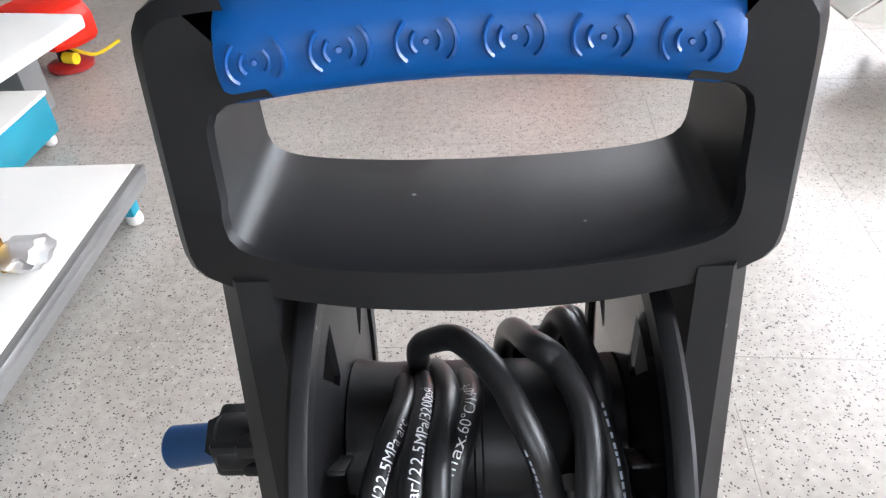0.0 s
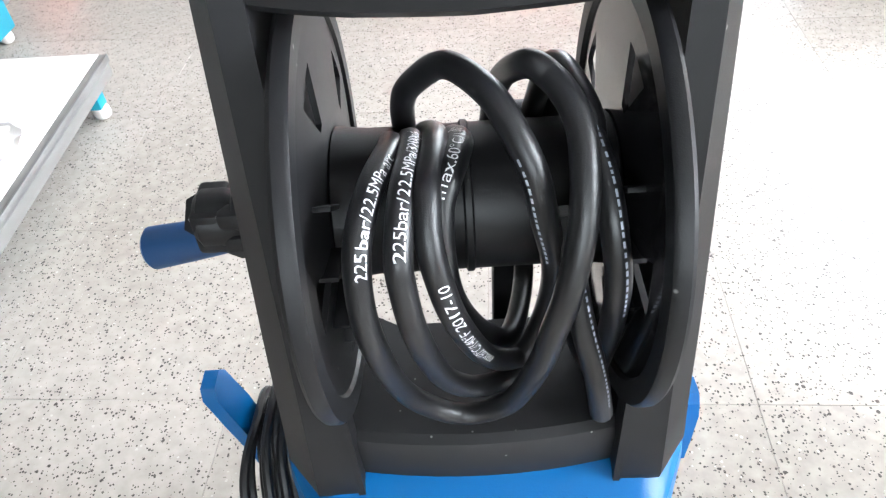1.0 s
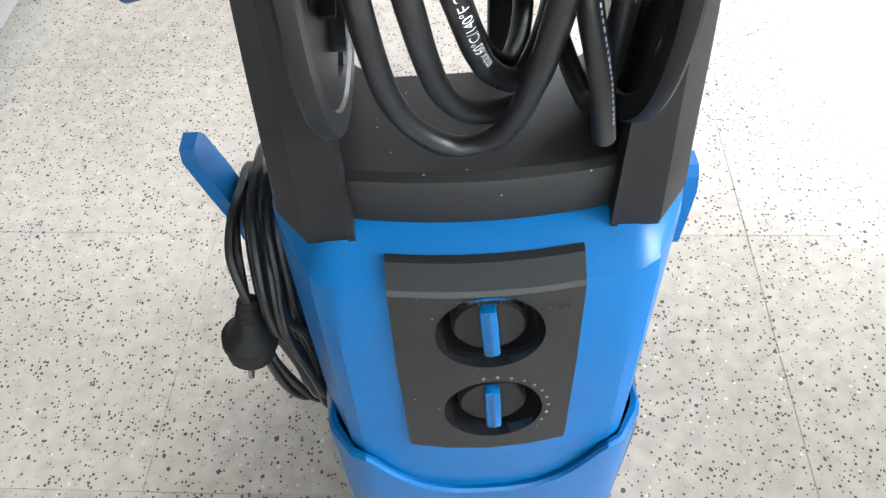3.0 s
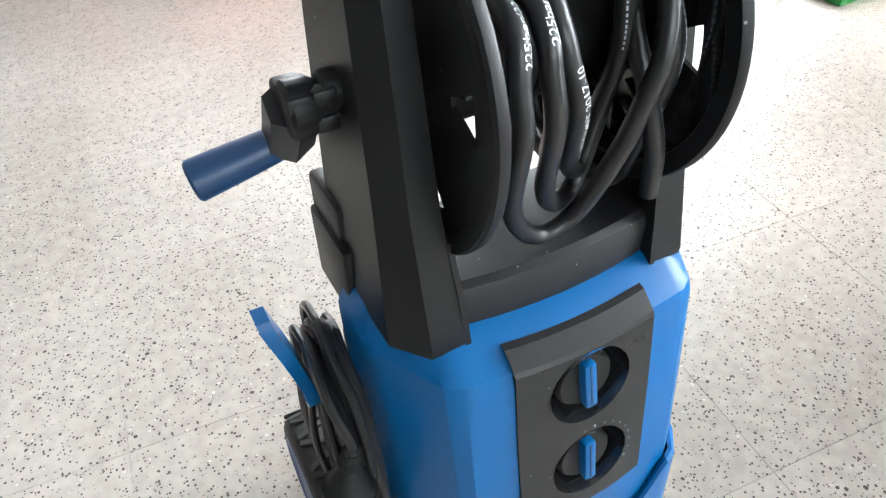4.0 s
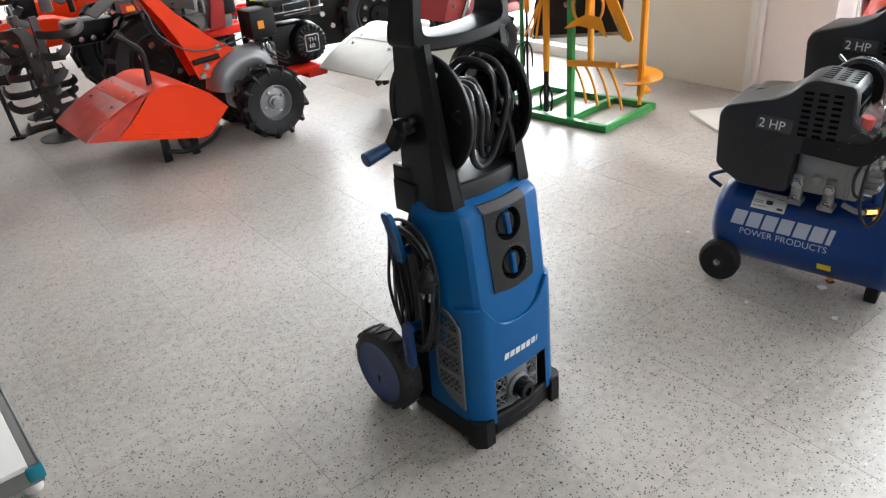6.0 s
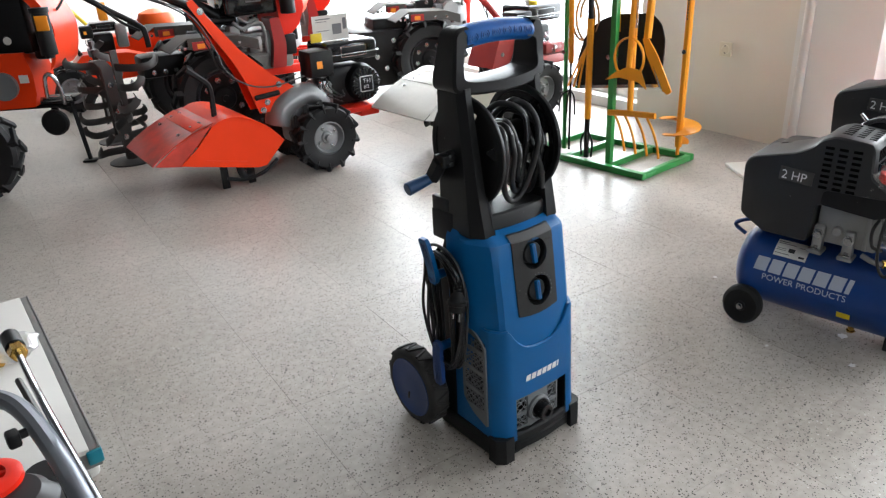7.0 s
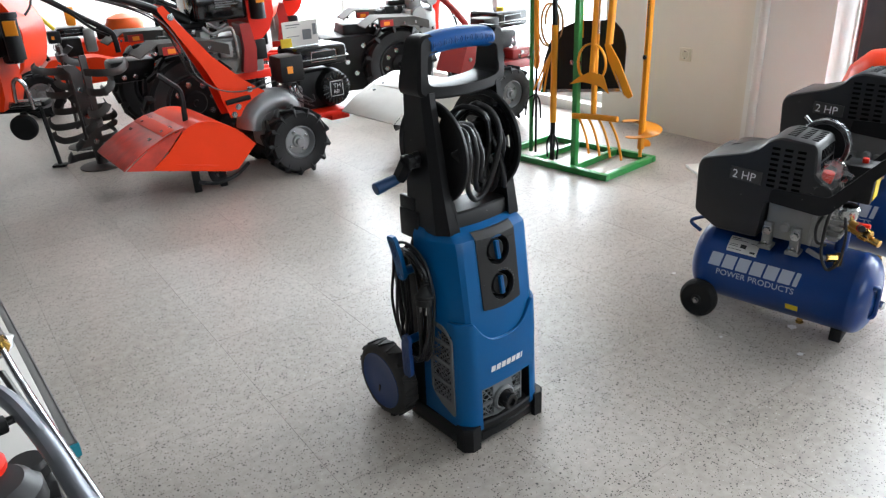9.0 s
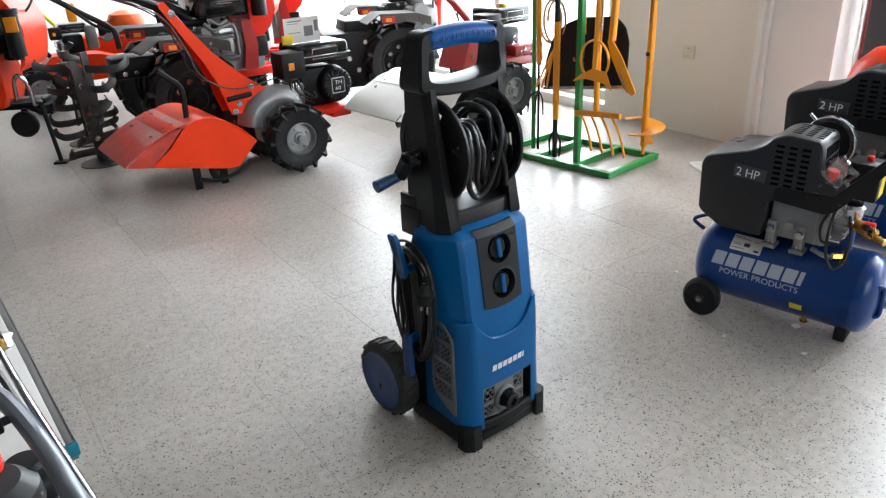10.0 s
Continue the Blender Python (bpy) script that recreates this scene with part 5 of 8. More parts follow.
    bm = glathe(bmesh.new(), [(0.0615, 0.004), (0.072, 0.004), (0.0735, 0.006), (0.0735, 0.028), (0.072, 0.030), (0.0615, 0.030)], mc, mc + V(0, 1, 0), 44, False)
    part("motor_band", bm, STEEL, shroud, "bright metal band")
    bm = gtube(bmesh.new(), [mc + V(-0.042, 0.012, 0.055), mc + V(-0.062, 0.008, 0.074)], 0.0045, 6)
    part("band_tab", bm, STEEL, shroud, "bright band end")
    bm = gcyl(bmesh.new(), (0.140, -0.055, 0.378 + up), (0.182, -0.078, 0.370 + up), 0.010)
    gcyl(bm, (0.182, -0.078, 0.370 + up), (0.200, -0.088, 0.367 + up), 0.013, seg=6)
    part("brass_union", bm, BRASS, comp, "brass union")
    bm = gcyl(bmesh.new(), (0.165, -0.072, 0.376 + up), (0.178, -0.100, 0.384 + up), 0.009)
    knob = part("valve_knob", bm, BLACK, comp, "black valve knob")
    bm = gcyl(bmesh.new(), (0.167, -0.0765, 0.3775 + up), (0.169, -0.0808, 0.3787 + up), 0.0102)
    part("knob_band", bm, RED, knob, "red band")
    bm = bmesh.new()
    bmesh.ops.create_icosphere(bm, subdivisions=3, radius=1)
    for v in bm.verts:
        d = noise.noise(v.co * 2.9 + V(lift * 5, 3, 7)) * 0.5
        v.co = V(0.098 + 0.016 * v.co.x * (1 + d) + 0.012 * v.co.z, -0.088 + 0.014 * v.co.y * (1 + d), 0.425 + up + 0.055 * v.co.z)
    part("bag_tail", bm, BAG, comp, "hanging twist of clear plastic")
    return comp


TILTED = pose(0, 0, 0.0593, 0, 1.6, 0) @ Matrix.Diagonal((0.925, 0.988, 0.988, 1)) @ pose(0.236, 0, -0.06)
compressor(pose(0.926, -0.168, 0, 0, 0, -83.4) @ TILTED, 0.0, 0.115, "blue two-wheeled air compressor with black pump cover")
compressor(pose(1.307, -0.46, 0, 0, 0, -89) @ Matrix.Diagonal((0.93, 0.93, 0.93, 1)), 0.155, 0.14, "larger blue air compressor with black pump cover")


# ---- machines behind the washer ----
def lug_tyre(bm, c, r, w, lugs, rim, axis=V(0, 1, 0), height=0.016):
    """An agricultural tyre with slanting lugs, about the y axis."""
    c = Vector(c)
    glathe(bm, [(rim, 0), (rim + 0.006, -0.004), (r * 0.86, -0.006), (r * 0.955 - height * 0.4, w * 0.10), (r - height, w * 0.3), (r - height, w * 0.7), (r * 0.955 - height * 0.4, w * 0.90), (r * 0.86, w + 0.006), (rim + 0.006, w + 0.004), (rim, w)], c, c + axis, 48, False)
    return bm


def tread_lugs(tyre, c, r, w, lugs, height=0.016):
    """Two rows of slanting lugs, each an object on one mesh."""
    bm = gbox(bmesh.new(), -r * 0.058, r * 0.058, -w * 0.40, w * 0.40, r - height * 2.8, r, height * 0.15, None, 1)
    block = None
    for k in range(lugs):
        for s in (0, 1):
            a = 2 * math.pi * (k + 0.5 * s) / lugs
            m = Matrix.Translation(Vector(c) + V(0, w * (0.27 if s else 0.73), 0)) @ Matrix.Rotation(a, 4, 'Y') @ Matrix.Rotation(radians(38 if s else -38), 4, 'Z')
            if block is None:
                block = part("tread_lug", bm, TYRE, tyre, at=m)
            else:
                ob = new("tread_lug", block.data)
                ob.parent = tyre
                ob.matrix_basis = m


def wheel_with_rim(parent, c, r, w, lugs, rim, rim_mat, bolts=4):
    c = Vector(c)
    bm = bmesh.new()
    lug_tyre(bm, c, r, w, lugs, rim)
    tyre = part("wheel", bm, TYRE, parent, "black lugged tyre")
    tread_lugs(tyre, c, r, w, lugs)
    bm = bmesh.new()
    glathe(bm, [(rim + 0.002, 0.004), (rim * 0.93, 0.0), (rim * 0.88, 0.010), (rim * 0.80, w * 0.30), (rim * 0.40, w * 0.26), (rim * 0.34, w * 0.16), (0.02, w * 0.14), (0.018, -0.004), (0, -0.006)], c, c + V(0, 1, 0), 36, False)
    disc = part("rim", bm, rim_mat, tyre, "pressed steel wheel rim")
    bm = bmesh.new()
    for k in range(bolts):
        a = 2 * math.pi * (k + 0.3) / bolts
        bolt(bm, c + V(rim * 0.60 * math.cos(a), w * 0.27, rim * 0.60 * math.sin(a)), (0, -1, 0), rim * 0.07, 0.012)
    part("wheel_bolts", bm, STEEL, disc)
    return tyre


def petrol_engine(parent, x, y, z, recoil=True):
    """A small petrol engine: block with fins, black tank, air filter, recoil starter."""
    bm = bmesh.new()
    gbox(bm, x + 0.03, x + 0.25, y + 0.02, y + 0.24, z, z + 0.20, 0.02)
    block = part("engine_block", bm, BLACK_PAINT, parent, "black engine block")
    for k in range(6):
        part("cooling_fin", gbox(bmesh.new(), x + 0.0, x + 0.10, y + 0.05, y + 0.22, z + 0.06 + 0.018 * k, z + 0.066 + 0.018 * k, 0.001), ALU, block)
    bm = bmesh.new()
    gbox(bm, x - 0.03, x + 0.05, y + 0.02, y + 0.12, z + 0.02, z + 0.12, 0.012)
    gbox(bm, x - 0.05, x - 0.01, y + 0.04, y + 0.10, z - 0.01, z + 0.06, 0.01)
    gcyl(bm, (x - 0.02, y + 0.03, z + 0.10), (x + 0.03, y + 0.0, z + 0.13), 0.014)
    part("carburettor", bm, ALU, parent, "dull aluminium carburettor")
    bm = bmesh.new()
    gbox(bm, x + 0.02, x + 0.31, y - 0.02, y + 0.22, z + 0.225, z + 0.325, 0.022, seg=3)
    tank = part("fuel_tank", bm, BLACK_GLOSS, parent, "glossy black fuel tank")
    bm = bmesh.new()
    gbox(bm, x + 0.02, x + 0.314, y - 0.025, y + 0.224, z + 0.262, z + 0.268, 0.002)
    part("tank_seam", bm, STEEL, tank, "bright tank seam")
    bm = bmesh.new()
    gbox(bm, x - 0.085, x + 0.045, y - 0.03, y + 0.10, z + 0.17, z + 0.30, 0.012)
    box = part("air_filter", bm, BLACK, parent, "black air filter box")
    bm = bmesh.new()
    gbox(bm, x - 0.050, x - 0.020, y - 0.0318, y - 0.029, z + 0.215, z + 0.25, 0)
    part("sticker", bm, ORANGE_LAMP, box, "orange sticker")
    bm = bmesh.new()
    gbox(bm, x + 0.095, x + 0.235, y - 0.0235, y - 0.0205, z + 0.252, z + 0.300, 0.004)
    part("tank_label", bm, BLACK, tank, "black label with bright rim")
    for x0, x1, z0, z1 in ((0.092, 0.238, 0.2985, 0.3015), (0.092, 0.238, 0.2505, 0.2535), (0.092, 0.095, 0.2505, 0.3015), (0.235, 0.238, 0.2505, 0.3015)):
        bm = gbox(bmesh.new(), x + x0, x + x1, y - 0.0245, y - 0.0205, z + z0, z + z1, 0)
        part("label_rim", bm, STEEL, tank, "bright rim")
    for k in range(3):
        bm = bmesh.new()
        gtube(bm, smooth_path([V(x - 0.04 + 0.02 * k, y - 0.01, z + 0.16), V(x - 0.05 + 0.03 * k, y - 0.035, z + 0.11), V(x + 0.02 + 0.03 * k, y - 0.03, z + 0.06), V(x + 0.08, y - 0.02, z + 0.03 + 0.03 * k)], 5), 0.004, 6)
        part("hose_line", bm, HOSE, parent, "thin black line")
    bm = bmesh.new()
    gbox(bm, x - 0.035, x + 0.015, y - 0.015, y + 0.03, z + 0.075, z + 0.15, 0.008)
    gcyl(bm, (x - 0.01, y - 0.02, z + 0.10), (x - 0.01, y + 0.02, z + 0.10), 0.018)
    part("intake_bend", bm, STEEL, parent, "bright cast intake bend")
    if recoil:
        c = V(x + 0.215, y - 0.035, z + 0.105)
        bm = bmesh.new()
        glathe(bm, [(0.03, 0.0), (0.075, 0.003), (0.088, 0.014), (0.094, 0.05), (0.10, 0.075)], c, c + V(0, 1, 0), 36)
        rec = part("recoil_starter", bm, BLACK, parent, "black finned recoil starter")
        bm = bmesh.new()
        for k in range(22):
            a = 2 * math.pi * k / 22
            gbox(bm, 0.048, 0.082, -0.003, 0.006, -0.004, 0.004, 0.001, Matrix.Translation(c) @ Matrix.Rotation(a, 4, 'Y'))
        part("fin_block", bm, BLACK_GLOSS, rec)
        bm = bmesh.new()
        gbox(bm, c.x - 0.038, c.x + 0.038, c.y - 0.004, c.y - 0.001, c.z - 0.040, c.z + 0.040, 0.004)
        plate = part("badge", bm, INK, rec, "square badge with white rim")
        bm = bmesh.new()
        gbox(bm, c.x - 0.034, c.x + 0.034, c.y - 0.0055, c.y - 0.002, c.z - 0.036, c.z + 0.036, 0.003)
        part("badge_field", bm, BLACK, plate, "black badge field")
        for body, dz in (("TH", 0.006), ("60", -0.024)):
            words(body, 0.034, lambda a, b, dz=dz: V(c.x - 0.022 + a, c.y - 0.0064, c.z + dz + b * 0.85), INK, plate, "lettering", "white lettering")
    return tank


def tiller(m, label, hood_mat, flap_mat, wrapped, engine="recoil"):
    t = thing("rotary_tiller", m, label, "tiller", "tillers")
    wide = engine == "plain"
    hood_at = pose(-0.31, -0.36, 0.06) if wide else pose(0, 0, 0)
    for y in (-0.05, 0.30):
        wheel_with_rim(t, (0.01, y, 0.168), 0.168, 0.10, 13, 0.082, SILVER)
    bm = bmesh.new()
    gcyl(bm, (0.01, 0.0, 0.168), (0.01, 0.36, 0.168), 0.018)
    part("axle", bm, IRON, t)
    # hood: two side plates, a rolled sheet and a hinged flap
    arch = smooth_path([V(-0.206, 0, 0.191), V(-0.271, 0, 0.262), V(-0.338, 0, 0.308), V(-0.412, 0, 0.338), V(-0.483, 0, 0.340), V(-0.542, 0, 0.315)], 4)
    side = [(p.x, p.z) for p in arch] + [(-0.619, 0.236), (-0.692, 0.182), (-0.704, 0.171), (-0.677, 0.163), (-0.351, 0.087), (-0.308, 0.091)]
    for y in (0.0, 0.455):
        bm = bmesh.new()
        gplate(bm, side, [], lambda a, b, d, y=y: V(a, y + d, b), 0.004)
        plate = part("hood_side", bm, hood_mat, t, "flat hood side plate", at=hood_at)
        if y == 0:
            bm = bmesh.new()
            gbox(bm, -0.10, 0.10, y - 0.0035, y + 0.001, -0.0025, 0.0025, 0.001, pose(-0.50, 0, 0.150, 0, 13, 0))
            part("pressed_rib", bm, hood_mat, plate)
    bm = bmesh.new()
    gloft(bm, [[V(p.x, y0, p.z), V(p.x, y1, p.z), V(p.x, y1, p.z + 0.005), V(p.x, y0, p.z + 0.005)] for p in arch for y0, y1 in ((-0.007, 0.462),)])
    part("hood", bm, hood_mat, t, "rolled sheet hood", at=hood_at)
    bm = bmesh.new()
    fl = [V(-0.530, 0, 0.330), V(-0.60, 0, 0.312), V(-0.70, 0, 0.268), V(-0.78, 0, 0.222), V(-0.824, 0, 0.190)]
    gloft(bm, [[V(p.x, 0.006, p.z), V(p.x, 0.450, p.z), V(p.x, 0.450, p.z + 0.006), V(p.x, 0.006, p.z + 0.006)] for p in smooth_path(fl, 4)])
    flap = part("flap", bm, flap_mat, t, wrapped, at=hood_at)
    bm = bmesh.new()
    gplate(bm, [(-0.536, 0.326), (-0.62, 0.300), (-0.72, 0.254), (-0.815, 0.190), (-0.78, 0.182), (-0.700, 0.166)], [], lambda a, b, d: V(a, 0.0065 + d, b), 0.003)
    part("flap_side", bm, flap_mat, flap, "turned-down edge of the flap")
    bm = bmesh.new()
    gbox(bm, -0.03, 0.03, 0.02, 0.44, 0, 0.003, 0.001, pose(-0.60, 0, 0.318, 0, -22, 0))
    part("hinge_strip", bm, hood_mat, flap, "folded hinge strip")
    bm = bmesh.new()
    for y in (0.08, 0.36):
        for x, z in ((-0.57, 0.326), (-0.61, 0.314), (-0.67, 0.290)):
            bolt(bm, (x, y, z), (-0.4, 0, 1), 0.007, 0.008)
    part("hinge_bolts", bm, STEEL, flap, "bright hinge bolts")
    # rotor
    bm = bmesh.new()
    gcyl(bm, (-0.43, 0.015, 0.175), (-0.43, 0.44, 0.175), 0.022)
    part("rotor_shaft", bm, IRON, t, at=hood_at)
    for y in (0.03, 0.14, 0.28, 0.40):
        for k in range(3):
            a = radians(120 * k + y * 200 + 20)
            bm = bmesh.new()
            pts = [V(-0.43, y, 0.175) + V(math.cos(a + d) * r, o, math.sin(a + d) * r) for r, d, o in ((0.02, 0, 0), (0.09, 0.05, 0), (0.135, 0.25, 0.005), (0.152, 0.55, 0.03))]
            gtube(bm, smooth_path(pts, 4), 0.018, 6, flat=0.3)
            part("tine", bm, BLACK_PAINT, t, "curved black tine", at=hood_at)
    bm = bmesh.new()
    gtube(bm, smooth_path([V(-0.24, 0.03, 0.10), V(-0.32, 0.02, 0.055), V(-0.42, 0.02, 0.04), V(-0.50, 0.03, 0.06)], 4), 0.010, 6, flat=0.5)
    gbox(bm, -0.515, -0.480, 0.062, 0.078, 0.0, 0.16, 0.003)
    gbox(bm, -0.385, -0.350, 0.062, 0.080, 0.0, 0.12, 0.003)
    part("skid", bm, BLACK_PAINT, t, "black skid bar", at=hood_at)
    if wide:
        bm = gloft(bmesh.new(), [[V(x, y, z) for x, z in ((-0.33, 0.33), (-0.09, 0.33), (-0.09, 0.475), (-0.27, 0.485))] for y in (0.04, 0.26)])
        gbox(bm, -0.10, 0.38, 0.05, 0.25, 0.285, 0.345, 0.01)
        gbox(bm, 0.12, 0.38, 0.05, 0.25, 0.345, 0.41, 0.015)
        # backlit cover, its shade put into a darker red
        cover = part("frame_cover", bm, FRAME_RED, t, "red sheet frame cover")
        for bx, bz in ((-0.25, 0.40), (-0.14, 0.37), (-0.12, 0.45), (0.20, 0.385), (0.30, 0.37)):
            bm = bmesh.new()
            bolt(bm, (bx, 0.04 if bx < 0 else 0.05, bz), (0, -1, 0), 0.009, 0.008)
            part("bolt", bm, STEEL, cover, "bright bolt")
        bm = bmesh.new()
        gbox(bm, -0.015, 0.015, -0.006, 0.006, 0.0, 0.20, 0.003, pose(-0.20, 0.03, 0.32, 0, 28, 0))
        part("lever", bm, STEEL, cover, "bright steel lever")
        bm = bmesh.new()
        gtube(bm, smooth_path([V(-0.16, 0.15, 0.46), V(-0.17, 0.15, 0.56), V(-0.22, 0.15, 0.63), V(-0.36, 0.15, 0.75), V(-0.62, 0.15, 0.90), V(-0.95, 0.15, 1.0)], 6), 0.020, 10)
        part("handle_stem", bm, DARK_RED, t, "curved dark red handle stem")
        tank = petrol_engine(t, 0.0, 0.12, 0.31, False)
        bm = gcyl(bmesh.new(), (0.12, 0.16, 0.632), (0.12, 0.16, 0.655), 0.026)
        part("tank_cap", bm, YELLOW, tank, "yellow tank cap")
        bm = bmesh.new()
        bmesh.ops.create_icosphere(bm, subdivisions=3, radius=1)
        for v in bm.verts:
            d = noise.noise(v.co * 2.3) * 0.35
            v.co = V(0.24 + 0.085 * v.co.x * (1 + d), 0.08 + 0.06 * v.co.y * (1 + d), 0.435 + 0.07 * v.co.z * (1 + d))
        part("plastic_bag", bm, BAG, t, "crumpled clear plastic bag")
        bm = gbox(bmesh.new(), -0.11, 0.10, 0.10, 0.24, 0.12, 0.34, 0.03)
        part("gear_case", bm, SILVER, t, "silver cast gear case")
        return t
    # arm and handlebars
    arm = [(-0.254, 0.307), (-0.106, 0.306), (-0.014, 0.356), (-0.025, 0.382), (-0.165, 0.480), (-0.300, 0.607), (-0.430, 0.773), (-0.483, 0.851), (-0.517, 0.843), (-0.440, 0.712), (-0.350, 0.568), (-0.300, 0.462), (-0.279, 0.383)]
    bm = bmesh.new()
    gplate(bm, arm, [], lambda a, b, d: V(a, 0.13 + d, b), 0.006)
    gplate(bm, arm, [], lambda a, b, d: V(a, 0.25 + d, b), 0.006)
    for a, b in zip(arm[3:8], arm[4:8]):
        bm.faces.new([bm.verts.new(V(x, y, z)) for (x, z), y in ((a, 0.13), (b, 0.13), (b, 0.256), (a, 0.256))])
    column = part("arm", bm, RED_OTHER, t, "red folded-sheet arm")
    bm = bmesh.new()
    for x, z in ((-0.05, 0.36), (-0.11, 0.345), (-0.14, 0.43), (-0.21, 0.355), (-0.235, 0.32), (-0.46, 0.80)):
        bolt(bm, (x, 0.13, z), (0, -1, 0), 0.011, 0.010)
    part("arm_bolts", bm, STEEL, column, "bright bolts")
    for y, side_y in ((0.15, -0.10), (0.24, 0.48)):
        bm = bmesh.new()
        gtube(bm, smooth_path([V(-0.38, y, 0.68), V(-0.50, y, 0.83), V(-0.78, (y + side_y) / 2, 0.93), V(-1.12, side_y, 1.03), V(-1.30, side_y, 1.05)], 6), 0.016, 10)
        bar = part("handlebar", bm, BLACK_PAINT, t, "black tubular handlebar")
        bm = bmesh.new()
        gtube(bm, smooth_path([V(-1.20, side_y, 1.043), V(-1.36, side_y, 1.054)], 3), 0.021, 10)
        part("hand_grip", bm, RUBBER, bar)
        bm = bmesh.new()
        gtube(bm, smooth_path([V(-1.15, side_y, 1.01), V(-0.78, (y + side_y) / 2, 0.912), V(-0.52, y - 0.02, 0.80), V(-0.43, y - 0.04, 0.64), V(-0.40, y - 0.05, 0.54), V(-0.31, y - 0.05, 0.46), V(-0.18, y - 0.04, 0.43), V(0.0, y - 0.02, 0.45)], 6), 0.0036, 6)
        part("control_cable", bm, HOSE, bar, "thin black control cable")
    # gear case, frame, depth bar
    bm = bmesh.new()
    pts = [V(-0.165, 0.15, 0.235), V(-0.145, 0.15, 0.300), V(-0.080, 0.15, 0.345), V(0.0, 0.15, 0.358), V(0.05, 0.15, 0.335), V(0.07, 0.15, 0.29)]
    gtube(bm, smooth_path(pts, 5), 0.058, 14, flat=1.35)
    gbox(bm, -0.12, 0.12, 0.10, 0.24, 0.13, 0.33, 0.03)
    part("gear_case", bm, SILVER, t, "silver cast gear case")
    bm = bmesh.new()
    gbox(bm, 0.02, 0.37, 0.06, 0.32, 0.235, 0.262, 0.006)
    gbox(bm, 0.26, 0.37, 0.06, 0.32, 0.21, 0.24, 0.006)
    part("engine_frame", bm, RED, t, "red engine frame")
    bm = bmesh.new()
    gtube(bm, smooth_path([V(-0.575, 0.10, 0.565), V(-0.53, 0.10, 0.525), V(-0.487, 0.10, 0.475), V(-0.487, 0.10, 0.36), V(-0.49, 0.10, 0.28)], 5), 0.013, 6, flat=0.6)
    part("depth_bar", bm, BLACK_PAINT, t, "notched black depth bar")
    bm = bmesh.new()
    gtube(bm, smooth_path([V(-0.27, 0.12, 0.385), V(-0.15, 0.115, 0.395)], 3), 0.013, 8)
    part("pedal_grip", bm, RUBBER, t, "ribbed black lever grip")
    petrol_engine(t, 0.110, 0.13, 0.262, engine == "recoil")
    return t


RED_OTHER = paint("orange_red_paint", (0.80, 0.044, 0.005), 0.34, grain=80, bump=0.04, spec=0.25, vary=0.05)
first_tiller = tiller(pose(0.80, 2.03, 0, 0, 0, -5), "red rotary tiller with lugged tyres and black petrol engine", RED_OTHER, RED_FILM, "red flap under wrinkled clear film")
tiller(pose(2.25, 1.92, 0, 0, 0, -2), "rotary tiller with pale wrapped hood and black petrol engine", WHITE_FILM, WHITE_FILM, "flap under pale wrapping", "plain")

leaflet = thing("leaflet", pose(0.89, 2.08, -0.022, 0, 0, -5), "white printed leaflet in clear plastic on the engine", "leaflet")
bm = bmesh.new()
gbox(bm, 0.02, 0.22, 0.14, 0.1415, 0.612, 0.735, 0)
sheet = part("sheet", bm, PAPER, leaflet)
bm = bmesh.new()
for k, (x0, x1, z0, z1) in enumerate(((0.04, 0.12, 0.715, 0.720), (0.04, 0.10, 0.704, 0.707), (0.13, 0.18, 0.64, 0.69), (0.19, 0.21, 0.66, 0.715), (0.04, 0.11, 0.66, 0.663))):
    gbox(bm, x0, x1, 0.1385, 0.1396, z0, z1, 0)
part("print_bars", bm, GREY, sheet, "grey unreadable print")
bm = bmesh.new()
gbox(bm, 0.00, 0.06, 0.128, 0.136, 0.612, 0.655, 0.001)
part("tag", bm, YELLOW, sheet, "yellow tag")


def gear_console(t, big):
    """The black bolted gear console on top of a walking tractor's gearbox."""
    z0 = big + 0.28
    bm = gbox(bmesh.new(), -0.02, 0.26, -0.09, 0.05, z0, z0 + 0.085, 0.012)
    gbox(bm, 0.02, 0.22, -0.06, 0.03, z0 + 0.08, z0 + 0.12, 0.01)
    console = part("gear_console", bm, BLACK_PAINT, t, "black bolted gear console")
    bm = gcyl(bmesh.new(), (-0.085, -0.07, z0 + 0.04), (-0.015, -0.07, z0 + 0.04), 0.026)
    gcyl(bm, (-0.03, -0.07, z0 + 0.04), (-0.018, -0.07, z0 + 0.04), 0.036)
    part("shaft_stub", bm, BLACK, console, "black shaft stub")
    bm = gtube(bmesh.new(), [V(0.20, -0.10, z0 + 0.045) + V(0.016 * math.cos(a), 0, 0.022 * math.sin(a)) for a in np.linspace(0, 2 * math.pi, 13)[:-1]], 0.008, 6, closed=True)
    gbox(bm, 0.192, 0.208, -0.106, -0.094, z0 + 0.065, z0 + 0.12, 0.003)
    part("lifting_eye", bm, STEEL, console, "bright lifting eye")
    for x, z in ((0.01, 0.02), (0.06, 0.068), (0.12, 0.068), (0.12, 0.02), (0.24, 0.03)):
        bm = bmesh.new()
        bolt(bm, (x, -0.09, z0 + z), (0, -1, 0), 0.010, 0.010)
        part("bolt", bm, STEEL, console, "bright bolt")
    bm = gbox(bmesh.new(), 0.05, 0.10, -0.0925, -0.0895, z0 + 0.012, z0 + 0.027, 0)
    part("plate", bm, PAPER, console, "small white plate")


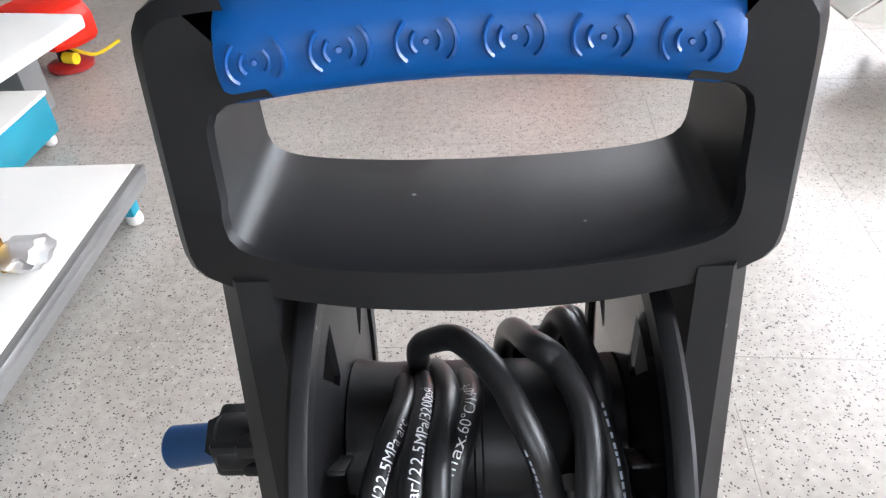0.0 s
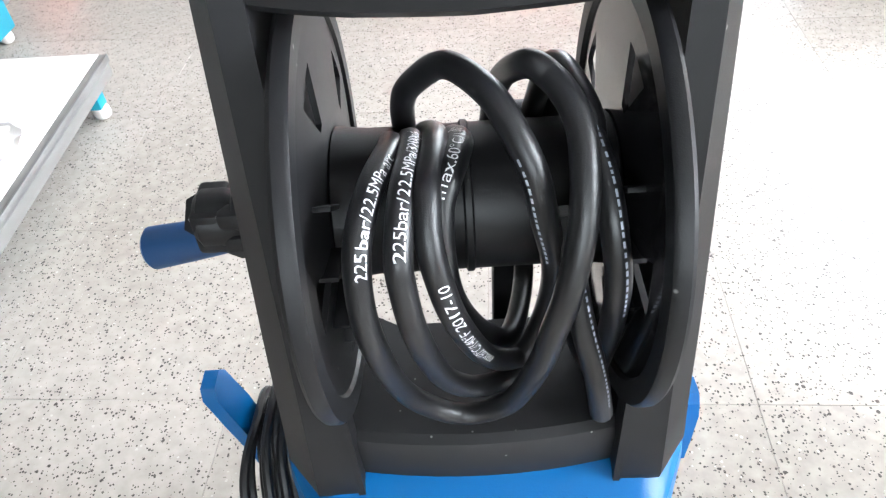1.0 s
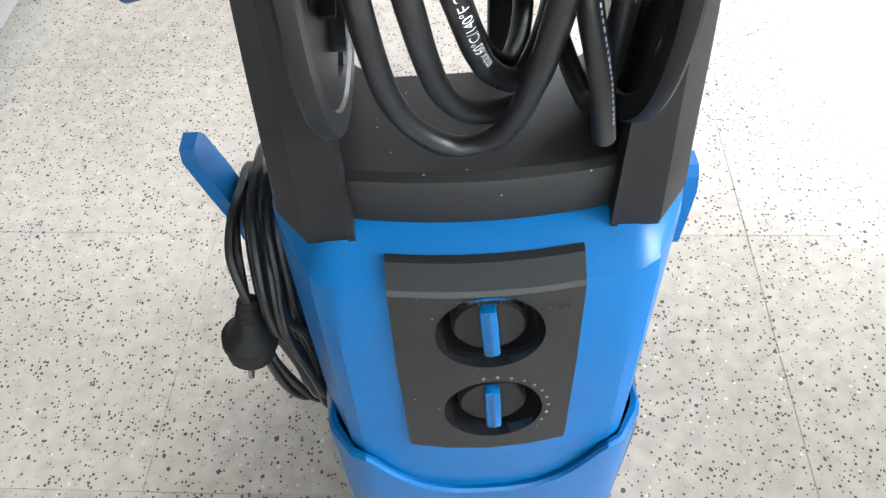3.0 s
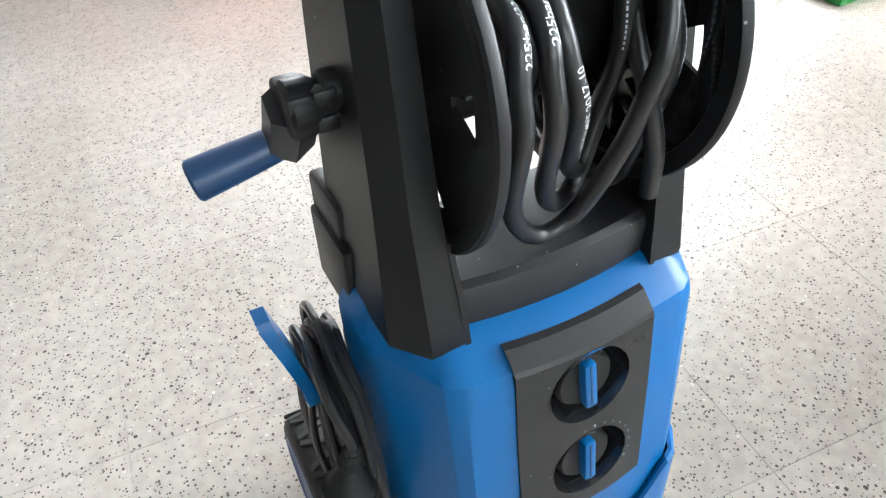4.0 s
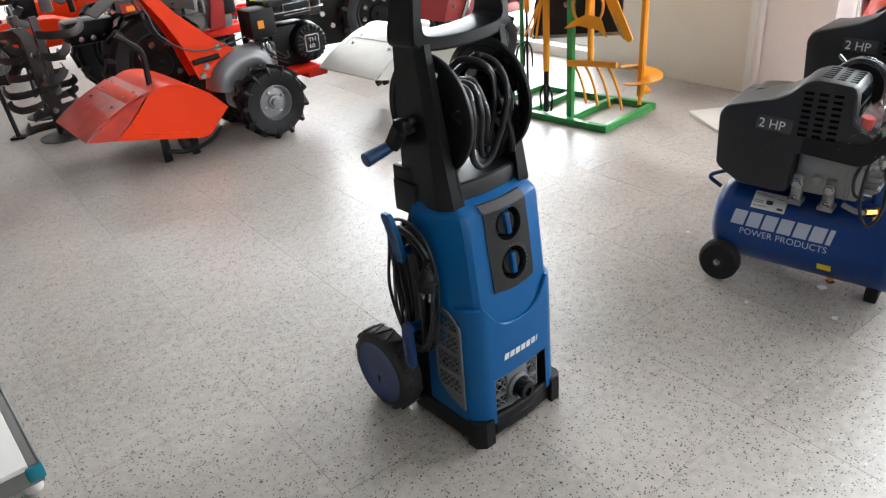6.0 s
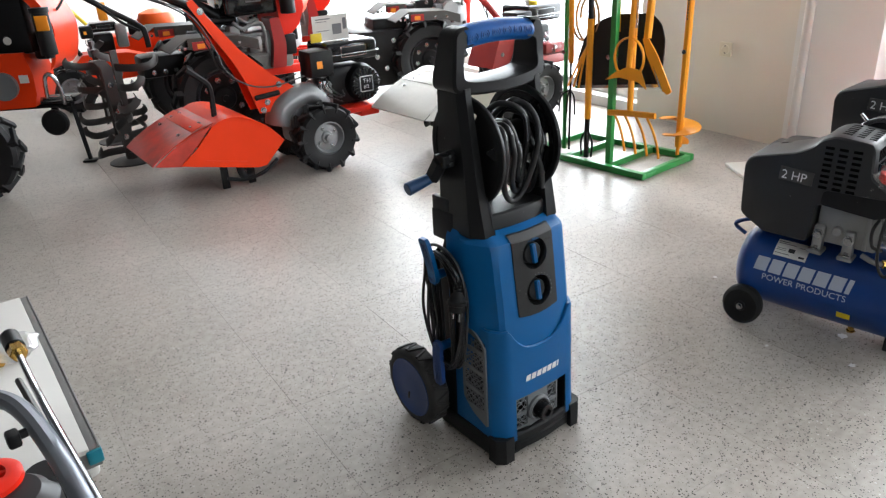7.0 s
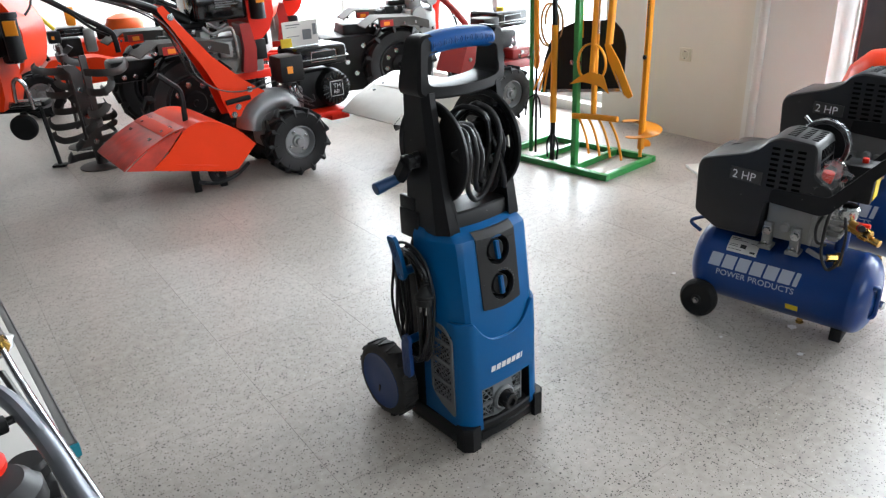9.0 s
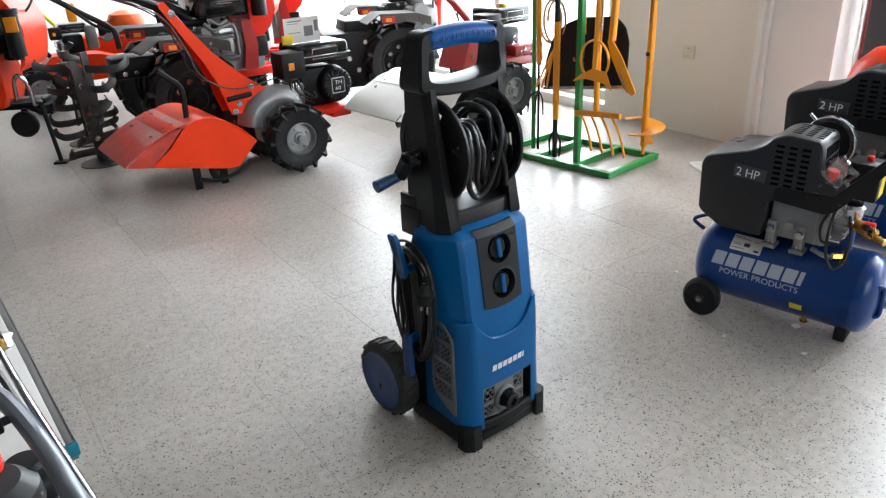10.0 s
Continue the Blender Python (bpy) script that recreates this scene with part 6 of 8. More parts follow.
def diesel_tractor(m, label, big=0.275, front=RED, far_wheel=0.22, bare=False, bars=True):
    """A two-wheeled walking tractor: lugged wheels, grey mudguards, diesel engine with black tank, handlebars."""
    t = thing("walking_tractor", m, label, "walking tractor", "walking tractors")
    for y in (-0.34, far_wheel):
        wheel_with_rim(t, (0.0, y, big), big, 0.13, 11, big * 0.62, BLACK_PAINT, 8)
    bm = bmesh.new()
    gcyl(bm, (0, -0.24, big), (0, far_wheel + 0.04, big), 0.03)
    gbox(bm, -0.13, 0.12, -0.10, 0.12, big - 0.09, big + 0.26, 0.03)
    gbox(bm, -0.36, 0.10, -0.08, 0.10, big + 0.12, big + 0.24, 0.02)
    part("gearbox", bm, BLACK_PAINT, t, "black gearbox")
    bm = bmesh.new()
    for k in range(6):
        bolt(bm, (-0.10 + 0.04 * k, -0.10, big + 0.20), (0, -1, 0), 0.010, 0.010)
        bolt(bm, (-0.30 + 0.06 * k, -0.08, big + 0.15), (0, -1, 0), 0.010, 0.010)
    gtube(bm, [V(-0.12, -0.16, big + 0.20) + V(0.022 * math.cos(a), 0, 0.03 * math.sin(a)) for a in np.linspace(0, 2 * math.pi, 13)[:-1]], 0.007, 6, closed=True)
    part("fittings", bm, STEEL, t, "bright bolts and ring")
    for y0, y1 in ((-0.40, -0.18), (far_wheel - 0.02, far_wheel + 0.20)):
        bm = bmesh.new()
        pts = [V(-big * 0.98, 0, big * 2.02), V(-big * 0.62, 0, big * 2.24), V(big * 0.35, 0, big * 2.20), V(big * 0.75, 0, big * 2.08)]
        gloft(bm, [[V(p.x, y0, p.z), V(p.x, y1, p.z), V(p.x, y1, p.z + 0.006), V(p.x, y0, p.z + 0.006)] for p in pts])
        gloft(bm, [[V(p.x, y0, p.z - 0.05), V(p.x, y0 + 0.005, p.z - 0.05), V(p.x, y0 + 0.005, p.z), V(p.x, y0, p.z)] for p in pts[1:]])
        guard = part("mudguard", bm, GUARD, t, "grey sheet mudguard")
        bm = bmesh.new()
        gbox(bm, -0.15, -0.06, y0 - 0.0035, y0 - 0.0005, big * 2.2 - 0.045, big * 2.2 - 0.003, 0)
        patch = part("sticker", bm, DARK_RED, guard, "brown-red warning sticker")
        bm = gbox(bmesh.new(), -0.125, -0.085, y0 - 0.005, y0 - 0.0036, big * 2.2 - 0.038, big * 2.2 - 0.014, 0)
        part("sticker_field", bm, ORANGE_LAMP, patch, "orange field")
        bm = bmesh.new()
        for x in (-0.22, -0.19, 0.02, 0.10):
            bolt(bm, (x, y0, big * 2.16 - 0.02), (0, -1, 0), 0.006, 0.006)
        part("bolts", bm, STEEL, guard, "bright bolts")
    if bare:
        bm = bmesh.new()
        gbox(bm, -0.52, -0.16, -0.26, 0.10, 0.10, 0.47, 0.02)
        gbox(bm, -0.36, -0.12, -0.20, 0.05, 0.42, 0.54, 0.015)
        chassis = part("chassis_plate", bm, BLACK_PAINT, t, "black bolted chassis plate")
        for x, z in ((-0.46, 0.20), (-0.30, 0.22), (-0.24, 0.40), (-0.48, 0.36), (-0.36, 0.30)):
            bm = bmesh.new()
            bolt(bm, (x, -0.26, z), (0, -1, 0), 0.012, 0.012)
            part("bolt", bm, STEEL, chassis, "bright bolt")
        gear_console(t, big)
        bm = gbox(bmesh.new(), 0.10, 0.34, -0.16, 0.10, 0.42, 0.60, 0.03)
        gcyl(bm, (0.20, -0.20, 0.56), (0.20, -0.15, 0.56), 0.055)
        gcyl(bm, (0.30, -0.19, 0.66), (0.30, -0.05, 0.66), 0.040)
        gbox(bm, 0.14, 0.24, -0.14, 0.06, 0.58, 0.72, 0.02)
        gtube(bm, smooth_path([V(0.10, -0.18, 0.68), V(0.18, -0.19, 0.74), V(0.27, -0.18, 0.70), V(0.30, -0.17, 0.58)], 5), 0.012, 8)
        cast = part("clutch_housing", bm, ALU, t, "dull cast clutch housing")
        for bx, bz in ((0.13, 0.46), (0.22, 0.48), (0.31, 0.46), (0.17, 0.66)):
            bm = bmesh.new()
            bolt(bm, (bx, -0.16 if bz < 0.6 else -0.14, bz), (0, -1, 0), 0.010, 0.010)
            part("bolt", bm, STEEL, cast, "bright bolt")
        bm = gtube(bmesh.new(), smooth_path([V(0.34, -0.12, 0.40), V(0.35, -0.13, 0.62), V(0.41, -0.13, 0.80), V(0.50, -0.12, 0.95)], 5), 0.030, 8, flat=0.5)
        gtube(bm, smooth_path([V(0.24, -0.13, 0.76), V(0.35, -0.13, 0.74), V(0.48, -0.12, 0.72)], 4), 0.016, 8)
        part("frame_arm", bm, RED, t, "red folded frame arm")
        for dz in (0.0, 0.05):
            bm = gtube(bmesh.new(), smooth_path([V(0.16, -0.17, 0.92 + dz), V(0.30, -0.20, 0.80), V(0.44, -0.18, 0.62 - dz), V(0.50, -0.16, 0.44)], 6), 0.005, 6)
            part("control_cable", bm, HOSE, t, "black control cable")
        return t
    ez = big + 0.14
    bm = bmesh.new()
    gbox(bm, 0.12, 0.60, -0.09, -0.05, ez - 0.10, ez - 0.05, 0.006)
    gbox(bm, 0.12, 0.60, 0.05, 0.09, ez - 0.10, ez - 0.05, 0.006)
    part("engine_frame", bm, RED, t, "red engine frame rails")
    bm = bmesh.new()
    gbox(bm, 0.18, 0.50, -0.14, 0.14, ez - 0.05, ez + 0.17, 0.02)
    gcyl(bm, (0.28, -0.15, ez + 0.02), (0.28, -0.13, ez + 0.02), 0.06)
    gbox(bm, 0.22, 0.30, -0.185, -0.13, ez + 0.06, ez + 0.15, 0.01)
    gcyl(bm, (0.26, -0.20, ez + 0.105), (0.26, -0.18, ez + 0.105), 0.022)
    gbox(bm, 0.13, 0.19, -0.16, 0.0, ez + 0.10, ez + 0.22, 0.012)
    gtube(bm, smooth_path([V(0.15, -0.17, ez + 0.24), V(0.20, -0.18, ez + 0.20), V(0.31, -0.18, ez + 0.22), V(0.33, -0.17, ez + 0.05)], 5), 0.010, 8)
    gtube(bm, smooth_path([V(0.18, -0.17, ez + 0.26), V(0.23, -0.185, ez + 0.23), V(0.28, -0.18, ez + 0.25)], 5), 0.008, 8)
    block = part("engine_block", bm, ALU, t, "dull cast engine block")
    for k in range(7):
        part("cooling_fin", gbox(bmesh.new(), 0.19, 0.33, -0.155, 0.12, ez + 0.03 + 0.018 * k, ez + 0.037 + 0.018 * k, 0.001), ALU, block)
    bm = bmesh.new()
    gbox(bm, 0.12, 0.43, -0.17, 0.17, ez + 0.265, ez + 0.45, 0.022, seg=3)
    tank = part("fuel_tank", bm, BLACK_GLOSS, t, "black fuel tank")
    bm = bmesh.new()
    for k, (x0, x1, z0) in enumerate(((0.24, 0.36, 0.372), (0.24, 0.34, 0.360), (0.24, 0.37, 0.348), (0.24, 0.33, 0.336))):
        gbox(bm, x0, x1, -0.1735, -0.1695, ez + z0, ez + z0 + 0.007, 0)
    part("print_bars", bm, GREY, tank, "pale unreadable print")
    bm = bmesh.new()
    gloft(bm, [[V(x, y, ez + z) for x, z in round_poly([(0.345, -0.04), (0.43, -0.04), (0.445, 0.10), (0.42, 0.24), (0.36, 0.24), (0.37, 0.10)], 0.012, 3)] for y in (-0.185, -0.175, -0.05)])
    fan = part("flywheel_cover", bm, DARK_RED, t, "dark red upright flywheel cover")
    bm = bmesh.new()
    gloft(bm, [[V(0.44 + dx, y, ez + z) for dx, z in ((0, 0.14), (0.05, 0.145), (0.10, 0.19), (0.14, 0.28), (0.135, 0.40), (0.09, 0.50), (0.0, 0.54), (-0.02, 0.40), (-0.02, 0.22))] for y in (-0.18, -0.165, 0.165, 0.18)])
    part("front_shroud", bm, front, t, "rounded red front shroud")
    bm = bmesh.new()
    gbox(bm, 0.455, 0.505, -0.2475, -0.2440, ez + 0.35, ez + 0.40, 0.001)
    part("sticker", bm, ORANGE_LAMP, fan, "orange sticker")
    bm = bmesh.new()
    gcyl(bm, (0.475, -0.20, ez + 0.26), (0.475, -0.20, ez + 0.42), 0.044)
    gcyl(bm, (0.475, -0.20, ez + 0.42), (0.475, -0.20, ez + 0.46), 0.034)
    part("air_filter", bm, BLACK, t, "black air filter pot")
    bm = gbox(bmesh.new(), 0.43, 0.52, -0.155, -0.12, ez + 0.02, ez + 0.14, 0.01)
    part("starter_box", bm, BLACK, t, "black starter box")
    bm = bmesh.new()
    gbox(bm, -0.10, 0.10, -0.05, 0.05, big + 0.24, big + 0.30, 0.01)
    part("handle_root", bm, BLACK_PAINT, t)
    if bars:
        for y, sy in ((-0.06, -0.30), (0.06, 0.30)):
            bm = bmesh.new()
            gtube(bm, smooth_path([V(-0.05, y, big + 0.26), V(-0.30, y * 2, big + 0.36), V(-0.70, sy, big + 0.56), V(-1.0, sy, big + 0.62)], 6), 0.016, 10)
            part("handlebar", bm, BLACK_PAINT, t, "black tubular handlebar")
        bm = bmesh.new()
        gtube(bm, smooth_path([V(-0.85, -0.28, big + 0.56), V(-0.55, -0.22, big + 0.48), V(-0.28, -0.16, big + 0.18), V(-0.12, -0.14, big + 0.12), V(0.02, -0.13, big + 0.24)], 7), 0.006, 6)
        part("control_cable", bm, HOSE, t, "black control cable")
        bm = bmesh.new()
        gtube(bm, smooth_path([V(-0.80, -0.25, big + 0.62), V(-0.45, -0.10, big + 0.60), V(-0.10, -0.12, big + 0.42), V(0.18, -0.14, big + 0.28)], 7), 0.005, 6)
        part("control_cable", bm, HOSE, t, "black control cables")
    else:
        gear_console(t, big)
        bm = gtube(bmesh.new(), smooth_path([V(-0.95, -0.05, 1.06), V(-0.62, -0.017, 0.88), V(-0.45, 0.0, 0.765), V(-0.31, 0.03, 0.672), V(-0.285, 0.03, 0.63), V(-0.28, 0.03, 0.55)], 5), 0.015, 8, flat=0.5)
        gtube(bm, smooth_path([V(-0.50, -0.01, 0.80), V(-0.40, 0.0, 0.70), V(-0.31, 0.03, 0.645)], 4), 0.008, 6)
        part("lever_arm", bm, BLACK_PAINT, t, "flat black lever arm")
        bm = gtube(bmesh.new(), smooth_path([V(-0.50, 0.0, 1.02), V(-0.23, 0.0, 0.87), V(0.01, -0.03, 0.745), V(0.12, -0.05, 0.675)], 5), 0.032, 8, flat=0.4)
        part("handle_plate", bm, BLACK_PAINT, t, "wide black handle plate")
        bm = gtube(bmesh.new(), smooth_path([V(-0.02, -0.06, 0.86), V(-0.08, -0.10, 0.76), V(-0.04, -0.16, 0.66), V(0.10, -0.17, 0.62)], 6), 0.006, 6)
        part("control_cable", bm, HOSE, t, "black control cable")
        bm = gtube(bmesh.new(), smooth_path([V(-0.70, -0.06, 0.98), V(-0.66, -0.05, 0.86), V(-0.72, -0.06, 0.78)], 6), 0.006, 6)
        part("control_cable", bm, HOSE, t, "black control cable")
    bm = bmesh.new()
    gtube(bm, smooth_path([V(0.30, 0.10, ez + 0.40), V(0.26, 0.10, ez + 0.62), V(0.30, 0.05, ez + 0.66)], 4), 0.014, 8)
    part("exhaust", bm, IRON, t)
    bm = bmesh.new()
    gbox(bm, 0.48, 0.53, -0.03, 0.03, 0.02, ez - 0.08, 0.006)
    gbox(bm, 0.43, 0.58, -0.06, 0.06, 0.0, 0.022, 0.006)
    part("stand_leg", bm, BLACK_PAINT, t, "black stand leg")
    return t


diesel_tractor(pose(0.72, 3.13, 0, 0, 0, -8), "walking tractor with large black wheels and diesel engine", far_wheel=0.36, bars=False)
diesel_tractor(pose(2.33, 3.16, 0, 0, 0, -22), "walking tractor chassis with lugged tyres and grey mudguards", 0.26, bare=True)
diesel_tractor(pose(1.32, 4.05, 0, 0, 0, -40), "red walking tractor in the row behind", 0.25, RED_OTHER, bars=False)
diesel_tractor(pose(1.80, 4.45, 0, 0, 0, -30), "red walking tractor near the shop window", 0.25)


# a smaller tiller, an orange heap and a perforated post farther back
small = thing("garden_tiller", pose(0.50, 4.52, 0, 0, 0, -12) @ Matrix.Diagonal((0.62, 0.62, 0.62, 1)), "small red garden tiller with black petrol engine", "tiller", "tillers")
for y in (-0.04, 0.36):
    wheel_with_rim(small, (-0.27, y, 0.25), 0.25, 0.12, 12, 0.14, SILVER)
bm = gcyl(bmesh.new(), (-0.27, 0.0, 0.25), (-0.27, 0.44, 0.25), 0.02)
gbox(bm, -0.30, -0.10, 0.12, 0.30, 0.22, 0.52, 0.02)
part("axle", bm, IRON, small)
bm = bmesh.new()
gloft(bm, [[V(x, y, z) for x, z in round_poly([(-0.16, 0.30), (0.50, 0.32), (0.72, 0.40), (0.70, 0.50), (0.40, 0.60), (-0.10, 0.62), (-0.22, 0.50)], 0.04, 3)] for y in (-0.02, 0.0, 0.30, 0.32)])
part("sheet_cover", bm, RED_OTHER, small, "red sheet cover")
petrol_engine(small, 0.02, 0.02, 0.62, False)
bm = gtube(bmesh.new(), smooth_path([V(-0.10, 0.10, 0.60), V(-0.30, 0.10, 0.95), V(-0.55, 0.10, 1.25), V(-0.95, 0.10, 1.42)], 6), 0.025, 8)
part("handlebar", bm, BLACK_PAINT, small, "black tubular handlebar")
bm = gtube(bmesh.new(), smooth_path([V(0.02, 0.0, 0.94), V(-0.12, 0.0, 1.12), V(-0.22, 0.0, 1.26)], 4), 0.020, 6)
part("lever", bm, YELLOW, small, "yellow lever")
bm = gbox(bmesh.new(), 0.16, 0.26, 0.02, 0.08, 0.96, 1.16, 0.02)
part("cap", bm, ORANGE_LAMP, small, "orange filler funnel")
bm = gbox(bmesh.new(), 0.30, 0.42, -0.02, 0.10, 0.66, 0.92, 0.02)
part("side_casting", bm, ALU, small, "bright cast side cover")

# orange heap, likely a tiller hood; this rounded form on legs is made up
hopper = thing("orange_heap", pose(1.14, 4.92, 0, 0, 0, -20), "rounded orange heap on red sheet frame by the window", "spreader")
bm = bmesh.new()
glathe(bm, [(0.10, 0.0), (0.135, 0.03), (0.14, 0.09), (0.12, 0.14), (0.05, 0.165), (0, 0.17)], (0, 0, 0.44), (0, 0, 1), 28)
part("hopper", bm, paint("orange_mass_paint", (0.80, 0.12, 0.01), 0.4, bump=0.04), hopper, "rounded orange shape")
bm = gbox(bmesh.new(), -0.42, 0.40, -0.14, 0.14, 0.30, 0.44, 0.02)
part("sheet_frame", bm, RED_OTHER, hopper, "red sheet frame")
bm = gbox(bmesh.new(), -0.21, -0.13, -0.13, 0.10, 0.44, 0.53, 0.01)
part("side_box", bm, BLACK_PAINT, hopper, "dark side box")
for x in (-0.36, 0.34):
    for y in (-0.11, 0.11):
        bm = gbox(bmesh.new(), x - 0.015, x + 0.015, y - 0.015, y + 0.015, 0, 0.302, 0.002)
        part("leg", bm, BLACK_PAINT, hopper)

upright = thing("rack_upright", pose(1.225, 5.60, 0, 0, 0, -12), "salmon perforated steel rack upright near the window", "rack post")
bm = bmesh.new()
gplate(bm, [(-0.035, 0.012), (0.035, 0.012), (0.035, 2.4), (-0.035, 2.4)], [[(x - 0.009, z), (x + 0.009, z), (x + 0.009, z + 0.02), (x - 0.009, z + 0.02)] for x in (-0.016, 0.016) for z in np.arange(0.06, 2.3, 0.045)], lambda a, b, d: V(a, d, b), 0.003)
part("web", bm, paint("salmon_paint", (0.62, 0.26, 0.17), 0.45, bump=0.04), upright)
bm = gbox(bmesh.new(), -0.06, 0.06, -0.04, 0.05, 0, 0.012, 0.002)
part("foot_plate", bm, IRON, upright)


# spare tine towers on round soles
def tine_tower(m, label, flip=1):
    t = thing("tine_rotor", m, label, "tiller rotor", "tine rotors")
    bm = bmesh.new()
    glathe(bm, [(0.118, 0.0), (0.118, 0.005), (0.100, 0.010), (0.03, 0.018), (0.02, 0.05)], (0, 0, 0), (0, 0, 1), 32)
    part("sole_disc", bm, IRON, t, "round iron disc")
    bm = bmesh.new()
    gloft(bm, [[V(x + dx, dy, z) for dx, dy in ((-0.029, -0.008), (0.029, -0.008), (0.029, 0.008), (-0.029, 0.008))] for x, z in ((0.0, 0.012), (-0.012, 0.18), (-0.030, 0.40), (-0.036, 0.51), (-0.060, 0.545), (-0.095, 0.552))])
    gloft(bm, [[V(x + dx, 0.05 + dy, z) for dx, dy in ((-0.018, -0.007), (0.018, -0.007), (0.018, 0.007), (-0.018, 0.007))] for x, z in ((0.03, 0.10), (0.05, 0.34), (0.045, 0.58))])
    part("shaft", bm, IRON, t, "flat dark steel upright bar")
    for x, z in ((-0.012, 0.14), (-0.025, 0.28), (-0.034, 0.42)):
        bm = bmesh.new()
        bolt(bm, (x, -0.008, z), (0, -1, 0), 0.011, 0.010)
        part("bolt", bm, STEEL, t, "bright bolt")
    for k, (z, reach) in enumerate(((0.07, 0.19), (0.14, 0.18), (0.22, 0.15), (0.31, 0.20), (0.41, 0.17), (0.505, 0.23))):
        for j in range(2):
            a = radians(180 * j + flip * (24 * k) - 15)
            turn = flip * 0.75
            bm = bmesh.new()
            out = [V(0.02 * math.cos(a), 0.02 * math.sin(a), z), V(reach * 0.55 * math.cos(a), reach * 0.55 * math.sin(a), z), V(reach * 0.9 * math.cos(a + turn * 0.3), reach * 0.9 * math.sin(a + turn * 0.3), z + 0.004), V(reach * math.cos(a + turn * 0.6), reach * math.sin(a + turn * 0.6), z + 0.026), V(reach * 0.98 * math.cos(a + turn * 0.75), reach * 0.98 * math.sin(a + turn * 0.75), z + 0.052)]
            gtube(bm, smooth_path(out, 4), 0.0195, 6, flat=0.22)
            part("blade", bm, IRON, t, "curved dark blade")
    return t


tine_tower(pose(0.165, 2.99, 0, 0, 0, 10), "dark iron tiller rotor standing on a round disc")
tine_tower(pose(0.265, 3.50, 0, 0, 0, 55), "second dark iron rotor standing on its disc", -1)


# the red machine with a jockey wheel at the end of the row
def jockey_cart(m):
    t = thing("motor_cultivator", m, "red motor cultivator on a stand leg with small jockey wheel", "cultivator")
    bm = bmesh.new()
    gbox(bm, -0.45, 0.21, -0.06, 0.05, 0.335, 0.362, 0.004)
    gbox(bm, -0.35, 0.17, -0.03, 0.03, 0.305, 0.325, 0.004)
    part("beam", bm, BLACK_PAINT, t, "flat black beam")
    bm = bmesh.new()
    gtube(bm, [V(0.165, -0.01, 0.34), V(0.20, -0.03, 0.012)], 0.012, 8)
    gbox(bm, 0.165, 0.235, -0.06, 0.0, 0.0, 0.012, 0.003)
    part("stand_leg", bm, BLACK_PAINT, t, "black stand leg")
    bm = bmesh.new()
    glathe(bm, [(0.015, 0), (0.058, -0.002), (0.068, 0.008), (0.068, 0.03), (0.058, 0.04), (0.015, 0.038)], (0.085, -0.09, 0.235), (0.085, 1, 0.235), 32)
    wheel = part("jockey_wheel", bm, RUBBER, t, "small solid black wheel")
    bm = bmesh.new()
    gbox(bm, 0.07, 0.10, -0.05, -0.02, 0.22, 0.31, 0.004)
    part("wheel_fork", bm, BLACK_PAINT, wheel)
    bm = bmesh.new()
    gloft(bm, [[V(x, y, z) for x, z in ((-0.18, 0.33), (0.02, 0.335), (0.045, 0.40), (0.05, 0.50), (0.03, 0.61), (-0.18, 0.61))] for y in (-0.13, -0.12, 0.12, 0.13)])
    part("lower_case", bm, RED_OTHER, t, "orange-red lower casing", at=pose(0.01, 0, 0))
    bm = bmesh.new()
    gbox(bm, -0.16, 0.12, -0.12, 0.12, 0.60, 0.90, 0.02)
    gbox(bm, 0.09, 0.17, -0.06, 0.10, 0.56, 0.70, 0.02)
    part("engine_block", bm, BLACK_PAINT, t, "black engine block", at=pose(-0.03, 0, 0))
    bm = bmesh.new()
    pts = [V(-0.20, 0, 0.98), V(0.0, 0, 0.99), V(0.14, 0, 0.90), V(0.22, 0, 0.76), V(0.215, 0, 0.64), V(0.19, 0, 0.55)]
    gloft(bm, [[V(p.x, -0.17, p.z), V(p.x, 0.15, p.z), V(p.x - 0.03, 0.15, p.z - 0.03), V(p.x - 0.03, -0.17, p.z - 0.03)] for p in smooth_path(pts, 4)])
    part("fender", bm, RED_OTHER, t, "curved orange-red shroud", at=pose(0.01, 0, 0))
    bm = bmesh.new()
    gbox(bm, 0.045, 0.105, -0.205, -0.198, 0.72, 0.79, 0.002)
    part("sticker", bm, ORANGE_LAMP, t, "orange sticker", at=pose(0.14, -0.04, 0))
    bm = bmesh.new()
    gcyl(bm, (0.055, -0.15, 0.60), (0.055, -0.15, 0.80), 0.040)
    gcyl(bm, (0.055, -0.15, 0.80), (0.055, -0.15, 0.825), 0.046)
    gcyl(bm, (0.055, -0.15, 0.585), (0.055, -0.15, 0.60), 0.022)
    part("air_filter", bm, BLACK, t, "black filter pot", at=pose(0.14, -0.04, 0))
    bm = bmesh.new()
    gcyl(bm, (-0.10, -0.13, 0.45), (-0.10, -0.16, 0.45), 0.07)
    part("starter", bm, GREY, t, "grey starter housing", at=pose(0.01, 0, 0))
    bm = gbox(bmesh.new(), -0.01, 0.035, -0.134, -0.1305, 0.46, 0.50, 0)
    part("label_plate", bm, PAPER, t, "small white label")
    bm = gcyl(bmesh.new(), (-0.02, -0.1215, 0.67), (-0.02, -0.124, 0.67), 0.020)
    part("round_sticker", bm, PAPER, t, "round white sticker")
    bm = gbox(bmesh.new(), -0.30, 0.20, -0.075, -0.062, 0.345, 0.372, 0.003)
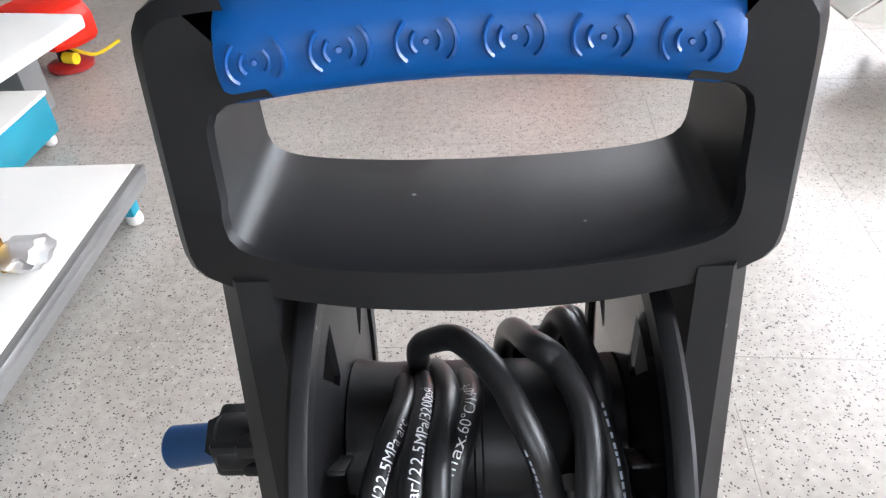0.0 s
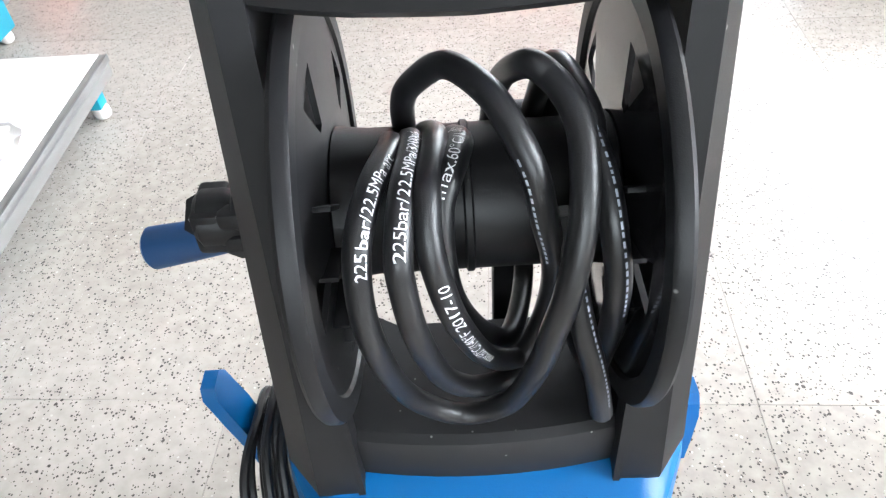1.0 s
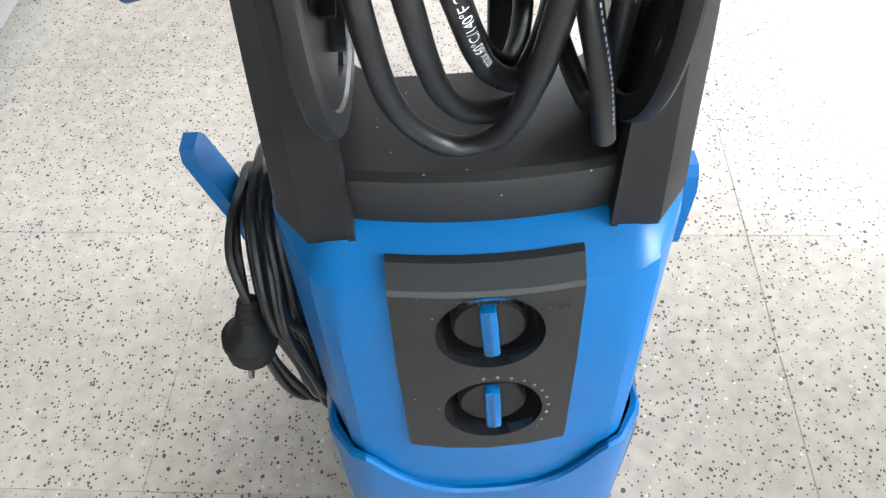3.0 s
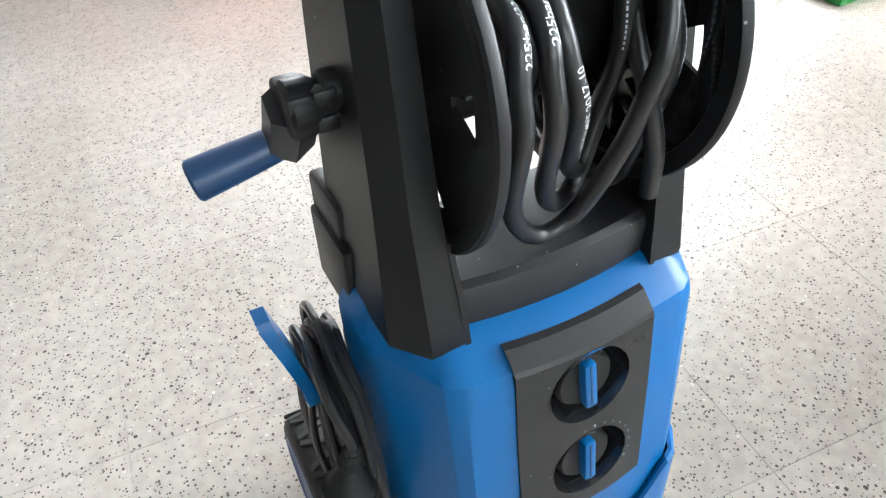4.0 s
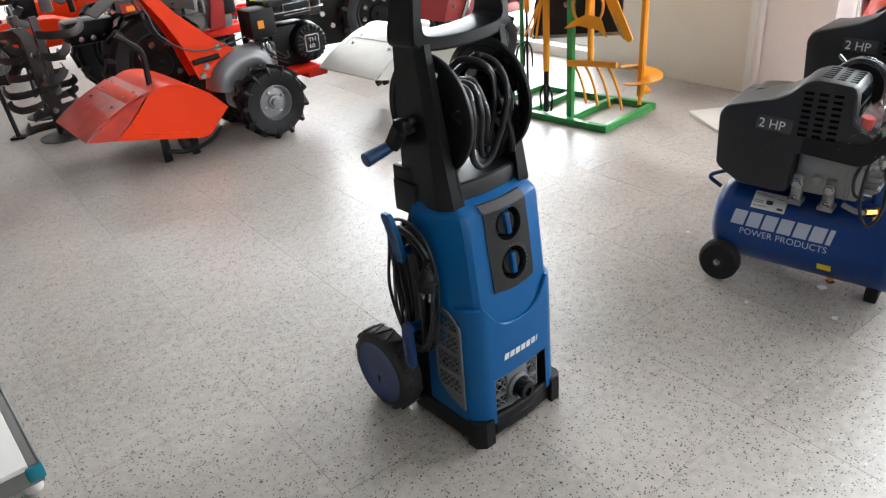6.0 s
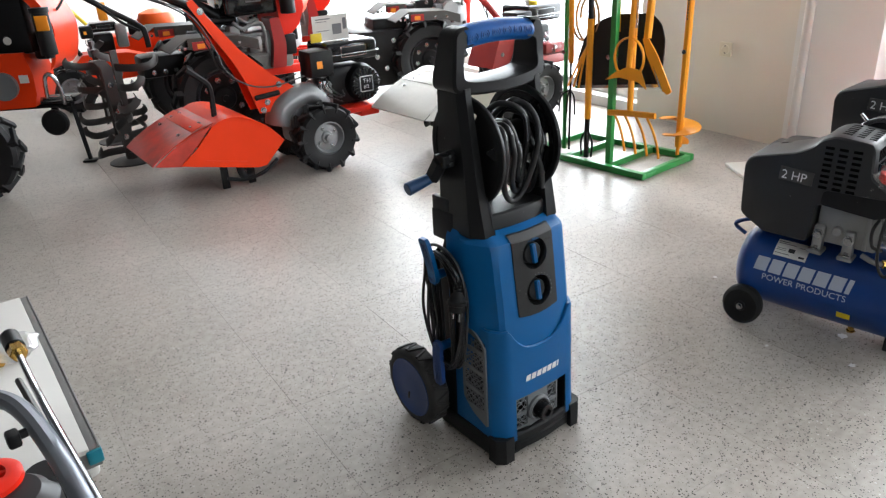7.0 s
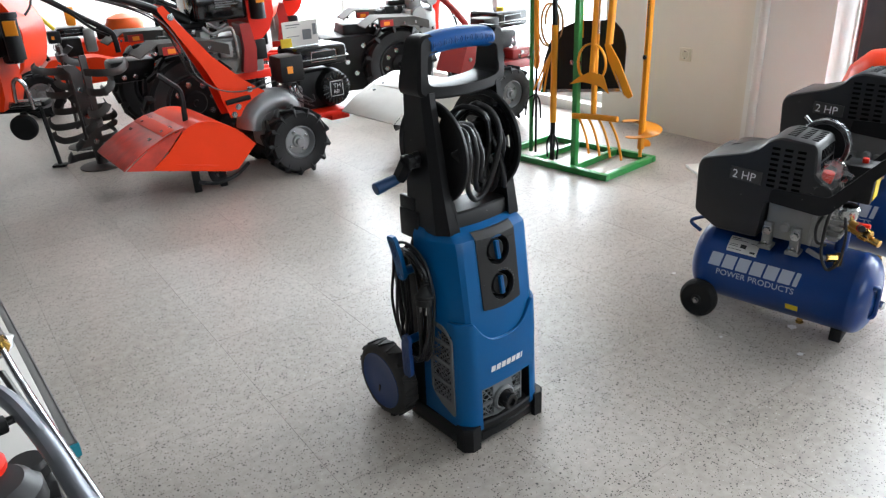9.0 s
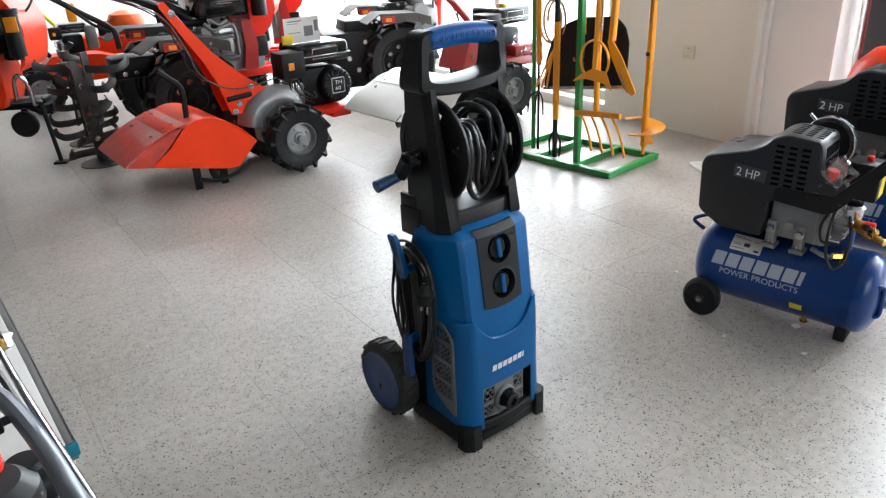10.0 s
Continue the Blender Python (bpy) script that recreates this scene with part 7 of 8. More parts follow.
    gtube(bm, smooth_path([V(0.08, -0.08, 0.37), V(0.10, -0.10, 0.47), V(0.13, -0.10, 0.49), V(0.155, -0.09, 0.44), V(0.16, -0.08, 0.33)], 5), 0.011, 8)
    part("hitch_bracket", bm, STEEL, t, "bright hitch bracket")
    return t


jockey_cart(pose(-0.146, 3.318, 0, 0, 0, -35))

# edge of another tyre at the side of the row
near_tyre = thing("spare_wheel", pose(-0.62, 2.82, 0, 0, 0, -25), "large lugged tractor wheel standing upright on the floor", "wheel")
wheel_with_rim(near_tyre, (0, 0, 0.24), 0.24, 0.12, 12, 0.15, BLACK_PAINT, 8)


# ---- green rack with garden tools ----
rack = thing("tool_rack", pose(0, 0, 0), "green tubular steel tool rack standing by the wall", "tool rack")
X0, X1, Y0, Y1 = 1.665, 2.085, 0.755, 1.44
for name, box in (("front_rail", (X0, X0 + 0.03, Y0, Y1)), ("back_rail", (X1 - 0.03, X1, Y0, Y1)), ("end_rail", (X0 + 0.03, X1 - 0.03, Y0, Y0 + 0.03)), ("end_rail", (X0 + 0.03, X1 - 0.03, Y1 - 0.03, Y1)), ("cross_rail", (X0 + 0.03, X1 - 0.03, 0.965, 0.995)), ("cross_rail", (X0 + 0.03, X1 - 0.03, 1.20, 1.23))):
    bm = bmesh.new()
    gbox(bm, *box, 0.0, 0.03, 0.003)
    part(name, bm, GREEN, rack)
for x, y in ((X0 + 0.05, 0.98), (X0 + 0.09, 1.29)):
    bm = bmesh.new()
    w = 0.014 if y < 1.1 else 0.008
    gbox(bm, x - w, x + w, y - w, y + w, 0.03, 1.75, 0.002)
    part("post", bm, GREEN, rack, "green square post")
bm = bmesh.new()
gbox(bm, X0 + 0.03, X0 + 0.11, 0.86, 1.34, 1.60, 1.63, 0.003)
part("top_rail", bm, GREEN, rack)
bm = bmesh.new()
for y in (0.955, 1.00, 1.26, 1.32):
    bolt(bm, (X0 + 0.035, y, 0.52), (-1, 0, 0), 0.008, 0.006)
part("bolts", bm, STEEL, rack)


def stick(parent, pts, r, material, name="shaft", label="", flat=1.0):
    bm = bmesh.new()
    gtube(bm, smooth_path([Vector(p) for p in pts], 5), r, 10, flat=flat)
    return part(name, bm, material, parent, label)


# black snow pusher
t = thing("snow_shovel", pose(0, 0, 0), "wide black plastic snow shovel hanging on the rack", "shovel")
bm = bmesh.new()
outl = [(1.26, 0.34), (0.78, 0.405), (0.775, 0.60), (0.80, 0.665), (0.86, 0.705), (1.06, 0.690), (1.15, 0.655), (1.22, 0.585), (1.255, 0.48)]
gplate(bm, round_poly(outl, 0.02, 3), [], lambda a, b, d: V(1.80 + 0.03 * math.sin((a - 0.78) * 6) - d, a, b), 0.006)
part("blade", bm, BLACK, t, "black scoop")
bm = bmesh.new()
gplate(bm, [(1.262, 0.332), (0.778, 0.397), (0.778, 0.412), (1.262, 0.347)], [], lambda a, b, d: V(1.792 + 0.03 * math.sin((a - 0.78) * 6) - d, a, b), 0.004)
part("edge_strip", bm, STEEL, t, "bright metal edge strip")
stick(t, [(1.785, 1.02, 0.62), (1.76, 1.02, 1.2), (1.74, 1.02, 1.7)], 0.015, ORANGE)

# garden fork
t = thing("garden_fork", pose(0, 0, 0), "orange garden fork with black handle hanging tines down", "fork")
stick(t, [(1.71, 1.112, 0.66), (1.70, 1.113, 1.3), (1.70, 1.113, 1.62)], 0.013, BLACK_PAINT)
stick(t, [(1.715, 1.116, 0.22), (1.712, 1.114, 0.45), (1.71, 1.112, 0.68)], 0.016, ORANGE, "socket", "orange steel socket")
stick(t, [(1.715, 1.118, 0.03), (1.715, 1.117, 0.25)], 0.013, BLACK_PAINT)
for dy in (0.012, 0.034, 0.058):
    stick(t, [(1.70, 1.118, 0.56), (1.69, 1.125 + dy * 0.5, 0.49), (1.685, 1.13 + dy, 0.42), (1.68, 1.13 + dy * 1.4, 0.37)], 0.005, ORANGE, "tine", "thin orange tine")
for a in range(4):
    stick(t, [(1.715, 1.118, 0.17), (1.715 + 0.03 * math.cos(a * 1.57), 1.118 + 0.04 * math.sin(a * 1.57 + 0.6), 0.11), (1.715 + 0.018 * math.cos(a * 1.57), 1.118 + 0.035 * math.sin(a * 1.57 + 0.6), 0.035)], 0.005, BLACK_PAINT, "claw", "bent black claw")

t = thing("hand_cultivator", pose(0, 0, 0), "orange cultivator with black claws leaning on the rack", "cultivator")
stick(t, [(1.76, 1.262, 0.46), (1.75, 1.258, 1.0), (1.75, 1.255, 1.62)], 0.013, ORANGE)
stick(t, [(1.76, 1.263, 0.03), (1.76, 1.263, 0.47)], 0.006, BLACK_PAINT)
for a in range(3):
    stick(t, [(1.76, 1.262, 0.33), (1.74, 1.262 + 0.04 * (a - 1), 0.30), (1.735, 1.262 + 0.05 * (a - 1), 0.22)], 0.004, BLACK_PAINT, "claw", "bent black claw")

t = thing("garden_rake", pose(0, 0, 0), "orange rake with long curved tines", "rake")
stick(t, [(1.70, 0.868, 0.30), (1.69, 0.862, 0.60), (1.68, 0.852, 1.0), (1.68, 0.85, 1.6)], 0.014, ORANGE)
stick(t, [(1.688, 0.86, 0.66), (1.684, 0.856, 0.80)], 0.0155, STEEL, "sleeve", "pale steel sleeve")
stick(t, [(1.684, 0.856, 0.80), (1.68, 0.85, 1.4)], 0.0165, BLACK_PAINT, "grip_tube", "black grip tube")
stick(t, [(1.70, 0.985, 0.272), (1.70, 0.86, 0.285), (1.70, 0.735, 0.292)], 0.014, ORANGE, "head_bar", "orange head bar", 0.7)
for y in (0.955, 0.895, 0.835, 0.775):
    stick(t, [(1.70, y, 0.275), (1.685, y - 0.04, 0.235), (1.675, y - 0.072, 0.18), (1.675, y - 0.088, 0.115)], 0.006, ORANGE, "tine", "long curved orange tine")

t = thing("hand_hoe", pose(0, 0, 0), "orange oscillating hoe with round bow and pointed blade", "hoe")
stick(t, [(1.665, 0.862, 0.46), (1.66, 0.848, 0.80), (1.66, 0.845, 1.5)], 0.013, ORANGE)
stick(t, [(1.66, 0.86 + 0.075 * math.cos(a), 0.535 + 0.085 * math.sin(a)) for a in np.linspace(0, 2 * math.pi, 15)], 0.008, ORANGE, "bow", "round orange bow", 0.6)
bm = bmesh.new()
gplate(bm, round_poly([(0.975, 0.43), (0.93, 0.465), (0.86, 0.50), (0.79, 0.49), (0.755, 0.41), (0.80, 0.44), (0.90, 0.45)], 0.01, 3), [], lambda a, b, d: V(1.655 - d, a, b), 0.004)
part("blade", bm, ORANGE, t, "pointed orange blade")

t = thing("lawn_edger", pose(0, 0, 0), "orange edging spade with long narrow blade", "spade")
stick(t, [(1.70, 0.80, 0.62), (1.70, 0.788, 0.9), (1.70, 0.786, 1.5)], 0.017, ORANGE)
bm = bmesh.new()
gplate(bm, round_poly([(0.815, 0.62), (0.785, 0.62), (0.735, 0.555), (0.655, 0.41), (0.675, 0.395), (0.715, 0.42), (0.79, 0.55)], 0.006, 2), [], lambda a, b, d: V(1.69 - d, a, b), 0.006)
part("blade", bm, ORANGE, t, "narrow orange blade")
bm = bmesh.new()
gplate(bm, [(0.716, 0.425), (0.695, 0.405), (0.74, 0.49), (0.752, 0.51)], [], lambda a, b, d: V(1.683 - d, a, b), 0.002)
part("edge", bm, STEEL, t, "bright worn edge")

t = thing("earth_auger", pose(0, 0, 0), "orange hand earth auger standing in the rack", "auger")
stick(t, [(2.01, 0.80, 0.075), (2.012, 0.80, 0.6), (2.015, 0.80, 1.45)], 0.017, ORANGE)
bm = bmesh.new()
n = 40
prev = None
for i in range(n + 1):
    a = -1.2 + i / n * 3.2 * math.pi
    z = 0.085 + 0.125 * i / n
    r = 0.098 * min(1, 0.45 + i / n)
    c, s = math.cos(a), math.sin(a)
    ring = [bm.verts.new((2.01 + rr * c, 0.80 + rr * s, z + dz)) for rr, dz in ((0.012, 0), (r, 0.004), (r, 0.008), (0.012, 0.006))]
    if prev:
        for j in range(4):
            bm.faces.new((prev[j], prev[(j + 1) % 4], ring[(j + 1) % 4], ring[j]))
    prev = ring
part("screw_blade", bm, ORANGE, t, "orange spiral blade")
stick(t, [(2.01, 0.80, 0.032), (2.012, 0.803, 0.05), (2.01, 0.80, 0.08)], 0.009, ORANGE, "point")
bm = bmesh.new()
bolt(bm, (1.992, 0.80, 0.52), (-1, 0, 0), 0.008, 0.008)
part("bolt", bm, STEEL, t)
bm = bmesh.new()
for k in range(9):
    gbox(bm, 1.9935, 1.9965, 0.797, 0.803, 0.66 + 0.013 * k, 0.668 + 0.013 * k, 0)
part("print_bars", bm, DARK_INK, t, "dark unreadable print")

# pale hose loop hanging behind the rack
t = thing("hose_loop", pose(0, 0, 0), "thin tan hose loop hanging on the rack", "hose")
stick(t, [(1.82, 1.20 + 0.06 * math.cos(a) + 0.004 * a, 0.66 + 0.10 * math.sin(a)) for a in np.linspace(0, 4 * math.pi, 30)], 0.006, paint("tan_hose", (0.45, 0.27, 0.12), 0.4, bump=0.03), "loop")
stick(t, [(1.82, 1.20, 0.75), (1.80, 1.22, 1.1), (1.78, 1.23, 1.61)], 0.006, ORANGE, "cord")

# board on the floor by the wall
board = thing("board", pose(2.20, 0.34, 0, 0, 0, -38), "pale bare board lying on the floor", "board")
bm = bmesh.new()
gbox(bm, -0.24, 0.30, -0.14, 0.14, 0.0005, 0.014, 0.002)
part("panel", bm, WHITE_FILM, board)

# red rounded machine behind the compressors
drum = thing("cement_mixer", pose(1.85, -0.285, 0), "orange-red rounded machine drum with black handle loop", "mixer")
bm = bmesh.new()
glathe(bm, [(0.12, 0.05), (0.15, 0.10), (0.165, 0.35), (0.160, 0.52), (0.135, 0.60), (0.08, 0.655), (0, 0.67)], (0, 0, 0), (0, 0, 1), 40)
part("drum", bm, RED_OTHER, drum)
bm = bmesh.new()
gtube(bm, smooth_path([V(-0.13, 0.06, 0.54), V(-0.17, 0.07, 0.57), V(-0.15, 0.04, 0.60), V(-0.10, 0.03, 0.615)], 5), 0.008, 8)
part("handle_loop", bm, BLACK, drum, "black wire handle loop")
for a in range(3):
    bm = bmesh.new()
    gcyl(bm, (0.15 * math.cos(a * 2.1), 0.15 * math.sin(a * 2.1), 0.0), (0.14 * math.cos(a * 2.1), 0.14 * math.sin(a * 2.1), 0.10), 0.02)
    part("foot", bm, BLACK, drum)


# ---- low display tables ----
def display_table(m, lx, ly, h, label):
    """A white board with grey edging on a teal base with white ball feet; its near right corner is the origin."""
    t = thing("display_table", m, label, "display table", "display tables")
    bm = bmesh.new()
    gbox(bm, -lx, -0.022, 0.0, ly, h - 0.012, h, 0.002)
    top = part("table_top", bm, WHITE, t, "white laminated board")
    bm = bmesh.new()
    gbox(bm, -lx + 0.004, -0.003, 0.003, ly - 0.003, h - 0.052, h - 0.0125, 0.002)
    gbox(bm, -0.0215, -0.0045, 0.0, ly, h - 0.013, h - 0.003, 0.001)
    part("edge_band", bm, EDGE, t, "grey edge band")
    bm = bmesh.new()
    gbox(bm, -0.0040, 0.0, 0.0, ly, h - 0.02, h - 0.001, 0.001)
    part("edge_lip", bm, ALU, t, "thin pale metal lip")
    bm = bmesh.new()
    gbox(bm, -0.030, 0.002, -0.006, 0.014, h - 0.040, h - 0.006, 0.004)
    part("corner_cap", bm, TEAL, t, "teal corner cap")
    bm = bmesh.new()
    gbox(bm, -lx + 0.04, -0.014, 0.062, 0.10, 0.03, h - 0.053, 0.003)
    gbox(bm, -lx + 0.04, -0.014, ly - 0.10, ly - 0.062, 0.03, h - 0.053, 0.003)
    gbox(bm, -0.085, -0.045, 0.10, ly - 0.10, h - 0.080, h - 0.053, 0.003)
    part("base_frame", bm, TEAL, t, "teal painted base")
    for x, y in ((-0.026, 0.08), (-0.026, ly - 0.08), (-lx + 0.06, 0.08), (-lx + 0.06, ly - 0.08)):
        bm = bmesh.new()
        glathe(bm, [(0.012, 0), (0.019, 0.006), (0.021, 0.016), (0.019, 0.026), (0.012, 0.032)], (x, y, 0), (x, y, 1), 20)
        part("ball_foot", bm, WHITE, t, "white ball foot")
    return t


display_table(pose(-0.796, 0.408, 0, 0, 0, -4.4), 0.95, 0.915, 0.122, "low white display table with teal base and ball feet")
t2 = thing("display_table", pose(-1.105, 1.712, 0, 0, 0, -6), "low white display table with deep teal sides", "display table", "display tables")
bm = bmesh.new()
gbox(bm, -0.9, 0, -0.8, 0, 0.148, 0.160, 0.002)
part("table_top", bm, WHITE, t2, "white laminated board")
bm = bmesh.new()
gbox(bm, -0.9, -0.004, -0.8, -0.004, 0.035, 0.1475, 0.003)
part("base_box", bm, TEAL, t2, "teal painted side panels")
for x, y in ((-0.03, -0.03), (-0.03, -0.75), (-0.85, -0.03), (-0.85, -0.75)):
    bm = bmesh.new()
    glathe(bm, [(0.012, 0), (0.019, 0.006), (0.021, 0.018), (0.019, 0.030), (0.012, 0.036)], (x, y, 0), (x, y, 1), 20)
    part("ball_foot", bm, WHITE, t2, "white ball foot")
t3 = thing("display_table", pose(-1.052, 1.812, 0.085, 0, 0, -13), "thick white display board on an added grey block", "display table", "display tables")
bm = bmesh.new()
gbox(bm, -0.9, 0, -0.62, 0.12, 0.17, 0.215, 0.012)
part("table_top", bm, WHITE, t3, "white board with rounded edge")
# support block added where only shade lies under the board
bm = bmesh.new()
gbox(bm, -0.85, -0.20, 0.0, 0.10, -0.0845, 0.169, 0.004)
part("base_box", bm, EDGE, t3, "grey block added in the shade under the board")

# small red machine beyond the tables
mower = thing("lawn_edging_machine", pose(-1.315, 2.28, 0, 0, 0, -20), "small shiny red garden machine with round red foot", "garden machine")
bm = bmesh.new()
glathe(bm, [(0.05, 0), (0.078, 0.004), (0.080, 0.02), (0.06, 0.03), (0.02, 0.034)], (0.03, 0, 0), (0.03, 0, 1), 28)
part("foot_disc", bm, DARK_RED, mower, "red round foot")
bm = bmesh.new()
gcyl(bm, (0.03, 0, 0.03), (0.03, 0, 0.11), 0.035)
part("neck", bm, BLACK_PAINT, mower)
bm = bmesh.new()
gloft(bm, [[V(x, y, z) for x, y in ((-0.16 * k, -0.10 * k), (0.10 * k, -0.11 * k), (0.15 * k, -0.04 * k), (0.15 * k, 0.05 * k), (0.08 * k, 0.11 * k), (-0.16 * k, 0.10 * k))] for z, k in ((0.10, 0.9), (0.12, 1.0), (0.19, 1.0), (0.225, 0.86), (0.24, 0.6))])
part("hood", bm, RED, mower, "glossy red hood")
stick(mower, [(0.08, -0.03, 0.09), (0.12, -0.04, 0.085), (0.18, -0.02, 0.07), (0.24, 0.04, 0.10)], 0.006, YELLOW, "ribbon", "yellow tape")
bm = bmesh.new()
gcyl(bm, (0.065, -0.05, 0.06), (0.115, -0.05, 0.06), 0.02)
part("cap", bm, YELLOW, mower, "yellow cap")

# brass nozzle in a bag on the near table
nozzle = thing("brass_nozzle", pose(-0.884, 0.925, 0.1225), "brass nozzle in clear plastic bag on white table", "nozzle")
bm = bmesh.new()
gcyl(bm, (0, 0, 0), (0, 0, 0.03), 0.016, seg=6)
gcyl(bm, (0, 0, 0.03), (0, 0, 0.055), 0.010)
gcyl(bm, (0.0, 0, 0.055), (0.0, 0, 0.07), 0.014, seg=6)
part("body", bm, BRASS, nozzle)
bm = bmesh.new()
bmesh.ops.create_icosphere(bm, subdivisions=3, radius=1)
for v in bm.verts:
    d = noise.noise(v.co * 2.1) * 0.4
    v.co = V(0.045 + 0.055 * v.co.x * (1 + d), 0.0 + 0.045 * v.co.y * (1 + d), 0.036 + 0.034 * v.co.z * (1 + 0.3 * d))
part("bag", bm, clear("milky_plastic_bag", (0.92, 0.92, 0.92), 0.35, 0.5), nozzle, "crumpled milky bag")

# ---- petrol pressure washer beside the camera's last stand ----
pw = thing("petrol_pressure_washer", pose(0, 0, 0), "petrol pressure washer with bent chrome handle and brass-tipped lance", "pressure washer")
stick(pw, [(-1.20, 0.022, 0.55), (-1.04, 0.010, 0.55), (-0.985, -0.008, 0.55), (-0.956, -0.045, 0.55), (-0.943, -0.115, 0.55), (-0.938, -0.24, 0.55), (-0.940, -0.36, 0.55), (-0.945, -0.52, 0.58)], 0.0125, SATIN, "handle_tube", "bent satin grey handle tube")
stick(pw, [(-0.915, 0.085, 0.55), (-0.921, -0.05, 0.55), (-0.9255, -0.25, 0.55), (-0.930, -0.52, 0.55)], 0.0052, CHROME, "lance", "thin chrome lance")
stick(pw, [(-0.930, 0.04, 0.530), (-0.931, -0.10, 0.530), (-0.934, -0.32, 0.530), (-0.938, -0.5, 0.530)], 0.005, IRON, "second_tube", "thin dark rod")
bm = bmesh.new()
gcyl(bm, (-0.915, 0.080, 0.55), (-0.9145, 0.103, 0.55), 0.013, seg=6)
part("lance_nut", bm, BRASS, pw, "brass nut")
bm = bmesh.new()
gcyl(bm, (-0.9145, 0.103, 0.55), (-0.913, 0.15, 0.55), 0.014)
part("lance_tip", bm, BLACK, pw, "black lance tip")
bm = bmesh.new()
gbox(bm, -0.978, -0.962, -0.140, -0.120, 0.535, 0.556, 0.004)
gcyl(bm, (-0.965, -0.13, 0.547), (-0.942, -0.13, 0.548), 0.006)
part("clamp_knob", bm, BLACK, pw, "black clamp knob")
bm = bmesh.new()
gbox(bm, -1.18, -0.90, -0.20, 0.10, 0.06, 0.29, 0.03)
part("engine_block", bm, BLACK_PAINT, pw, "dark engine block")
bm = bmesh.new()
glathe(bm, [(0.062, 0), (0.075, 0.02), (0.072, 0.05), (0.05, 0.07), (0, 0.072)], (-0.995, 0.04, 0.285), (-0.995, 0.04, 1), 32)
part("engine_shroud", bm, COVER, pw, "dark grey glossy engine shroud")
bm = bmesh.new()
glathe(bm, [(0.052, 0), (0.052, 0.02), (0.042, 0.026), (0.030, 0.026), (0.030, 0.016)], (-1.01, 0.085, 0.345), (-1.01, 0.085, 1), 32)
recoil = part("recoil_cover", bm, RED, pw, "red recoil cover")
for k in range(8):
    bm = gbox(bmesh.new(), -0.004, 0.004, 0.006, 0.036, -0.004, 0.006, 0.001, Matrix.Translation((-1.01, 0.085, 0.362)) @ Matrix.Rotation(k * math.pi / 4, 4, 'Z'))
    part("spoke", bm, RED, recoil)
bm = bmesh.new()
glathe(bm, [(0.030, 0), (0.034, 0.004), (0.034, 0.022), (0.028, 0.030), (0, 0.031)], (-0.935, 0.075, 0.315), (-0.935, 0.075, 1), 24)
gbox(bm, -0.965, -0.905, 0.03, 0.105, 0.24, 0.317, 0.008)
part("fuel_cap", bm, BLACK, pw, "black fuel cap")
bm = bmesh.new()
gbox(bm, -1.18, -0.92, -0.30, 0.14, 0.05, 0.065, 0.003)
for x in (-1.16, -0.95):
    gcyl(bm, (x, -0.27, 0.0), (x, -0.27, 0.06), 0.015)
part("base_plate", bm, BLACK_PAINT, pw)
for x in (-1.23, -0.915):
    bm = bmesh.new()
    glathe(bm, [(0.03, 0), (0.075, 0), (0.085, 0.01), (0.085, 0.03), (0.075, 0.04), (0.03, 0.04)], (x - 0.02, 0.06, 0.085), (x + 1, 0.06, 0.085), 28)
    part("wheel", bm, RUBBER, pw)
bm = bmesh.new()
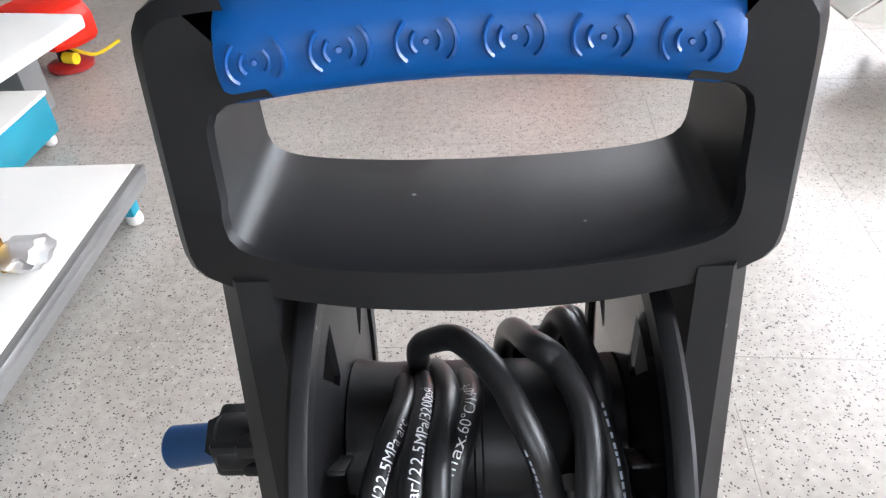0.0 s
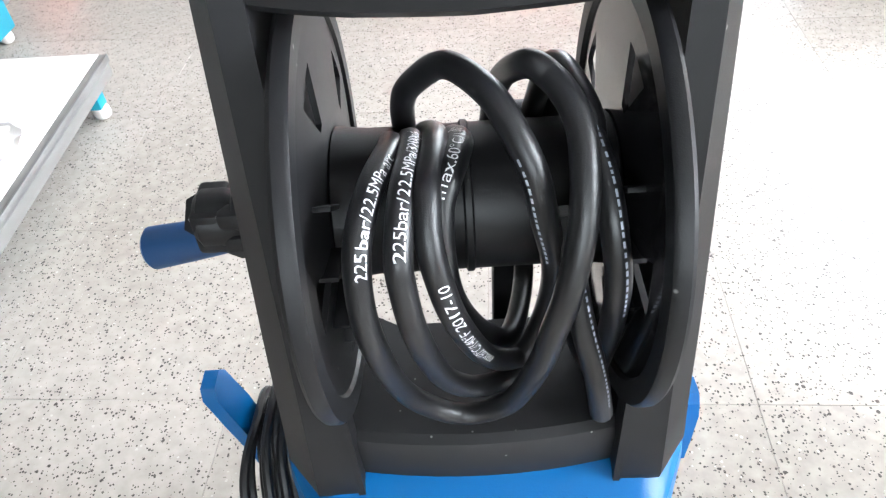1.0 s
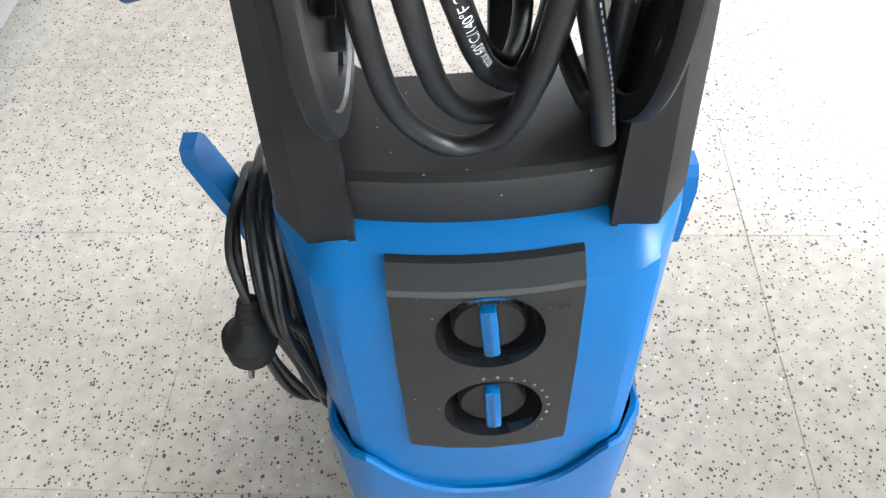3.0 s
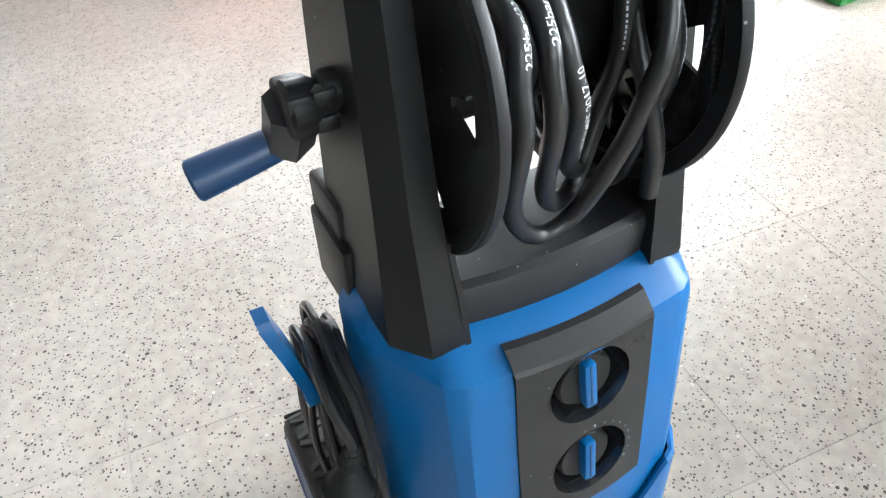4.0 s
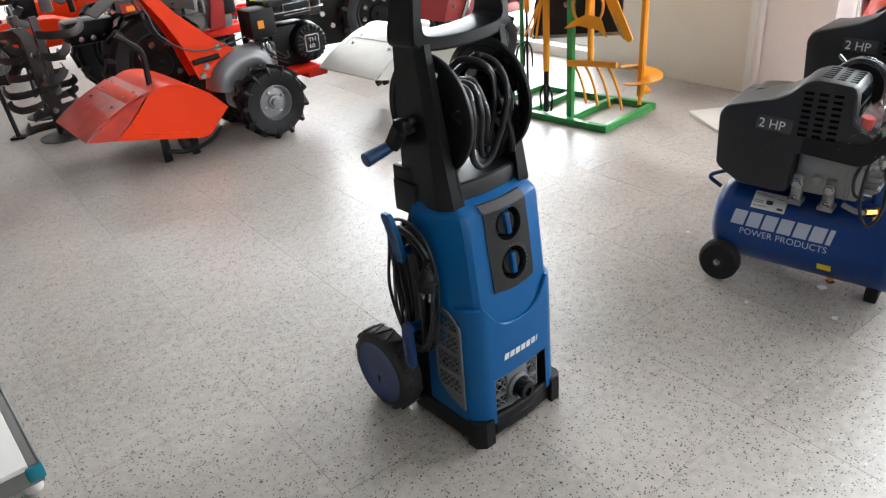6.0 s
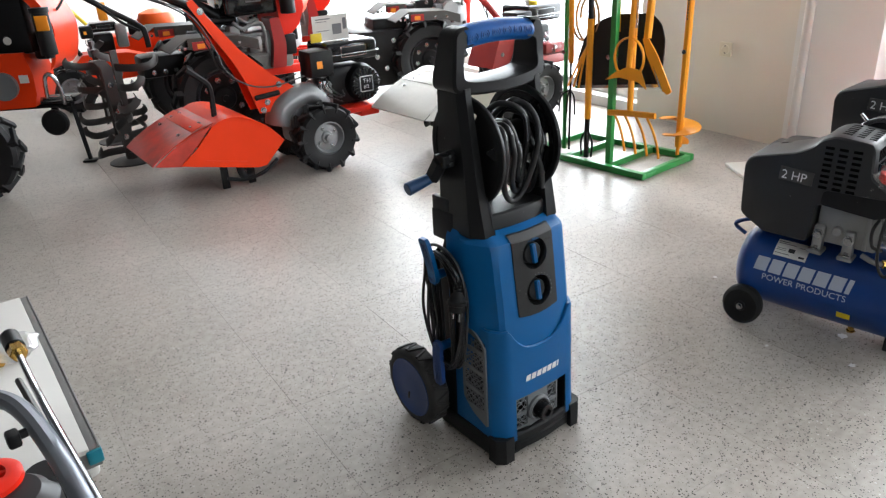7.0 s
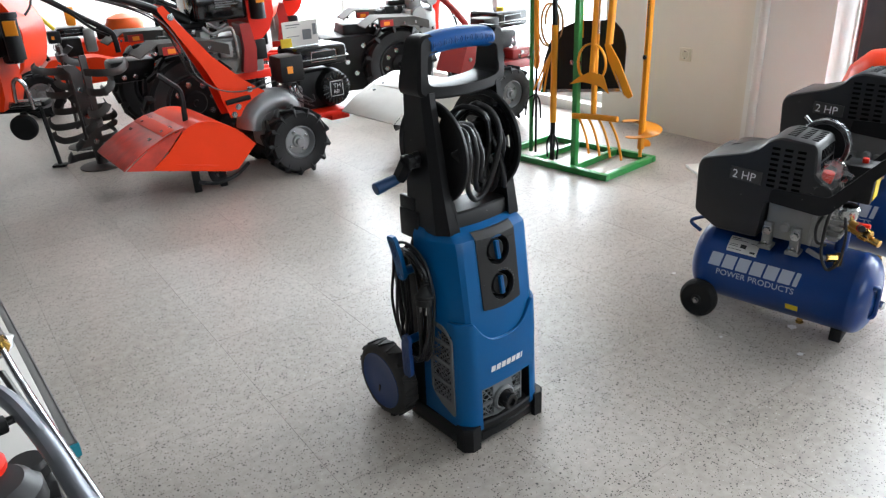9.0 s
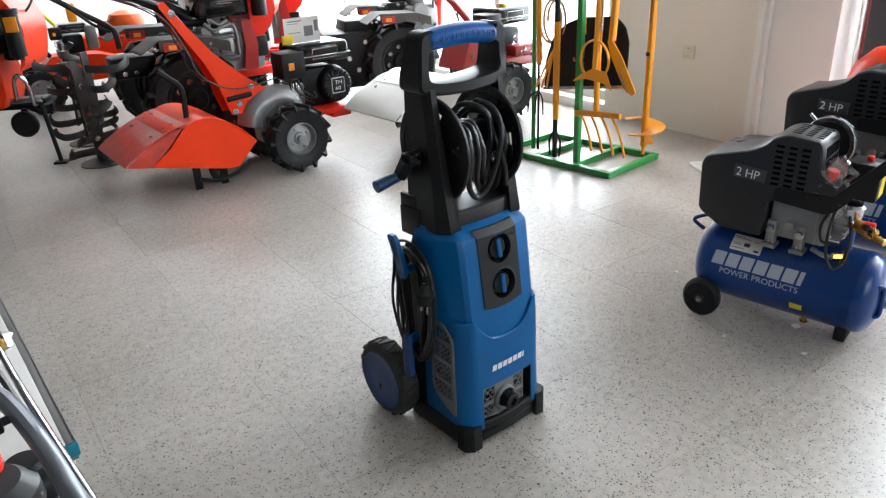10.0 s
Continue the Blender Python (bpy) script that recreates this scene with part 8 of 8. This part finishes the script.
for x in (-1.19, -0.945):
    gtube(bm, smooth_path([V(x, -0.20, 0.06), V(x, -0.42, 0.30), V(x, -0.52, 0.58)], 5), 0.0125, 10)
part("handle_legs", bm, SATIN, pw, "satin grey handle legs")


# ---- floor tiles ----
STEP = 0.395
bm = bmesh.new()
gbox(bm, 0, STEP - 0.0006, 0, STEP - 0.0006, -0.02, 0, 0.0003, seg=1)
first = part("tile", bm, TERRAZZO, floor)
tile_mesh = first.data
rows = []
for i in range(-16, 5):
    for j in range(-11, 16):
        u, v = i * STEP, j * STEP
        near = -9 <= i <= 3 and -6 <= j <= 11
        if near:
            rows.append((u, v))
first.matrix_basis = Matrix.Translation((*rows[0], 0))
for u, v in rows[1:]:
    ob = new("tile", tile_mesh)
    ob.parent = floor
    ob.matrix_basis = Matrix.Translation((u, v, 0))
bm = bmesh.new()
for i in range(-16, 5):
    for j in range(-11, 16):
        if not (-9 <= i <= 3 and -6 <= j <= 11):
            u, v = i * STEP, j * STEP
            if u > WEST - 0.3 and v > SOUTH - 0.3:
                gbox(bm, u, min(u + STEP - 0.0006, EAST + 0.1), v, min(v + STEP - 0.0006, NORTH + 0.1), -0.02, 0, 0)
far = part("far_tiles", bm, TERRAZZO, floor)
far["kind"] = "stuff"

# pale paint splashes
splash_rng = random.Random(4)
for sx, sy, sr in ((0.93, -0.42, 0.016), (0.80, -0.50, 0.010), (1.02, 0.02, 0.008), (0.74, -0.30, 0.007)):
    bm = bmesh.new()
    ring = [bm.verts.new((sx + sr * splash_rng.uniform(0.6, 1.3) * math.cos(a), sy + sr * splash_rng.uniform(0.5, 1.0) * math.sin(a), 0.0006)) for a in np.linspace(0, 2 * math.pi, 15)[:-1]]
    bm.faces.new(ring)
    ob = part("paint_splash", bm, INK, floor, "pale dried paint splash")
    ob.matrix_parent_inverse = floor.matrix_world.inverted()

# tiny repeats that stay joined
for ob in list(bpy.data.objects):
    if ob.name.split(".")[0] in ("lattice", "bolts", "screw", "wheel_bolts", "arm_bolts", "hinge_bolts", "fittings", "scale_dots", "ribs", "print_bars", "relief", "contact", "pin", "hose_print"):
        ob["kind"] = "stuff"
